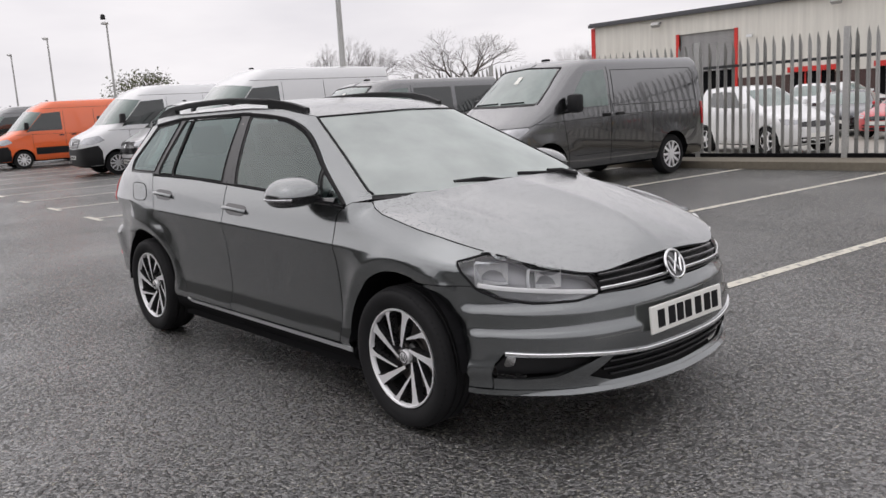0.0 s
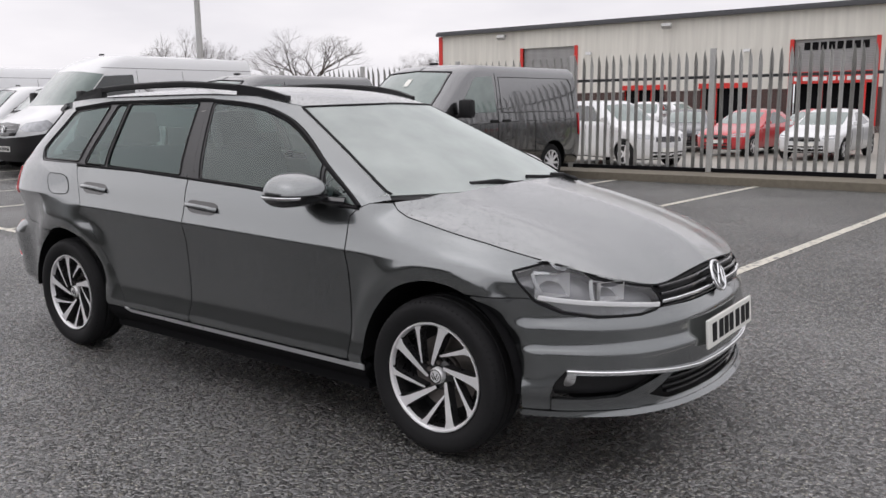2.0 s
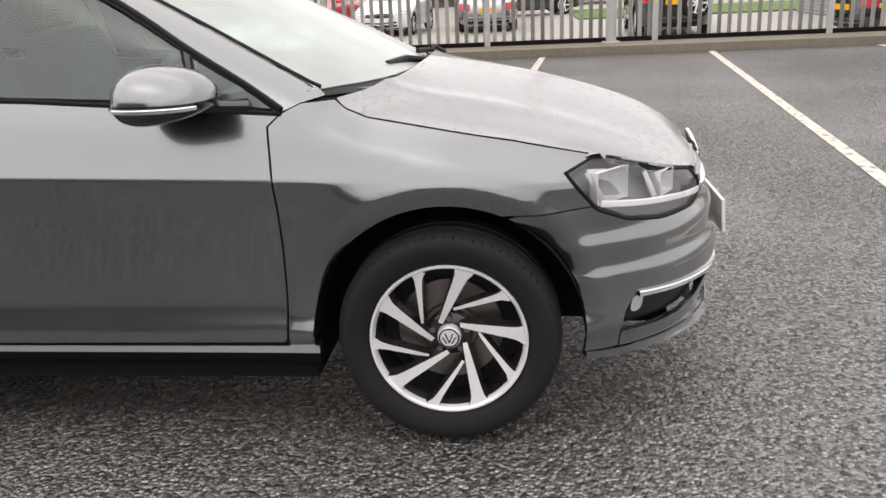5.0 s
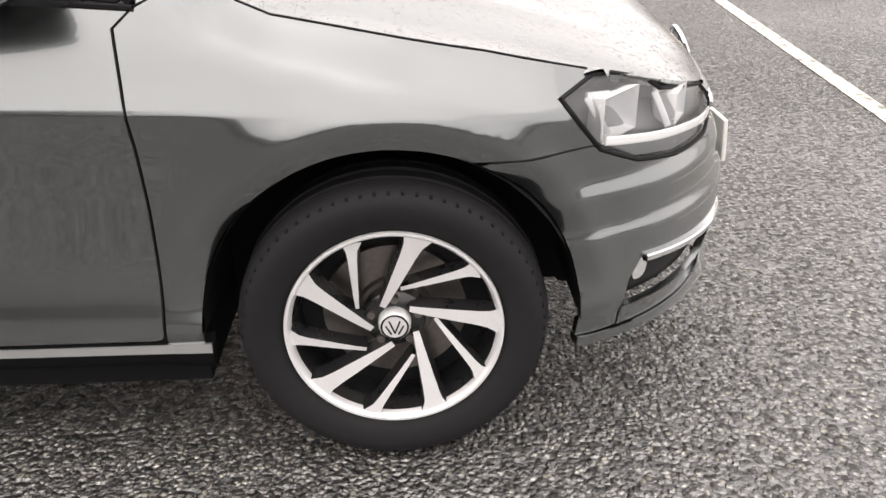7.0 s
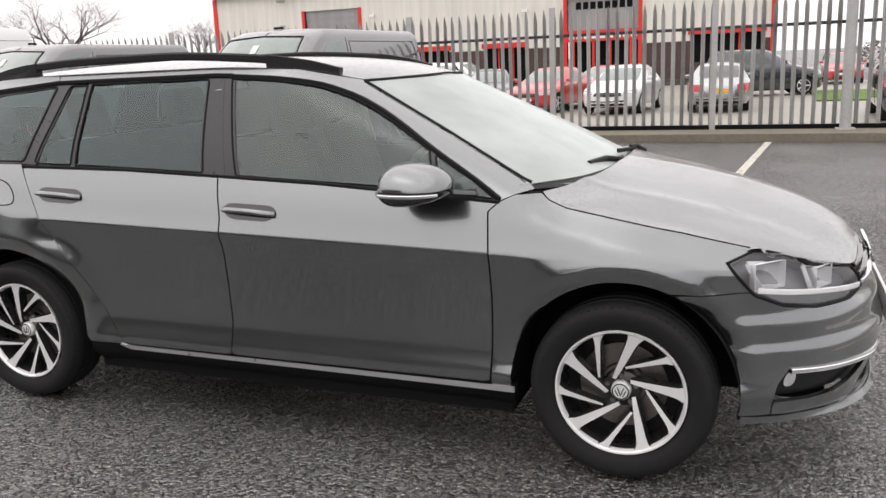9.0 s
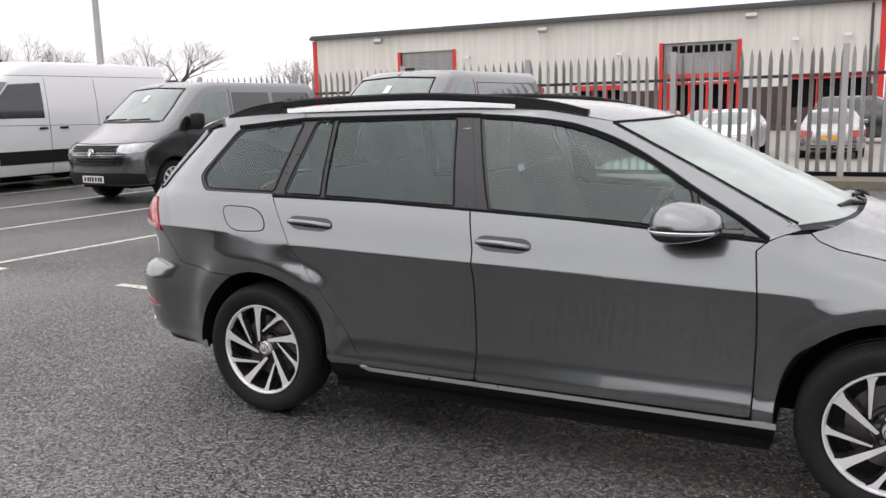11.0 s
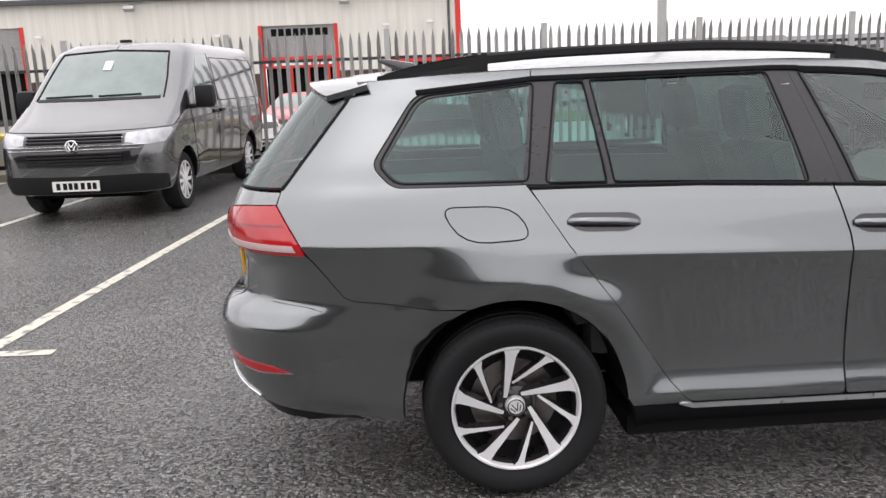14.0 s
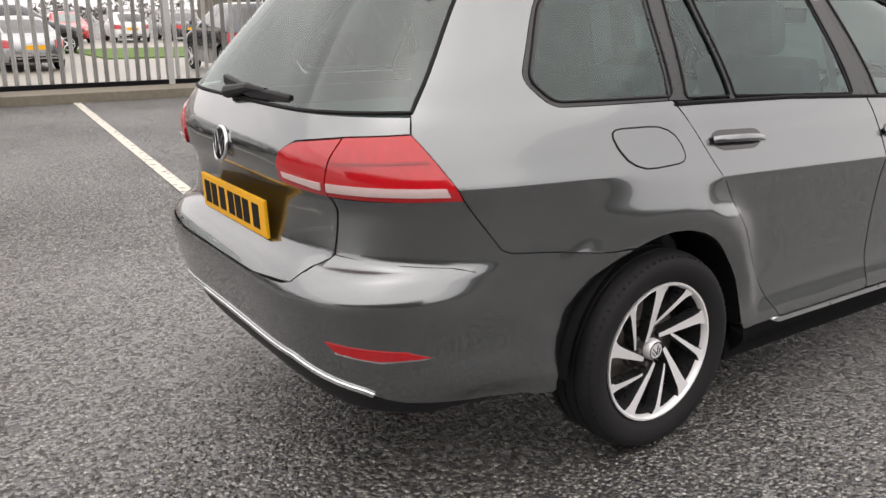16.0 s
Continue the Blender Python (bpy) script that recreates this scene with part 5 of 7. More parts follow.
# number plates and emblems
def number_plate(x, z, tilt, mat, face):
    p = empty("number_plate", pose(x, 0, z, 0, tilt, 0))
    p.parent = car
    part("plate", cuboid(-0.006, 0.006, -0.26, 0.26, -0.0555, 0.0555, 0.004), M[mat], p, ("white" if face > 0 else "yellow") + " number plate")
    for y in (-0.195, -0.12, -0.06, 0.0, 0.075, 0.145, 0.205):
        bm = bmesh.new()
        box(bm, *sorted((face * 0.0062, face * 0.0075)), y - 0.024, y + 0.024, -0.036, 0.036)
        part("character_bar", bm, M["seal"], p)


number_plate(2.166, 0.474, -4, "platewhite", 1)
number_plate(-2.292, 0.732, -3, "plateyellow", -1)


def emblem(x, z, tilt, r):
    e = empty("emblem", pose(x, 0, z, 0, tilt, 0))
    e.parent = car
    bm = lathe(bmesh.new(), [(0.0, 0.0), (r * 0.82, 0.0)], 40)
    bmesh.ops.transform(bm, matrix=pose(0, 0, 0, 0, 0, 90), verts=bm.verts[:])
    part("disc", bm, M["gloss"], e)
    bm = bmesh.new()
    tube(bm, [(0.004, r * 0.9 * math.cos(a), r * 0.9 * math.sin(a)) for a in np.linspace(0, 2 * math.pi, 41)], r * 0.1, 8, caps=False)
    part("ring", smooth_by_angle(bm), M["chrome"], e)
    bm = bmesh.new()
    for a, b in (((-0.45, 0.62), (-0.14, 0.12)), ((0.45, 0.62), (0.14, 0.12)), ((-0.66, 0.3), (-0.36, -0.56)), ((0.66, 0.3), (0.36, -0.56)), ((-0.36, -0.56), (0, 0.0)), ((0.36, -0.56), (0, 0.0)), ((-0.14, 0.12), (0.14, 0.12))):
        tube(bm, [(0.004, a[0] * r, a[1] * r), (0.004, b[0] * r, b[1] * r)], r * 0.085, 6)
    part("emblem_bars", bm, M["chrome"], e)


emblem(2.106, 0.655, -22, 0.067)
emblem(-2.322, 0.915, 8, 0.055)


# wheels
def wheel(parent):
    """A wheel about the origin with its face towards -y."""
    w = empty("wheel")
    w.parent = parent
    R = 0.316
    prof = [(0.212, 0.075), (0.222, 0.085), (0.246, 0.098), (0.27, 0.103), (0.29, 0.098), (0.30, 0.086), (0.306, 0.07), (0.3095, 0.045)]
    for c in (0.045, 0.0, -0.045):
        prof += [(0.31, c + 0.008), (0.302, c + 0.006), (0.302, c - 0.006), (0.31, c - 0.008)]
    prof += [(0.3095, -0.05), (0.306, -0.07), (0.30, -0.086), (0.29, -0.098), (0.27, -0.103), (0.246, -0.098), (0.228, -0.09), (0.218, -0.08), (0.212, -0.074)]
    bm = lathe(bmesh.new(), prof, 72)
    bmesh.ops.recalc_face_normals(bm, faces=bm.faces[:])
    part("tyre", smooth_by_angle(bm, 40), M["tyre"], w, "black tyre")
    bm = bmesh.new()
    for k in range(72):
        a = 2 * math.pi * k / 72
        c, s_ = math.cos(a), math.sin(a)
        n = len(bm.verts)
        box(bm, -0.003, 0.003, -0.094, -0.052, 0.297, 0.3075)
        bm.verts.ensure_lookup_table()
        for v in bm.verts[n:]:
            x, z = v.co.x, v.co.z - (0.010 if v.co.y < -0.08 else 0.0)
            v.co.x, v.co.z = x * c + z * s_, -x * s_ + z * c
    tagged(part("tread_pattern", bm, M["seal"], w), kind="stuff")
    bm = lathe(bmesh.new(), [(0.214, -0.078), (0.218, -0.084), (0.2165, -0.09), (0.211, -0.09), (0.206, -0.084), (0.203, -0.07)], 72)
    bmesh.ops.recalc_face_normals(bm, faces=bm.faces[:])
    part("rim_edge", smooth_by_angle(bm, 50), M["alloy"], w, "machined silver rim edge")
    bm = lathe(bmesh.new(), [(0.205, -0.075), (0.198, -0.045), (0.19, 0.06), (0.2, 0.08)], 48)
    part("barrel", smooth_by_angle(bm), M["rimblack"], w)
    bm = lathe(bmesh.new(), [(0.0, -0.012), (0.075, -0.012), (0.08, -0.002), (0.148, -0.002), (0.148, 0.02), (0.0, 0.02)], 40)
    part("brake_disc", smooth_by_angle(bm), M["disc"], w)
    bm = lathe(bmesh.new(), [(0.0, 0.02), (0.195, 0.02)], 32)
    part("backing", bm, M["black"], w)
    bm = lathe(bmesh.new(), [(0.030, -0.048), (0.05, -0.044), (0.062, -0.036), (0.066, -0.01)], 32)
    part("hub", smooth_by_angle(bm), M["rimblack"], w)
    for k in range(5):
        # a wide and a narrow swept blade; the hub end of each trails its rim end, and both flow into the rim
        for a1, a0, r0, w0, w1 in ((76, 120, 0.046, 0.0065, 0.019), (111, 152, 0.082, 0.004, 0.0105)):
            A, B = (Vector((r * math.cos(radians(a + 72 * k)), r * math.sin(radians(a + 72 * k)))) for r, a in ((r0, a0), (0.2095, a1)))
            d = (B - A).normalized()
            nrm = Vector((-d.y, d.x))
            bm, bm2 = bmesh.new(), bmesh.new()
            rows = []
            for i in range(9):
                t = i / 8
                c = A + (B - A) * t
                wd = w0 + (w1 - w0) * t + 0.010 * max(t - 0.8, 0) ** 2 / 0.04
                f = -0.060 - 0.024 * t**0.8
                back = wd * 1.25 + 0.002
                rows.append([(c + nrm * wd, f), (c - nrm * wd, f), (c + nrm * back, f + 0.035), (c - nrm * back, f + 0.035)])
            face = [[bm.verts.new((p.x, f, p.y)) for p, f in r[:2]] for r in rows]
            for q, r in zip(face, face[1:]):
                bm.faces.new((q[0], q[1], r[1], r[0]))
            wall = [[bm2.verts.new((p.x, f + 0.0006, p.y)) for p, f in r] for r in rows]
            for q, r in zip(wall, wall[1:]):
                bm2.faces.new((q[0], r[0], r[2], q[2]))
                bm2.faces.new((q[1], q[3], r[3], r[1]))
            bm2.faces.new((wall[0][0], wall[0][2], wall[0][3], wall[0][1]))
            for m_ in (bm, bm2):
                m_.normal_update()
            if bm.faces[:][0].normal.y > 0:
                bmesh.ops.reverse_faces(bm, faces=bm.faces[:])
            part("spoke", bm, M["alloy"], w)
            part("spoke_flank", bm2, M["rimblack"], w)
    bm = lathe(bmesh.new(), [(0.0, -0.071), (0.028, -0.071), (0.032, -0.066), (0.034, -0.045)], 32)
    part("hub_cap", smooth_by_angle(bm, 50), M["alloy"], w, "silver hub cap")
    bm = bmesh.new()
    tube(bm, [(0.0265 * math.cos(a), -0.0715, 0.0265 * math.sin(a)) for a in np.linspace(0, 2 * math.pi, 25)], 0.002, 6, caps=False)
    for a, b in (((-0.45, 0.55), (0, -0.6)), ((0.45, 0.55), (0, -0.6)), ((-0.75, 0.1), (-0.3, -0.7)), ((0.75, 0.1), (0.3, -0.7))):
        tube(bm, [(a[0] * 0.024, -0.0712, a[1] * 0.024), (b[0] * 0.024, -0.0712, b[1] * 0.024)], 0.0018, 5)
    part("cap_mark", bm, M["seal"], w)
    for k in range(5):
        a = radians(18 + 72 * k)
        bm = lathe(bmesh.new(), [(0.0, -0.052), (0.0085, -0.052), (0.010, -0.04)], 10)
        bmesh.ops.translate(bm, vec=(0.05 * math.cos(a), 0, 0.05 * math.sin(a)), verts=bm.verts[:])
        part("wheel_bolt", bm, M["disc"], w)
    return w


W0 = wheel(car)
W0.matrix_basis = pose(FA, -0.775, 0.311, 0, 0, 0)
for x, y, turn, spin in ((RA, -0.77, 0, -17), (FA, 0.775, 180, 12), (RA, 0.77, 180, 50)):
    copy_thing(W0, pose(x, y, 0.311, 0, spin, turn))

# wheel housings, floor pan and cabin
for x in (FA, RA):
    for s in (-1, 1):
        bm = bmesh.new()
        n = 20
        ring = [(x + 0.372 * math.cos(math.pi * (1.0 - 1.0 * i / n)), 0.315 + 0.372 * math.sin(math.pi * (1.0 - 1.0 * i / n))) for i in range(n + 1)]
        a = [bm.verts.new((p, s * 0.852, q)) for p, q in ring]
        b = [bm.verts.new((p, s * 0.55, q)) for p, q in ring]
        for i in range(n):
            bm.faces.new((a[i], a[i + 1], b[i + 1], b[i]))
        bm.faces.new(b)
        # housing in near-black, its inner shade painted in
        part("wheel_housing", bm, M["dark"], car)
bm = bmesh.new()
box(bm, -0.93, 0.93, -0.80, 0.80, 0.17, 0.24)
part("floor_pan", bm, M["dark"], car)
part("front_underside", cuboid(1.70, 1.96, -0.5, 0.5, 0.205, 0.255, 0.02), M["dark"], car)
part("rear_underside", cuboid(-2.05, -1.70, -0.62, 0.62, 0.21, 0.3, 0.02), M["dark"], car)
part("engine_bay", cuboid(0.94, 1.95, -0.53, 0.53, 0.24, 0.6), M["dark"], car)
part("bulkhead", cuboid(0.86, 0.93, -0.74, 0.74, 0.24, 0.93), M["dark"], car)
part("boot_floor", cuboid(-2.1, -0.93, -0.53, 0.53, 0.3, 0.62), M["cabin"], car)
part("load_cover", cuboid(-2.05, -1.12, -0.60, 0.60, 0.93, 0.945), M["cabin"], car)
for s in (-1, 1):
    bm = bmesh.new()
    prism(bm, [(0.86, 0.25), (0.86, 0.90), (0.2, 0.955), (-0.3, 0.975), (-1.3, 1.0), (-1.85, 1.0), (-1.85, 0.72), (-0.93, 0.72), (-0.7, 0.25)], s * 0.735, s * 0.755)
    part("door_card", bm, M["cabin"], car)
bm = bmesh.new()
prism(bm, [(1.12, 0.93), (1.10, 0.965), (0.86, 0.985), (0.62, 0.955), (0.52, 0.86), (0.58, 0.62), (0.86, 0.60)], -0.60, 0.60)
part("dashboard", bm, M["cabin"], car)
part("centre_console", cuboid(-0.25, 0.62, -0.12, 0.12, 0.3, 0.66, 0.03), M["cabin"], car)
bm = bmesh.new()
tube(bm, [(0.0, 0.185 * math.cos(a), 0.185 * math.sin(a)) for a in np.linspace(0, 2 * math.pi, 33)], 0.017, 8, caps=False)
box(bm, -0.02, 0.02, -0.17, 0.17, -0.02, 0.02, 0.005)
box(bm, -0.03, 0.03, -0.06, 0.06, -0.06, 0.06, 0.015)
box(bm, -0.02, 0.02, -0.02, 0.02, -0.17, 0.0)
bmesh.ops.transform(bm, matrix=pose(0.40, -0.37, 0.90, 0, 24), verts=bm.verts[:])
part("steering_wheel", smooth_by_angle(bm), M["gloss"], car)


def seat(x, y, wide, name="seat"):
    st = empty(name)
    st.parent = car
    bm = bmesh.new()
    box(bm, x - 0.25, x + 0.27, y - wide / 2, y + wide / 2, 0.40, 0.58, 0.05)
    part("cushion", smooth_by_angle(bm, 50), M["cloth"], st)
    bm = bmesh.new()
    box(bm, -0.06, 0.06, -wide / 2, wide / 2, 0.0, 0.64, 0.05)
    bmesh.ops.transform(bm, matrix=pose(x - 0.24, y, 0.52, 0, -20), verts=bm.verts[:])
    part("backrest", smooth_by_angle(bm, 50), M["cloth"], st)
    heads = (0,) if wide < 0.8 else (-0.38, 0.38)
    for h in heads:
        bm = bmesh.new()
        box(bm, -0.05, 0.05, -0.135, 0.135, -0.09, 0.11, 0.045)
        bmesh.ops.transform(bm, matrix=pose(x - 0.50, y + h, 1.22, 0, -12), verts=bm.verts[:])
        part("headrest", smooth_by_angle(bm, 50), M["cloth"], st)
        for k in (-0.05, 0.05):
            part("headrest_post", tube(bmesh.new(), [(x - 0.47, y + h + k, 1.08), (x - 0.5, y + h + k, 1.16)], 0.007, 6), M["chrome"], st)


seat(0.12, -0.37, 0.5)
seat(0.12, 0.37, 0.5)
seat(-0.78, 0.0, 1.3, "rear_bench")
for s in (-1, 1):
    part("seat_belt", ribbon(bmesh.new(), [Vector((-0.3, s * 0.70, 1.0)), Vector((-0.33, s * 0.635, 1.25)), Vector((-0.34, s * 0.60, 1.33))], 0.004, 0.045, up=(1, 0, 0)), M["pale"], car)
bm = bmesh.new()
rows = []
for i in range(16):
    x = 0.2 - 1.95 * i / 15
    ze = float(_re(x)) - 0.03
    ye = CAB.at(CAB.side(x, ze), ze)[1] - 0.03
    zc = float(_rc(x)) - 0.035
    rows.append([bm.verts.new((x, ye * k / 6, zc + (ze - zc) * abs(k / 6) ** 2.3)) for k in range(-6, 7)])
for a, b in zip(rows, rows[1:]):
    for k in range(12):
        bm.faces.new((a[k], a[k + 1], b[k + 1], b[k]))
part("headliner", bm, M["liner"], car, smooth=True)
bm = bmesh.new()
box(bm, -0.015, 0.015, -0.12, 0.12, -0.035, 0.035, 0.012)
bmesh.ops.translate(bm, vec=(0.36, 0, 1.27), verts=bm.verts[:])
part("rear_view_mirror", bm, M["gloss"], car)


# ---- other vehicles ----
def plain_wheel(parent, r, wide, x, y, z, turn, spokes=10):
    """A road wheel with spokes, its face towards -y before the turn."""
    w = empty("wheel", pose(x, y, z, 0, 0, turn))
    w.parent = parent
    k = r / 0.33
    h = wide / 2
    bm = lathe(bmesh.new(), [(0.22 * k, h * 0.8), (0.29 * k, h), (r, h * 0.7), (r, -h * 0.7), (0.31 * k, -h * 0.95), (0.26 * k, -h), (0.222 * k, -h * 0.85)], 36)
    bmesh.ops.recalc_face_normals(bm, faces=bm.faces[:])
    part("tyre", smooth_by_angle(bm, 45), M["tyre"], w)
    bm = lathe(bmesh.new(), [(0.226 * k, -h * 0.84), (0.223 * k, -h * 0.94), (0.21 * k, -h * 0.9), (0.2 * k, -h * 0.4), (0.0, -h * 0.4)], 36)
    part("rim", smooth_by_angle(bm, 40), M["rimblack"], w)
    bm = bmesh.new()
    for i in range(spokes):
        a = 2 * math.pi * i / spokes
        c, s_ = math.cos(a), math.sin(a)
        n = len(bm.verts)
        box(bm, 0.04 * k, 0.218 * k, -h * 0.9, -h * 0.72, -0.02 * k, 0.02 * k)
        bm.verts.ensure_lookup_table()
        for v in bm.verts[n:]:
            v.co.x, v.co.z = v.co.x * c - v.co.z * s_, v.co.x * s_ + v.co.z * c
    lathe(bm, [(0.0, -h * 0.95), (0.06 * k, -h * 0.95), (0.065 * k, -h * 0.6)], 20)
    lathe(bm, [(0.225 * k, -h * 0.96), (0.208 * k, -h * 0.96)], 36)
    part("spoke_face", bm, M["alloy"], w)
    return w


def arches(axles, r, zc, z0, x_front, x_back):
    """Lower edge of a flank from front to back with wheel openings."""
    pts = [("s", x_front, z0)]
    for ax in sorted(axles, reverse=True):
        a = math.asin((z0 - zc) / r) if abs(z0 - zc) < r else 0
        n = 14
        pts += [("s", ax + r * math.cos(a + (math.pi - 2 * a) * i / n), zc + r * math.sin(a + (math.pi - 2 * a) * i / n)) for i in range(n + 1)]
    return pts + [("s", x_back, z0)]


def roof_cap(sh, z, rise, x_back, x_front, mat, parent, n=16):
    """A gently crowned roof that closes a shell at height z."""
    bm = bmesh.new()
    rows = []
    for i in range(n + 1):
        u = -2 + 4 * i / n
        x, y = sh.at(u, z)
        rows.append((x, y))
    us = np.linspace(-2, 2, 40)
    rim = [sh.at(float(u), z) for u in us]
    x0, x1 = rim[0][0], rim[-1][0]
    rows = []
    for x, y in rim:
        c = rise * math.sin(math.pi * min(max((x - x0) / (x1 - x0), 0), 1)) ** 0.35
        rows.append([bm.verts.new((x, y * k / 5, z + c * (1 - abs(k / 5) ** 2.5))) for k in range(-5, 6)])
    for a, b in zip(rows, rows[1:]):
        for k in range(10):
            bm.faces.new((a[k], a[k + 1], b[k + 1], b[k]))
    bmesh.ops.remove_doubles(bm, verts=bm.verts[:], dist=1e-4)
    bmesh.ops.recalc_face_normals(bm, faces=bm.faces[:])
    if sum(f.normal.z for f in bm.faces) < 0:
        bmesh.ops.reverse_faces(bm, faces=bm.faces[:])
    for f in bm.faces:
        f.smooth = True
    return part("roof", bm, M[mat], parent)


def seam(parent, sh, pts, s, r=0.005):
    part("panel_gap", tube(bmesh.new(), on_shell(sh, pts, 0.0, s, 0.08), r, 5), M["seal"], parent)


M.update(
    vanglass=plain("dark_van_glass", (0.02, 0.026, 0.026), 0.05, coat=1.0, scale=4, grain=0.3),
    # scrub colour made paler to paint in the haze of distance
    scrub=plain("haze_paled_scrub", (0.2, 0.19, 0.18), 0.95, scale=2, grain=0.2),
    slate=plain("weathered_slate", (0.2, 0.2, 0.205), 0.8, scale=3, grain=0.2),
    # even dark colour of the added walls, which darkens what the paint reflects
    sooty=plain("dark_wall_render", (0.07, 0.068, 0.063), 0.85, scale=3, grain=0.25),
    screenglass=plain("pale_screen_glass", (0.16, 0.21, 0.195), 0.06, coat=1.0, scale=4, grain=0.3),
    vangrey=car_paint("van_grey_metallic", (0.16, 0.163, 0.168)),
    vanwhite=car_paint("van_white", (0.72, 0.73, 0.74), metal=0.0, rough=0.35),
    orange=car_paint("van_orange", (0.85, 0.13, 0.015), metal=0.0, rough=0.35),
    redpaint=car_paint("red_gloss", (0.5, 0.012, 0.02), metal=0.0, rough=0.3),
    greypaint=car_paint("dark_blue_grey", (0.05, 0.055, 0.065)),
    silverpaint=car_paint("silver", (0.42, 0.43, 0.44)),
    lampglass=plain("lamp_glass", (0.42, 0.43, 0.45), 0.15, 0.4, coat=1.0, scale=14, grain=0.45),
)


def make_van(m, colour, label, crafter=False, windows=False, plate=True):
    """A panel van about its wheelbase middle, nose towards +x."""
    v = tagged(empty("panel_van", m), label, "van", "vans parked along the fence")
    if crafter:
        wide = curve((0.25, 0.9), (0.5, 1.0), (1.0, 1.02), (1.5, 1.0), (2.0, 0.955), (2.4, 0.87), (2.52, 0.80))
        nose = curve((0.25, 2.70), (0.5, 2.80), (0.9, 2.80), (1.1, 2.72), (1.25, 2.45), (1.42, 2.08), (1.8, 1.72), (2.2, 1.33), (2.4, 1.05), (2.52, 0.75))
        frm = curve((0.25, 2.3), (1.1, 2.15), (1.42, 1.55), (2.2, 0.85), (2.52, 0.25))
        tail = curve((0.25, -2.95), (0.5, -3.08), (1.5, -3.08), (2.52, -3.0))
        top, axles, wr, rise, back = 2.52, (1.82, -1.82), 0.345, 0.07, -2.75
    else:
        wide = curve((0.22, 0.84), (0.4, 0.92), (0.7, 0.945), (0.98, 0.952), (1.2, 0.94), (1.54, 0.90), (1.85, 0.84), (1.93, 0.80), (1.97, 0.73))
        nose = curve((0.22, 2.30), (0.4, 2.385), (0.7, 2.40), (0.88, 2.36), (0.975, 2.26), (1.08, 2.06), (1.18, 1.86), (1.31, 1.64), (1.54, 1.36), (1.85, 0.99), (1.93, 0.86), (1.97, 0.7))
        frm = curve((0.22, 1.95), (0.9, 1.85), (1.1, 1.5), (1.31, 1.18), (1.54, 0.9), (1.85, 0.52), (1.97, 0.2))
        tail = curve((0.22, -2.40), (0.4, -2.49), (0.6, -2.5), (1.0, -2.47), (1.6, -2.42), (1.9, -2.36), (1.97, -2.3))
        top, axles, wr, rise, back = 1.97, (1.5, -1.5), 0.335, 0.03, -2.2
    flare = lambda x, z: sum(0.014 * (1 - _smooth(wr + 0.12, wr + 0.2, math.hypot(x - a, z - wr))) for a in axles)  # noqa: E731
    sh = Shell(lambda x, z: float(wide(z)) + flare(x, z) * _smooth(0.3, 0.5, z), lambda z: float(frm(z)), lambda z: float(nose(z)), lambda z: 3.0, lambda z: back, lambda z: float(tail(z)), lambda z: 4.5)
    low = 0.30
    edge = arches(axles, wr + 0.07, wr, low, axles[0] + 0.8, back)
    body = sheet(sh, [("f", 0.0, low), *edge, ("r", 0.0, low), ("r", 0.0, top), ("s", 0.0, top), ("f", 0.0, top)], zstep=0.07, ustep=0.1, sides="middle", depth=0.03)
    part("body", body, M[colour], v)
    roof_cap(sh, top, rise, 0, 0, colour, v)
    s_ = 2.52 / 1.9 if crafter else 1.0
    if crafter:
        ws = [("f", 0.0, 1.46), ("f", 0.7, 1.46), ("s", 1.55, 1.48), ("s", 0.98, 2.12), ("f", 0.5, 2.18), ("f", 0.0, 2.2)]
        fwin = [("s", 1.45, 1.42), ("s", 1.62, 1.38), ("s", 1.50, 1.52), ("s", 0.98, 2.08), ("s", 0.30, 2.12), ("s", 0.30, 1.42)]
        lamp = [("s", 2.15, 1.02), ("s", 2.30, 1.16), ("f", 0.74, 1.10), ("f", 0.60, 0.98), ("f", 0.78, 0.92), ("s", 2.45, 0.92)]
        grille = [("f", 0.0, 1.12), ("f", 0.58, 1.08), ("f", 0.6, 0.98), ("f", 0.5, 0.84), ("f", 0.0, 0.82)]
        bumper = [("f", 0.0, 0.78), ("f", 0.75, 0.82), ("s", 2.35, 0.88), ("s", 2.25, 0.72), ("s", 2.24, 0.32), ("f", 0.5, 0.30), ("f", 0.0, 0.30)]
        tails = [("s", -2.95, 0.9), ("s", -2.85, 0.92), ("s", -2.85, 1.4), ("s", -2.95, 1.4)]
        trim = [("s", 1.35, 0.52), ("s", 1.35, 0.78), ("s", -1.3, 0.78), ("s", -1.3, 0.52)]
        gaps = ([("s", 0.22, 0.35), ("s", 0.2, 2.2)], [("s", -0.95, 0.35), ("s", -0.95, 2.2)], [("s", 2.0, 1.3), ("s", -2.9, 1.22)], [("s", 1.0, 2.26), ("s", -2.9, 2.26)], [("s", 1.42, 0.75), ("s", 1.42, 1.35)])
        mx, mz, hx, hz = 1.62, 1.62, 0.36, 1.22
    else:
        ws = [("f", 0.0, 1.325), ("f", 0.72, 1.33, 0.03), ("f", 0.695, 1.54), ("f", 0.635, 1.83, 0.06), ("f", 0.0, 1.87)]
        fwin = [("s", 1.0, 1.235, 0.03), ("s", 0.98, 1.36), ("s", 0.60, 1.77, 0.04), ("s", 0.16, 1.80, 0.03), ("s", 0.14, 1.235, 0.03)]
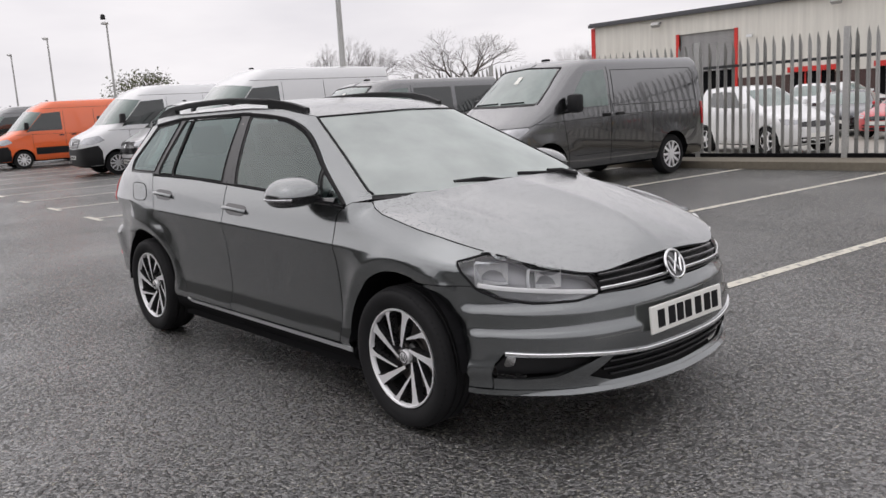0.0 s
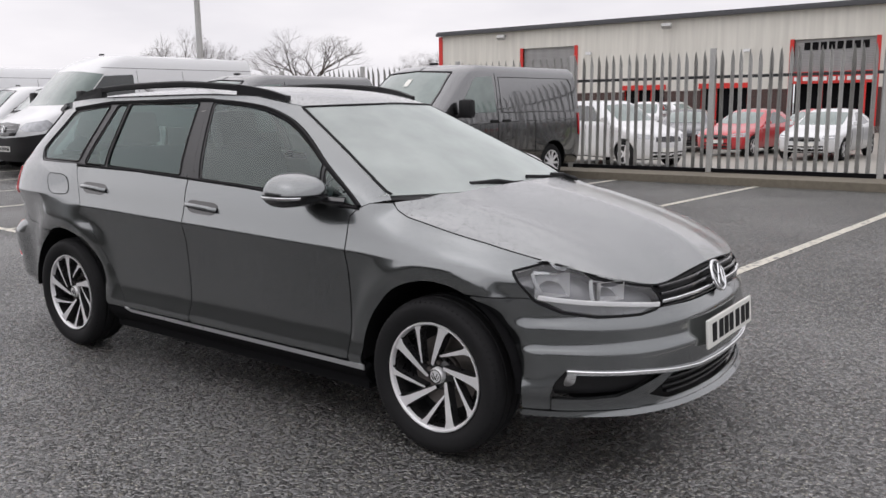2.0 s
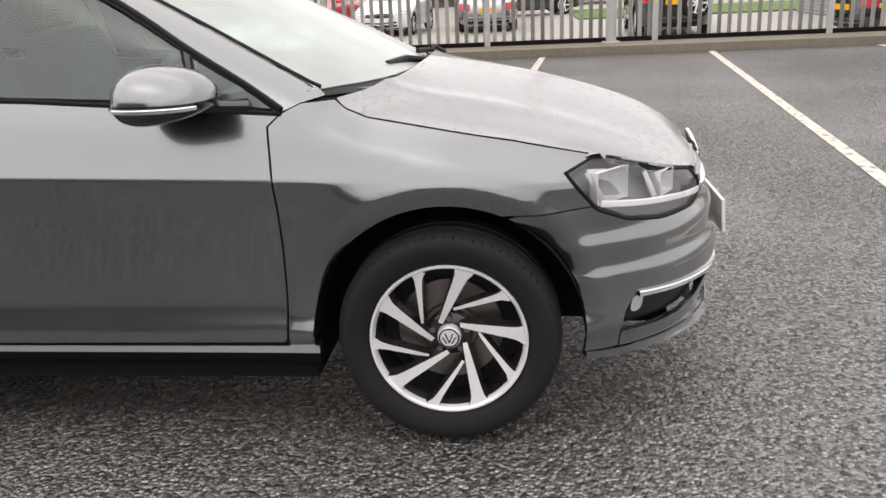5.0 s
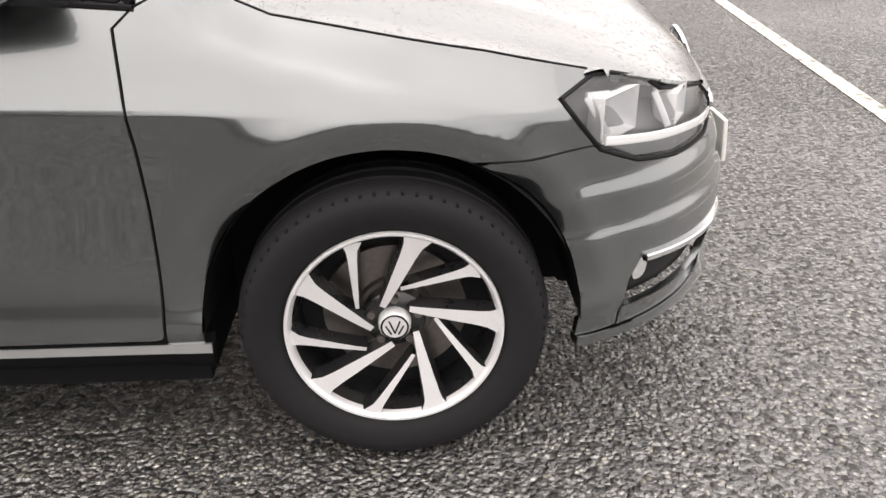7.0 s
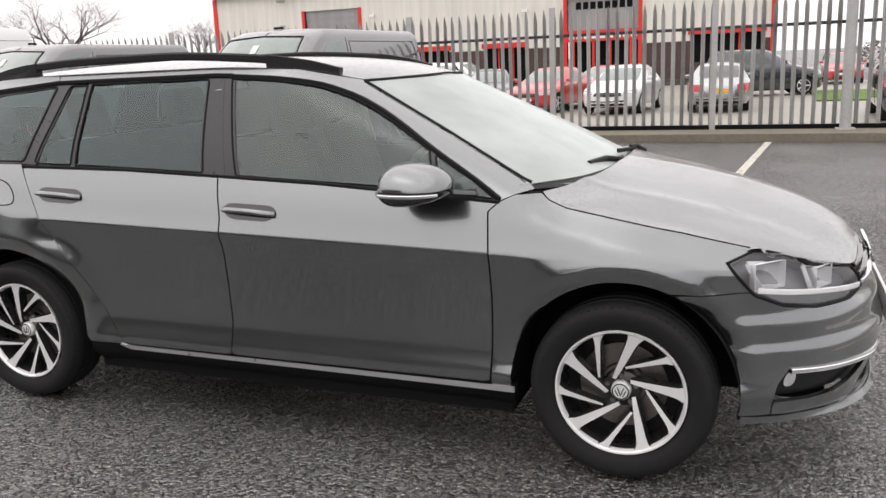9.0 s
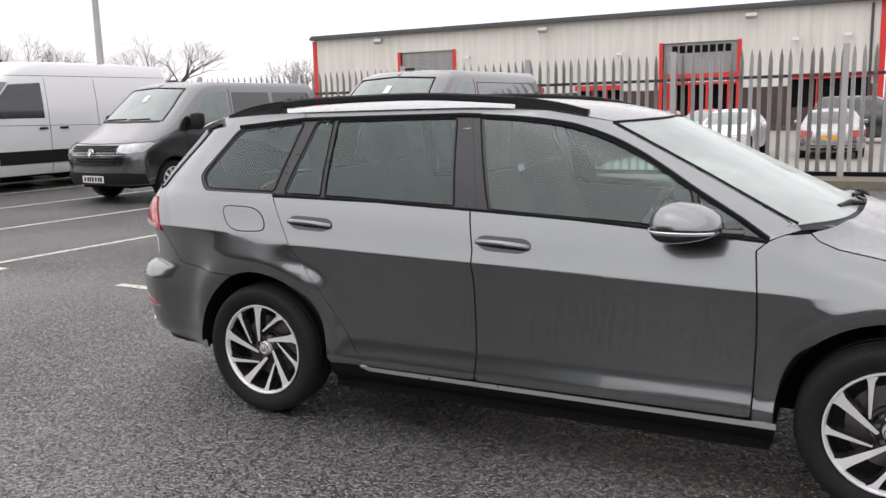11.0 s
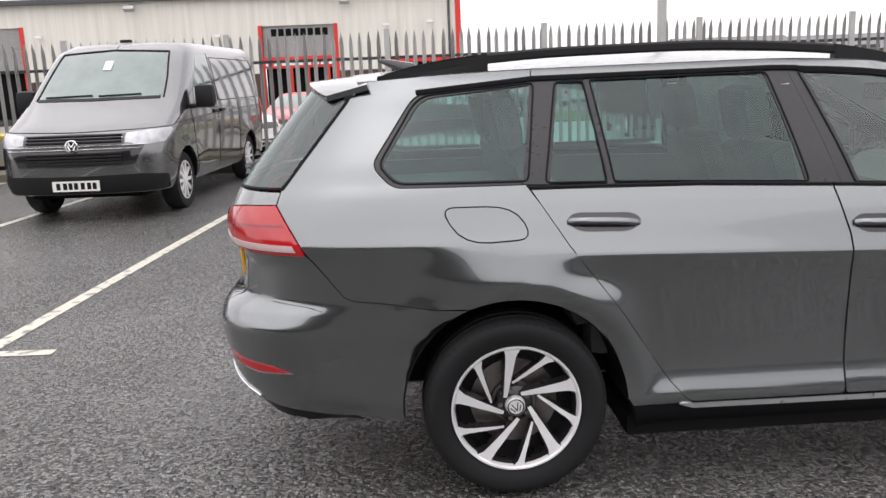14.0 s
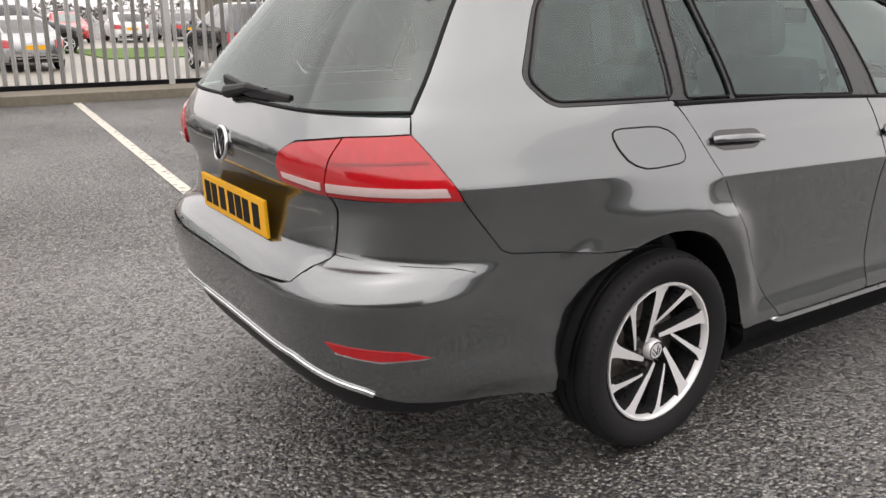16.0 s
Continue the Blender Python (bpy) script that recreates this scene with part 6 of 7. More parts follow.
        lamp = [("s", 1.90, 0.96), ("s", 1.93, 0.985), ("f", 0.78, 0.972), ("f", 0.565, 0.95), ("f", 0.56, 0.85), ("f", 0.75, 0.82), ("s", 2.1, 0.84)]
        grille = [("f", 0.0, 0.955), ("f", 0.55, 0.945), ("f", 0.55, 0.84), ("f", 0.74, 0.80), ("f", 0.64, 0.61), ("f", 0.0, 0.60)]
        bumper = [("f", 0.0, 0.50), ("f", 0.68, 0.51), ("s", 2.1, 0.48), ("s", 2.02, 0.32), ("f", 0.5, 0.31), ("f", 0.0, 0.31)]
        tails = [("s", -2.36, 0.80), ("s", -2.30, 0.82), ("s", -2.26, 1.20), ("s", -2.33, 1.20)]
        trim = [("s", 1.0, 0.45), ("s", 1.0, 0.455), ("s", -1.0, 0.455), ("s", -1.0, 0.45)]
        gaps = ([("s", 0.1, 0.36), ("s", 0.08, 1.84)], [("s", -0.95, 0.42), ("s", -0.95, 1.18)], [("s", 1.75, 1.02), ("s", 0.1, 1.075), ("s", -2.35, 1.1)], [("s", 1.05, 0.36), ("s", 1.12, 0.8), ("s", 1.2, 1.2)], [("s", 1.0, 0.50), ("s", -1.05, 0.50)], [("f", 0.0, 0.97), ("f", 0.7, 0.985), ("s", 1.85, 1.0), ("s", 1.4, 1.16)])
        mx, mz, hx, hz = 1.08, 1.3, 0.2, 1.1
    part("windscreen", sheet(sh, ws, zstep=0.08, ustep=0.1, sides="middle", lift=0.004, depth=0.006), M["screenglass"], v)
    if not crafter:
        part("cowl", sheet(sh, [("f", 0.0, 1.295), ("f", 0.72, 1.30), ("f", 0.72, 1.327), ("f", 0.0, 1.322)], zstep=0.08, ustep=0.1, sides="middle", lift=0.006, depth=0.008), M["black"], v, "black wiper cowl")
        l1 = on_shell(sh, [("f", 0.75, 1.315), ("f", 0.72, 1.55), ("f", 0.655, 1.855), ("f", 0.0, 1.888)], 0.0)
        part("screen_seal", tube(bmesh.new(), l1 + [Vector((p.x, -p.y, p.z)) for p in reversed(l1[:-1])], 0.012, 5), M["seal"], v)
        part("screen_sticker", sheet(sh, [("f", 0.0, 1.64), ("f", 0.05, 1.64), ("f", 0.05, 1.75), ("f", 0.0, 1.75)], sides="middle", lift=0.012, depth=0.002), M["platewhite"], v, "pale paper notice in the windscreen")
        for k in (-1, 1):
            w = on_shell(sh, [("f", 0.62 if k < 0 else 0.02, 1.35), ("f", 0.06 if k < 0 else 0.5, 1.36)], 0.02, k)
            part("wiper", ribbon(bmesh.new(), w, 0.014, 0.018), M["black"], v)
    part("grille", sheet(sh, grille, zstep=0.08, ustep=0.06, sides="middle", lift=0.003, depth=0.005), M["gloss"], v)
    part("front_bumper", sheet(sh, bumper, zstep=0.08, ustep=0.06, sides="middle", lift=0.012 if crafter else 0.006, depth=0.02), M["black"], v)
    zs = (0.90, 0.97, 1.04) if crafter else (0.64, 0.675, 0.71, 0.745, 0.79, 0.825, 0.87, 0.905, 0.935)
    for z in zs:
        bright = crafter or z in (0.79, 0.825)
        l1 = on_shell(sh, [("f", 0.74 if bright and not crafter else 0.52, z), ("f", 0.0, z)], 0.012)
        part("grille_slat", ribbon(bmesh.new(), l1 + [Vector((p.x, -p.y, p.z)) for p in reversed(l1[:-1])], 0.02, 0.014 if bright else 0.02), M["chrome" if bright else "black"], v)
    for s in (-1, 1):
        side = "right" if s < 0 else "left"
        part("door_window", sheet(sh, fwin, zstep=0.1, ustep=0.1, sides=side, lift=0.003, depth=0.005), M["vanglass" if crafter else "screenglass"], v)
        part("headlamp", sheet(sh, lamp, zstep=0.05, ustep=0.05, sides=side, lift=0.005, depth=0.01), M["lampglass"], v, "clear headlamp")
        part("tail_lamp", sheet(sh, tails, zstep=0.1, ustep=0.05, sides=side, lift=0.01, depth=0.02), M["lampred"], v, "red tail lamp")
        if crafter:
            part("side_trim", sheet(sh, trim, zstep=0.1, ustep=0.1, sides=side, lift=0.012, depth=0.02), M["black"], v, "black rubbing panel")
        elif windows:
            for x0, x1 in ((-0.95, 0.02), (-2.1, -1.05)):
                part("side_window", sheet(sh, [("s", x1, 1.24, 0.03), ("s", x1, 1.79, 0.03), ("s", x0, 1.79, 0.03), ("s", x0, 1.24, 0.03)], zstep=0.1, ustep=0.1, sides=side, lift=0.003, depth=0.005), M["vanglass"], v, "dark side window")
        else:
            for pts in ([("s", 0.0, 1.23), ("s", 0.0, 1.79), ("s", -2.05, 1.79), ("s", -2.12, 1.70), ("s", -2.14, 1.23), ("s", 0.0, 1.23)],):
                seam(v, sh, pts, s, 0.006)
        for g in gaps:
            seam(v, sh, g, s)
        for x in (hx, -0.12 if not crafter else -0.1):
            y = sh.at(sh.side(x, hz), hz)[1]
            part("door_handle", cuboid(x - 0.09, x + 0.09, s * y - 0.02, s * y + 0.025, hz - 0.025, hz + 0.02, 0.01), M["black"], v)
        d = empty("door_mirror")
        d.parent = v
        y = sh.at(sh.side(mx, mz - 0.1), mz - 0.1)[1]
        bm = cuboid(-0.08, 0.07, -0.12, 0.12, -0.14, 0.14, 0.06)
        bmesh.ops.translate(bm, vec=(mx, s * (y + 0.16), mz), verts=bm.verts[:])
        part("mirror_head", smooth_by_angle(bm, 50), M["black"], d)
        part("mirror_arm", tube(bmesh.new(), [(mx + 0.04, s * (y - 0.05), mz - 0.12), (mx, s * (y + 0.12), mz - 0.1)], 0.03, 8), M["black"], d)
        for a in axles:
            plain_wheel(v, wr, 0.22, a, s * (float(wide(0.4)) - 0.12 + (0.0)), wr, 0 if s < 0 else 180)
            bm = bmesh.new()
            ring = [(a + (wr + 0.065) * math.cos(math.pi * i / 12), wr + (wr + 0.065) * math.sin(math.pi * i / 12)) for i in range(13)]
            p0 = [bm.verts.new((p, s * (float(wide(0.5)) - 0.02), q)) for p, q in ring]
            p1 = [bm.verts.new((p, s * 0.6, q)) for p, q in ring]
            for i in range(12):
                bm.faces.new((p0[i], p0[i + 1], p1[i + 1], p1[i]))
            bm.faces.new(p1)
            part("wheel_housing", bm, M["dark"], v)
    part("underside", cuboid(tail(0.5) + 0.15, nose(0.5) - 0.25, -0.62, 0.62, 0.24, 0.42), M["dark"], v)
    ez = 0.97 if crafter else 0.825
    ex = float(nose(ez)) + 0.02
    e = empty("emblem", pose(ex, 0, ez, 0, -6))
    e.parent = v
    bm = lathe(bmesh.new(), [(0.0, 0.0), (0.062, 0.0)], 28)
    bmesh.ops.transform(bm, matrix=pose(0, 0, 0, 0, 0, 90), verts=bm.verts[:])
    part("disc", bm, M["gloss"], e)
    bm = bmesh.new()
    tube(bm, [(0.004, 0.066 * math.cos(a), 0.066 * math.sin(a)) for a in np.linspace(0, 2 * math.pi, 29)], 0.009, 6, caps=False)
    for a, b in (((-0.5, 0.6), (0, -0.1)), ((0.5, 0.6), (0, -0.1)), ((-0.7, 0.2), (-0.3, -0.6)), ((0.7, 0.2), (0.3, -0.6))):
        tube(bm, [(0.004, a[0] * 0.066, a[1] * 0.066), (0.004, b[0] * 0.066, b[1] * 0.066)], 0.008, 5)
    part("ring", bm, M["chrome"], e)
    if plate:
        pz = 0.56 if crafter else 0.40
        p = empty("number_plate", pose(float(nose(pz)) + 0.02, 0, pz))
        p.parent = v
        part("plate", cuboid(-0.006, 0.006, -0.26, 0.26, -0.0555, 0.0555), M["platewhite"], p)
        for y in (-0.195, -0.12, -0.06, 0.0, 0.075, 0.145, 0.205):
            bm = bmesh.new()
            box(bm, 0.0062, 0.0075, y - 0.022, y + 0.022, -0.036, 0.036)
            part("character_bar", bm, M["seal"], p)
    bm = cuboid(-0.02, 0.05, -0.07, 0.07, 0.0, 0.035, 0.01)
    bmesh.ops.translate(bm, vec=(0.55 if not crafter else 0.5, 0, top + rise * 0.8), verts=bm.verts[:])
    part("roof_marker", bm, M["black"], v)
    return v


HEAD = -94.0
make_van(pose(-5.07, 8.1, 0, 0, 0, HEAD), "vangrey", "dark grey panel van parked against the fence", plate=True)
make_van(pose(-9.95, 8.1, 0, 0, 0, HEAD), "vangrey", "dark grey window van parked against the fence", windows=True)
high_white = make_van(pose(-14.6, 8.0, 0, 0, 0, HEAD), "vanwhite", "white high-roof panel van beside the grey vans", crafter=True)
low_white = make_van(pose(-16.9, 8.3, 0, 0, 0, HEAD), "vanwhite", "white low-roof panel van parked in the row")
copy_thing(low_white, pose(-19.1, 8.3, 0, 0, 0, HEAD))
tagged(copy_thing(high_white, pose(-21.3, 8.0, 0, 0, 0, HEAD)), "white high-roof panel van with black bumper")
make_van(pose(-31.6, 8.2, 0, 0, 0, HEAD), "orange", "bright orange high-roof panel van", crafter=True)
make_van(pose(-36.9, 8.2, 0, 0, 0, HEAD), "vangrey", "dark grey high-roof panel van at the end of the row", crafter=True)


def make_car(m, colour, label, kind="hatch", rear_plate=True):
    """A small parked car seen from afar: kind hatch, saloon or pickup."""
    v = tagged(empty("parked_car", m), label, "car", "cars parked in the yard")
    h = {"hatch": 1.0, "saloon": 0.97, "pickup": 1.22}[kind]
    z_ = lambda z: z * h  # noqa: E731
    wide = curve((0.2, 0.78), (0.35, 0.85), (0.6, 0.87), (0.85 * h, 0.86), (0.95 * h, 0.82), (1.3 * h, 0.62), (1.38 * h, 0.55))
    nose = curve((0.2, 1.95), (0.35, 2.05), (0.6, 2.05), (0.7 * h, 1.98), (0.78 * h, 1.75), (0.93 * h, 0.98), (1.1 * h, 0.66), (1.3 * h, 0.28), (1.38 * h, 0.05))
    tl = {"hatch": ((0.2, -1.85), (0.4, -1.98), (0.8, -1.95), (0.95, -1.88), (1.2, -1.62), (1.38, -1.3)), "saloon": ((0.2, -2.15), (0.4, -2.3), (0.75, -2.27), (0.88, -2.15), (0.93, -1.6), (1.1, -1.3), (1.38, -0.75)), "pickup": ((0.2, -2.0), (0.4, -2.15), (0.9, -2.15), (1.1, -2.13), (1.3, -2.05), (1.7, -1.85))}[kind]
    tail = curve(*tl)
    frm = curve((0.2, 1.4), (0.7 * h, 1.3), (0.93 * h, 0.5), (1.38 * h, -0.4))
    trm = curve((0.2, -1.3), (0.9 * h, -1.2), (1.38 * h, -0.5 if kind != "pickup" else -1.4))
    sh = Shell(lambda x, z: float(wide(z)), lambda z: float(frm(z)), lambda z: float(nose(z)), lambda z: 2.7, lambda z: float(trm(z)), lambda z: float(tail(z)), lambda z: 3.0)
    wr, axles, top = 0.31 * (1.12 if kind == "pickup" else 1), (1.28, -1.28), 1.38 * h
    part("body", sheet(sh, [("f", 0.0, 0.24), *arches(axles, wr + 0.05, wr, 0.24, 1.7, -1.75), ("r", 0.0, 0.24), ("r", 0.0, top), ("u", 0.0, top), ("f", 0.0, top)], zstep=0.06, ustep=0.1, sides="middle", depth=0.02), M[colour], v)
    roof_cap(sh, top, 0.05, 0, 0, colour, v)
    gl = lambda nm, pts, sides, mt="vanglass": part(nm, sheet(sh, pts, zstep=0.1, ustep=0.08, sides=sides, lift=0.004, depth=0.006), M[mt], v)  # noqa: E731
    gl("windscreen", [("f", 0.0, z_(0.97)), ("f", 0.6, z_(0.97)), ("u", 1.35, z_(1.30)), ("f", 0.0, z_(1.33))], "middle", "screenglass")
    zb = z_(0.97)
    gl("rear_window", [("r", 0.0, zb), ("r", 0.52, zb), ("u", -1.42, z_(1.31)), ("r", 0.0, z_(1.33))], "middle", "vanglass")
    gl("grille", [("f", 0.0, 0.66 * h), ("f", 0.4, 0.64 * h), ("f", 0.42, 0.55 * h), ("f", 0.0, 0.53 * h)], "middle", "gloss")
    gl("lower_grille", [("f", 0.0, 0.42), ("f", 0.5, 0.42), ("f", 0.5, 0.28), ("f", 0.0, 0.26)], "middle", "black")
    gl("rear_valance", [("r", 0.0, 0.4), ("r", 0.6, 0.4), ("r", 0.6, 0.26), ("r", 0.0, 0.26)], "middle", "black")
    for s in (-1, 1):
        sd = "right" if s < 0 else "left"
        gl("front_side_window", [("u", -0.02, z_(0.96)), ("u", 0.86, z_(0.96)), ("u", 0.93, z_(1.28)), ("u", 0.1, z_(1.31))], sd)
        gl("rear_side_window", [("u", -0.08, z_(0.96)), ("u", 0.04, z_(1.31)), ("u", -0.8, z_(1.29)), ("u", -0.92, z_(1.0))], sd)
        gl("headlamp", [("f", 0.45, 0.60 * h), ("f", 0.47, 0.69 * h), ("s", 1.65, 0.72 * h), ("s", 1.75, 0.60 * h)], sd, "lampglass")
        gl("tail_lamp", [("r", 0.5, 0.62 * h), ("r", 0.5, 0.82 * h), ("s", -1.70, 0.84 * h), ("s", -1.72, 0.64 * h)], sd, "lampred")
        part("door_mirror", cuboid(0.52, 0.64, s * 0.93 - 0.09, s * 0.93 + 0.09, z_(0.95), z_(1.06), 0.03), M[colour], v)
        seam(v, sh, [("s", 0.75, 0.35), ("s", 0.75, z_(0.9))], s, 0.006)
        seam(v, sh, [("s", -0.3, 0.35), ("s", -0.3, z_(0.94))], s, 0.006)
        for a in axles:
            plain_wheel(v, wr, 0.2, a, s * 0.75, wr, 0 if s < 0 else 180, 5 + 2 * (kind == "saloon"))
    part("underside", cuboid(-1.7, 1.7, -0.62, 0.62, 0.2, 0.5), M["dark"], v)
    for g, mt in ((1, "platewhite"), (-1, "plateyellow")):
        x = float(nose(0.45)) + 0.015 if g > 0 else float(tail(0.62)) - 0.015
        z = 0.46 if g > 0 else 0.64 * h
        part("number_plate", cuboid(x - 0.006, x + 0.006, -0.26, 0.26, z - 0.055, z + 0.055), M[mt], v)
    return v


make_car(pose(-6.75, 17.9, YARD, 0, 0, -25), "vanwhite", "white off-road car side-on behind the fence", "pickup")
make_car(pose(-7.7, 25.6, YARD, 0, 0, -76), "greypaint", "dark blue-grey car in the yard")
make_car(pose(-12.9, 34.0, YARD, 0, 0, -75), "vanwhite", "white van-like car in front of the unit", "pickup")
make_car(pose(-14.6, 42.5, YARD, 0, 0, -20), "vanwhite", "white off-road car beside the unit", "pickup")
make_car(pose(-5.1, 24.1, YARD, 0, 0, -100), "redpaint", "red hatchback facing the fence")
make_car(pose(-4.0, 27.6, YARD, 0, 0, -112), "redpaint", "red hatchback behind another red car", "saloon")
make_car(pose(-2.5, 23.2, YARD, 0, 0, -95), "vanwhite", "white compact car facing the fence")
make_car(pose(0.3, 23.5, YARD, 0, 0, 93), "silverpaint", "pale silver saloon with its tail to the fence", "saloon")
make_car(pose(1.5, 31.0, YARD, 0, 0, 12), "greypaint", "dark off-road car near the unit", "pickup")
rover = make_car(pose(4.95, 19.15, YARD, 0, 0, 89), "greypaint", "black off-road car with a spare wheel on its tail", "pickup")
spare = plain_wheel(rover, 0.33, 0.22, -2.2, -0.42, 0.74, -90, 7)
make_car(pose(9.6, 14.9, YARD, 0, 0, 10), "greypaint", "dark car beyond the fence", "hatch")
rng = random.Random(11)
built = {}
for i in range(12):
    at = pose(5.0 + i * 2.9 + rng.uniform(-0.3, 0.3), 41.5 + rng.uniform(-1, 1), YARD, 0, 0, rng.choice((88, -90)) + rng.uniform(-4, 4))
    key = (rng.choice(("greypaint", "silverpaint", "vanwhite", "greypaint", "redpaint")), rng.choice(("hatch", "saloon", "hatch")))
    if key in built:
        copy_thing(built[key], at)
    else:
        built[key] = make_car(at, key[0], "parked car in the far row beyond the grass", key[1])


# ---- poles, trees and the far edge ----
def lamp_post(x, y, h, arm, label):
    p = tagged(empty("lamp_post", pose(x, y, -0.34 if 11.7 < y < 44.3 else 0)), label, "lamp post", "lamp posts")
    part("column", smooth_by_angle(tube(bmesh.new(), [(0, 0, 0), (0, 0, h * 0.3), (0, 0, h)], [0.11, 0.09, 0.055], 10)), M["galv"], p)
    bm = cuboid(-0.32, 0.32, -0.14, 0.14, -0.06, 0.08, 0.03)
    bmesh.ops.transform(bm, matrix=pose(0.1, -0.15, h + 0.06, 15, 10), verts=bm.verts[:])
    part("lantern", bm, M["galv"], p)
    part("base_plate", cuboid(-0.18, 0.18, -0.18, 0.18, 0.0, 0.03), M["galv"], p)
    return p


def polar(eye, az, d):
    return eye[0] + d * math.sin(radians(az)), eye[1] + d * math.cos(radians(az))


E0 = (4.01, -2.94)
for az, d, h in ((-54.72, 24.4, 7.5), (-72.9, 70.0, 8.5), (-75.0, 85.0, 8.6)):
    x, y = polar(E0, az, d)
    lamp_post(x, y, h, 0.6, "tall grey lamp post behind the parked vans")
x, y = polar(E0, -69.4, 60.0)
cp = lamp_post(x, y, 8.4, 0.4, "tall grey pole with a dome camera")
bm = lathe(bmesh.new(), [(0.0, 0.25), (0.12, 0.2), (0.16, 0.05), (0.16, -0.1)], 16)
bmesh.ops.transform(bm, matrix=pose(-0.5, 0, 8.9, 90), verts=bm.verts[:])
part("dome_camera", smooth_by_angle(bm), M["black"], cp)
pole = tagged(empty("camera_pole", pose(2.88, 11.1, 0.13)), "grey steel pole with a small camera bracket by the fence", "pole")
part("column", smooth_by_angle(tube(bmesh.new(), [(0, 0, 0), (0, 0, 5.2)], [0.085, 0.075], 14)), M["galv"], pole)
part("base_plate", cuboid(-0.14, 0.14, -0.14, 0.14, 0, 0.02), M["galv"], pole)
bm = cuboid(0.06, 0.3, -0.06, 0.06, 2.52, 2.6, 0.02)
part("camera_head", bm, M["white"], pole)


def bare_tree(x, y, h, wide, spread, seed, leafy=False, label="leafless winter tree with a dense twiggy crown"):
    """A tapered trunk that forks again and again into fine twigs."""
    rg = random.Random(seed)
    t = tagged(empty("tree", pose(x, y, -0.34 if 11.7 < y < 44.3 else 0)), label, "tree", "trees on the skyline")
    limbs, twigs = bmesh.new(), bmesh.new()
    tips = []

    def grow(p, d, length, r, level):
        n = 3
        pts, rs = [p], [r]
        for i in range(n):
            d = (d + Vector((rg.uniform(-1, 1), rg.uniform(-1, 1), rg.uniform(-0.6, 0.8))) * 0.16).normalized()
            p = p + d * length / n
            pts.append(p)
            rs.append(r * (1 - 0.45 * (i + 1) / n))
        tube(limbs if level < 3 else twigs, pts, rs, 6 if level < 2 else 4 if level < 3 else 3, caps=False)
        if level == 5:
            tips.append(p)
            return
        kids = (5, 4, 4, 4, 4)[level]
        for k in range(kids):
            a = 2 * math.pi * (k + rg.random() * 0.7) / kids
            side = d.orthogonal().normalized()
            side = side * math.cos(a) + d.cross(side) * math.sin(a)
            lean = rg.uniform(0.35, 0.85) * spread
            at = pts[-1] if k < 2 else pts[rg.choice((2, 3))]
            grow(at, (d + side * lean + Vector((0, 0, 0.12))).normalized(), length * rg.uniform(0.6, 0.8), rs[-1] * 0.8, level + 1)

    grow(Vector((0, 0, 0)), Vector((0, 0, 1)), h * 0.27, h * 0.024, 0)
    top = max(p.z for p in tips)
    across = wide / 2 / float(np.quantile([math.hypot(p.x, p.y) for p in tips], 0.93))
    for b in (limbs, twigs):
        bmesh.ops.scale(b, vec=(across, across, h / top), verts=b.verts[:])
    tips = [Vector((p.x * across, p.y * across, p.z * h / top)) for p in tips]
    part("trunk", limbs, M["bark"], t, smooth=True)
    tagged(part("twig_mass", twigs, M["bark"], t), kind="stuff")
    if leafy:
        lv = bmesh.new()
        for p in tips:
            for _ in range(1):
                c = p + Vector((rg.gauss(0, 0.28), rg.gauss(0, 0.28), rg.gauss(0, 0.22)))
                a, b = Vector((rg.gauss(0, 1), rg.gauss(0, 1), rg.gauss(0, 1))).normalized(), Vector((rg.gauss(0, 1), rg.gauss(0, 1), rg.gauss(0, 1))).normalized()
                s = rg.uniform(0.08, 0.16)
                lv.faces.new([lv.verts.new(c + a * s), lv.verts.new(c + b * s), lv.verts.new(c - a * s * 0.6 - b * s * 0.6)])
        tagged(part("leaves", lv, M["hedge"], t), kind="stuff")
    return t


for az, d, el, wide, spread, seed, leafy in ((-46.9, 75, 5.4, 9.6, 1.0, 1, False), (-55.8, 95, 5.2, 6.0, 1.1, 2, False), (-52.8, 100, 4.8, 4.4, 1.0, 3, False), (-67.3, 70, 3.8, 5.0, 1.0, 4, True), (-38.6, 90, 3.9, 4.2, 0.9, 5, False), (-36.6, 95, 3.6, 4.0, 0.9, 6, False), (-76.2, 90, 2.4, 4.0, 1.0, 7, False)):
    x, y = polar(E0, az, d)
    bare_tree(x, y, (1.35 + d * math.tan(radians(el))) , d * radians(wide), spread, seed, leafy, "ivy-clad tree with sparse evergreen leaves" if leafy else "leafless winter tree with a dense twiggy crown")


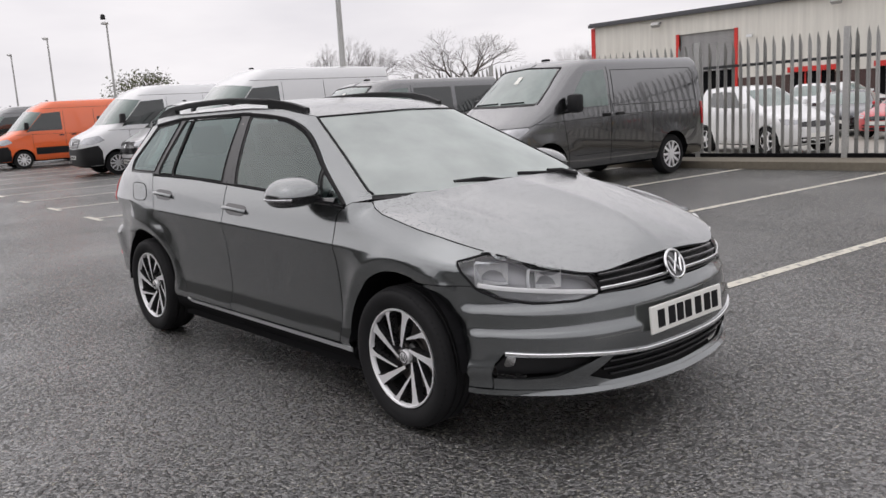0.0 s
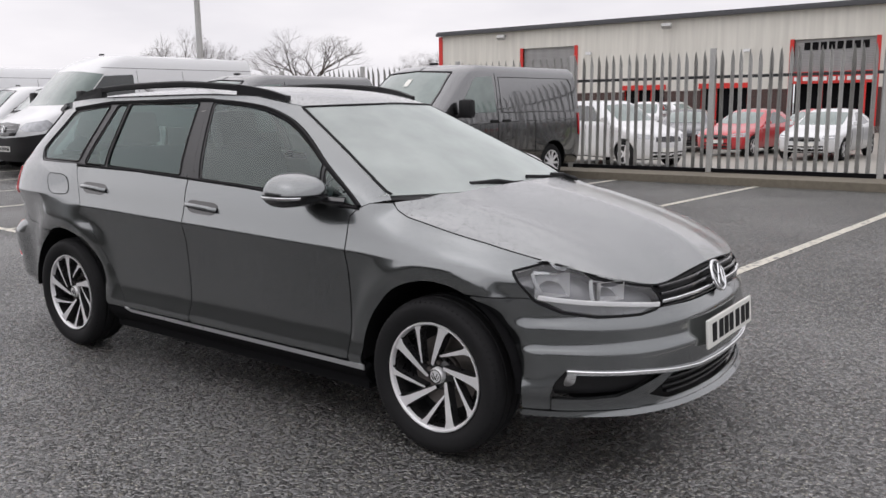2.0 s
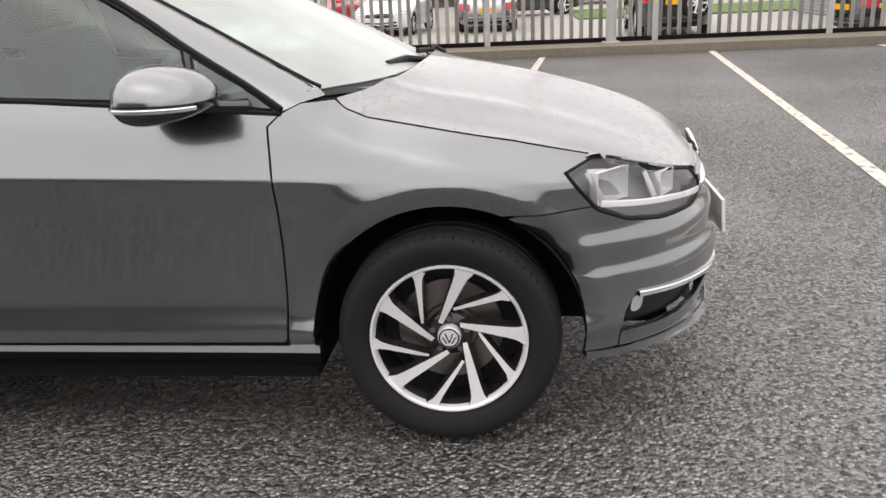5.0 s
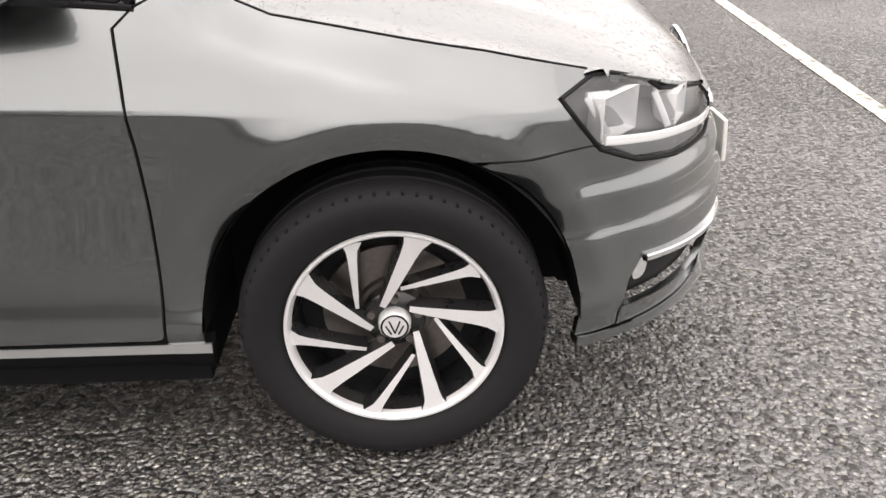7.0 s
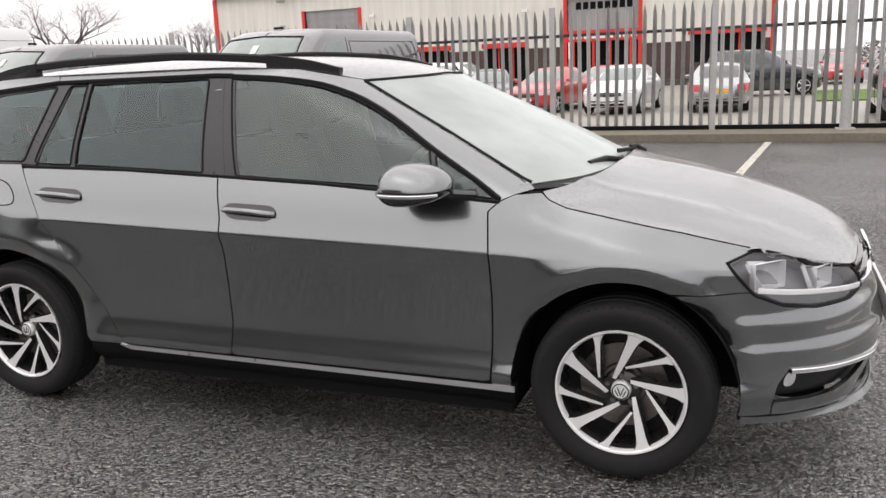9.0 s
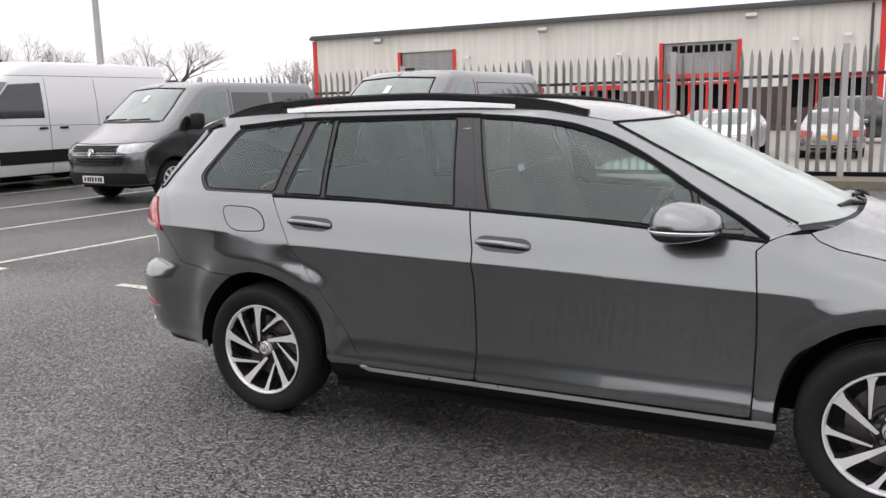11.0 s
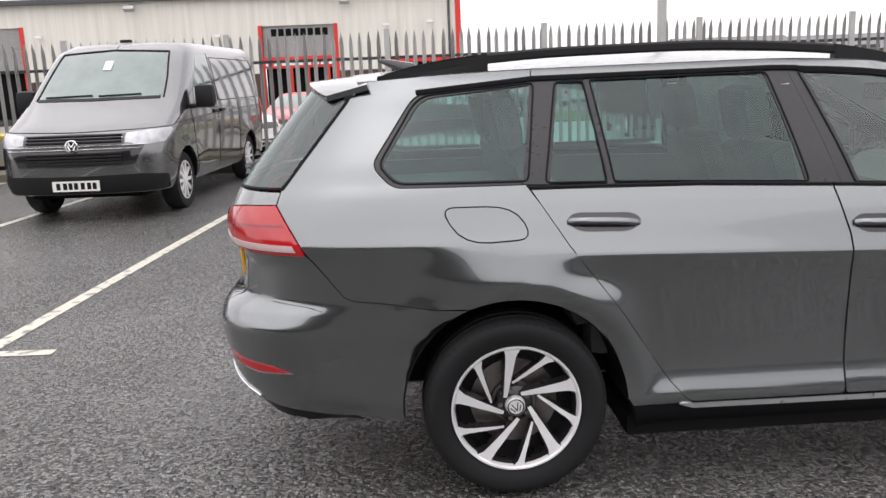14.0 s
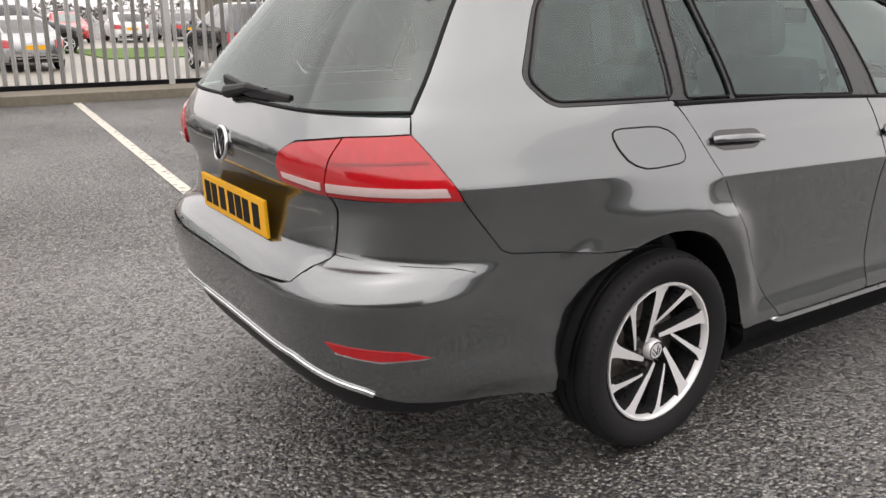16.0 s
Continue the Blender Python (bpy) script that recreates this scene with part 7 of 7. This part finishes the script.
def hedge_row(x0, x1, y, h, seed, name="far_trees"):
    """A distant belt of woodland with an uneven top."""
    rg = random.Random(seed)
    bm = bmesh.new()
    for i in range(int((x1 - x0) * 70)):
        c = Vector((rg.uniform(x0, x1), y + rg.uniform(-2, 2), 0))
        top = h * (0.55 + 0.3 * math.sin(c.x * 0.21 + seed) + 0.15 * math.sin(c.x * 0.77)) + 0.4
        c.z = top * rg.random() ** 0.6
        a, b = Vector((rg.gauss(0, 1), rg.gauss(0, 1), rg.gauss(0, 1))).normalized(), Vector((rg.gauss(0, 1), rg.gauss(0, 1), rg.gauss(0, 1))).normalized()
        s = rg.uniform(0.1, 0.3)
        bm.faces.new([bm.verts.new(c + a * s), bm.verts.new(c + b * s), bm.verts.new(c - (a + b) * s * 0.6)])
    return tagged(link(name, bm, M["scrub"]), "distant belt of bare trees and scrub", "woodland", kind="stuff")


hedge_row(6, 90, 78, 3.4, 3)
hedge_row(-110, -36, 70, 3.0, 5)


def house(x, y, w, d, h, turn, label):
    hs = tagged(empty("house", pose(x, y, 0, 0, 0, turn)), label, "house", "far houses")
    part("wall", cuboid(-w / 2, w / 2, -d / 2, d / 2, 0, h), M["kerb"], hs)
    bm = bmesh.new()
    prism(bm, [(-d / 2 - 0.3, h), (d / 2 + 0.3, h), (0, h + 1.3)], -w / 2 - 0.2, w / 2 + 0.2, "yz")
    part("roof", bm, M["slate"], hs)
    for k in range(3):
        wd = empty("window")
        wd.parent = hs
        xx = -w / 2 + w * (k + 0.5) / 3
        part("pane", cuboid(xx - 0.5, xx + 0.5, -d / 2 - 0.03, -d / 2 + 0.02, h * 0.55, h * 0.85), M["vanglass"], wd)
        part("frame", cuboid(xx - 0.6, xx + 0.6, -d / 2 - 0.02, -d / 2 + 0.01, h * 0.52, h * 0.88), M["white"], wd)


house(24.0, 62, 9, 7, 2.4, 5, "low grey house with a dark pitched roof")
house(35.0, 66, 8, 7, 2.4, -4, "low grey house with a dark pitched roof")
shed = tagged(empty("yard_shed", pose(10.2, 24.0, YARD)), "grey ribbed steel shed in the yard", "shed")
part("shell", cuboid(-0.2, 3.2, -1.2, 1.2, 0, 2.1), M["shutter"], shed)
part("roof", cuboid(-0.3, 3.3, -1.3, 1.3, 2.1, 2.2), M["fascia"], shed)
salt = tagged(empty("grit_bin", pose(8.6, 13.6, YARD)), "yellow grit bin behind the fence", "bin")
part("tub", cuboid(-0.5, 0.5, -0.3, 0.3, 0, 0.62, 0.05), M["yellow"], salt)
part("lid", cuboid(-0.54, 0.54, -0.34, 0.34, 0.62, 0.72, 0.03), M["yellow"], salt)
salt2 = copy_thing(salt, pose(-9.5, 12.6, YARD + 0.24))

# ---- plain unseen walls added behind the walk to close the yard and darken reflections ----
wall = link("wall_south", cuboid(-3.004, 60, -12.8, -12.5, 0.0, 1.8), M["sooty"])
tagged(wall, "plain unseen dark wall added to darken reflections", "wall", kind="structure")
wall = link("unseen_wall_south_west", cuboid(-60, -3.0, -13.1, -12.5, 0.0, 5.0), M["sooty"])
tagged(wall, "plain tall unseen dark wall added to darken reflections", "wall", kind="structure")
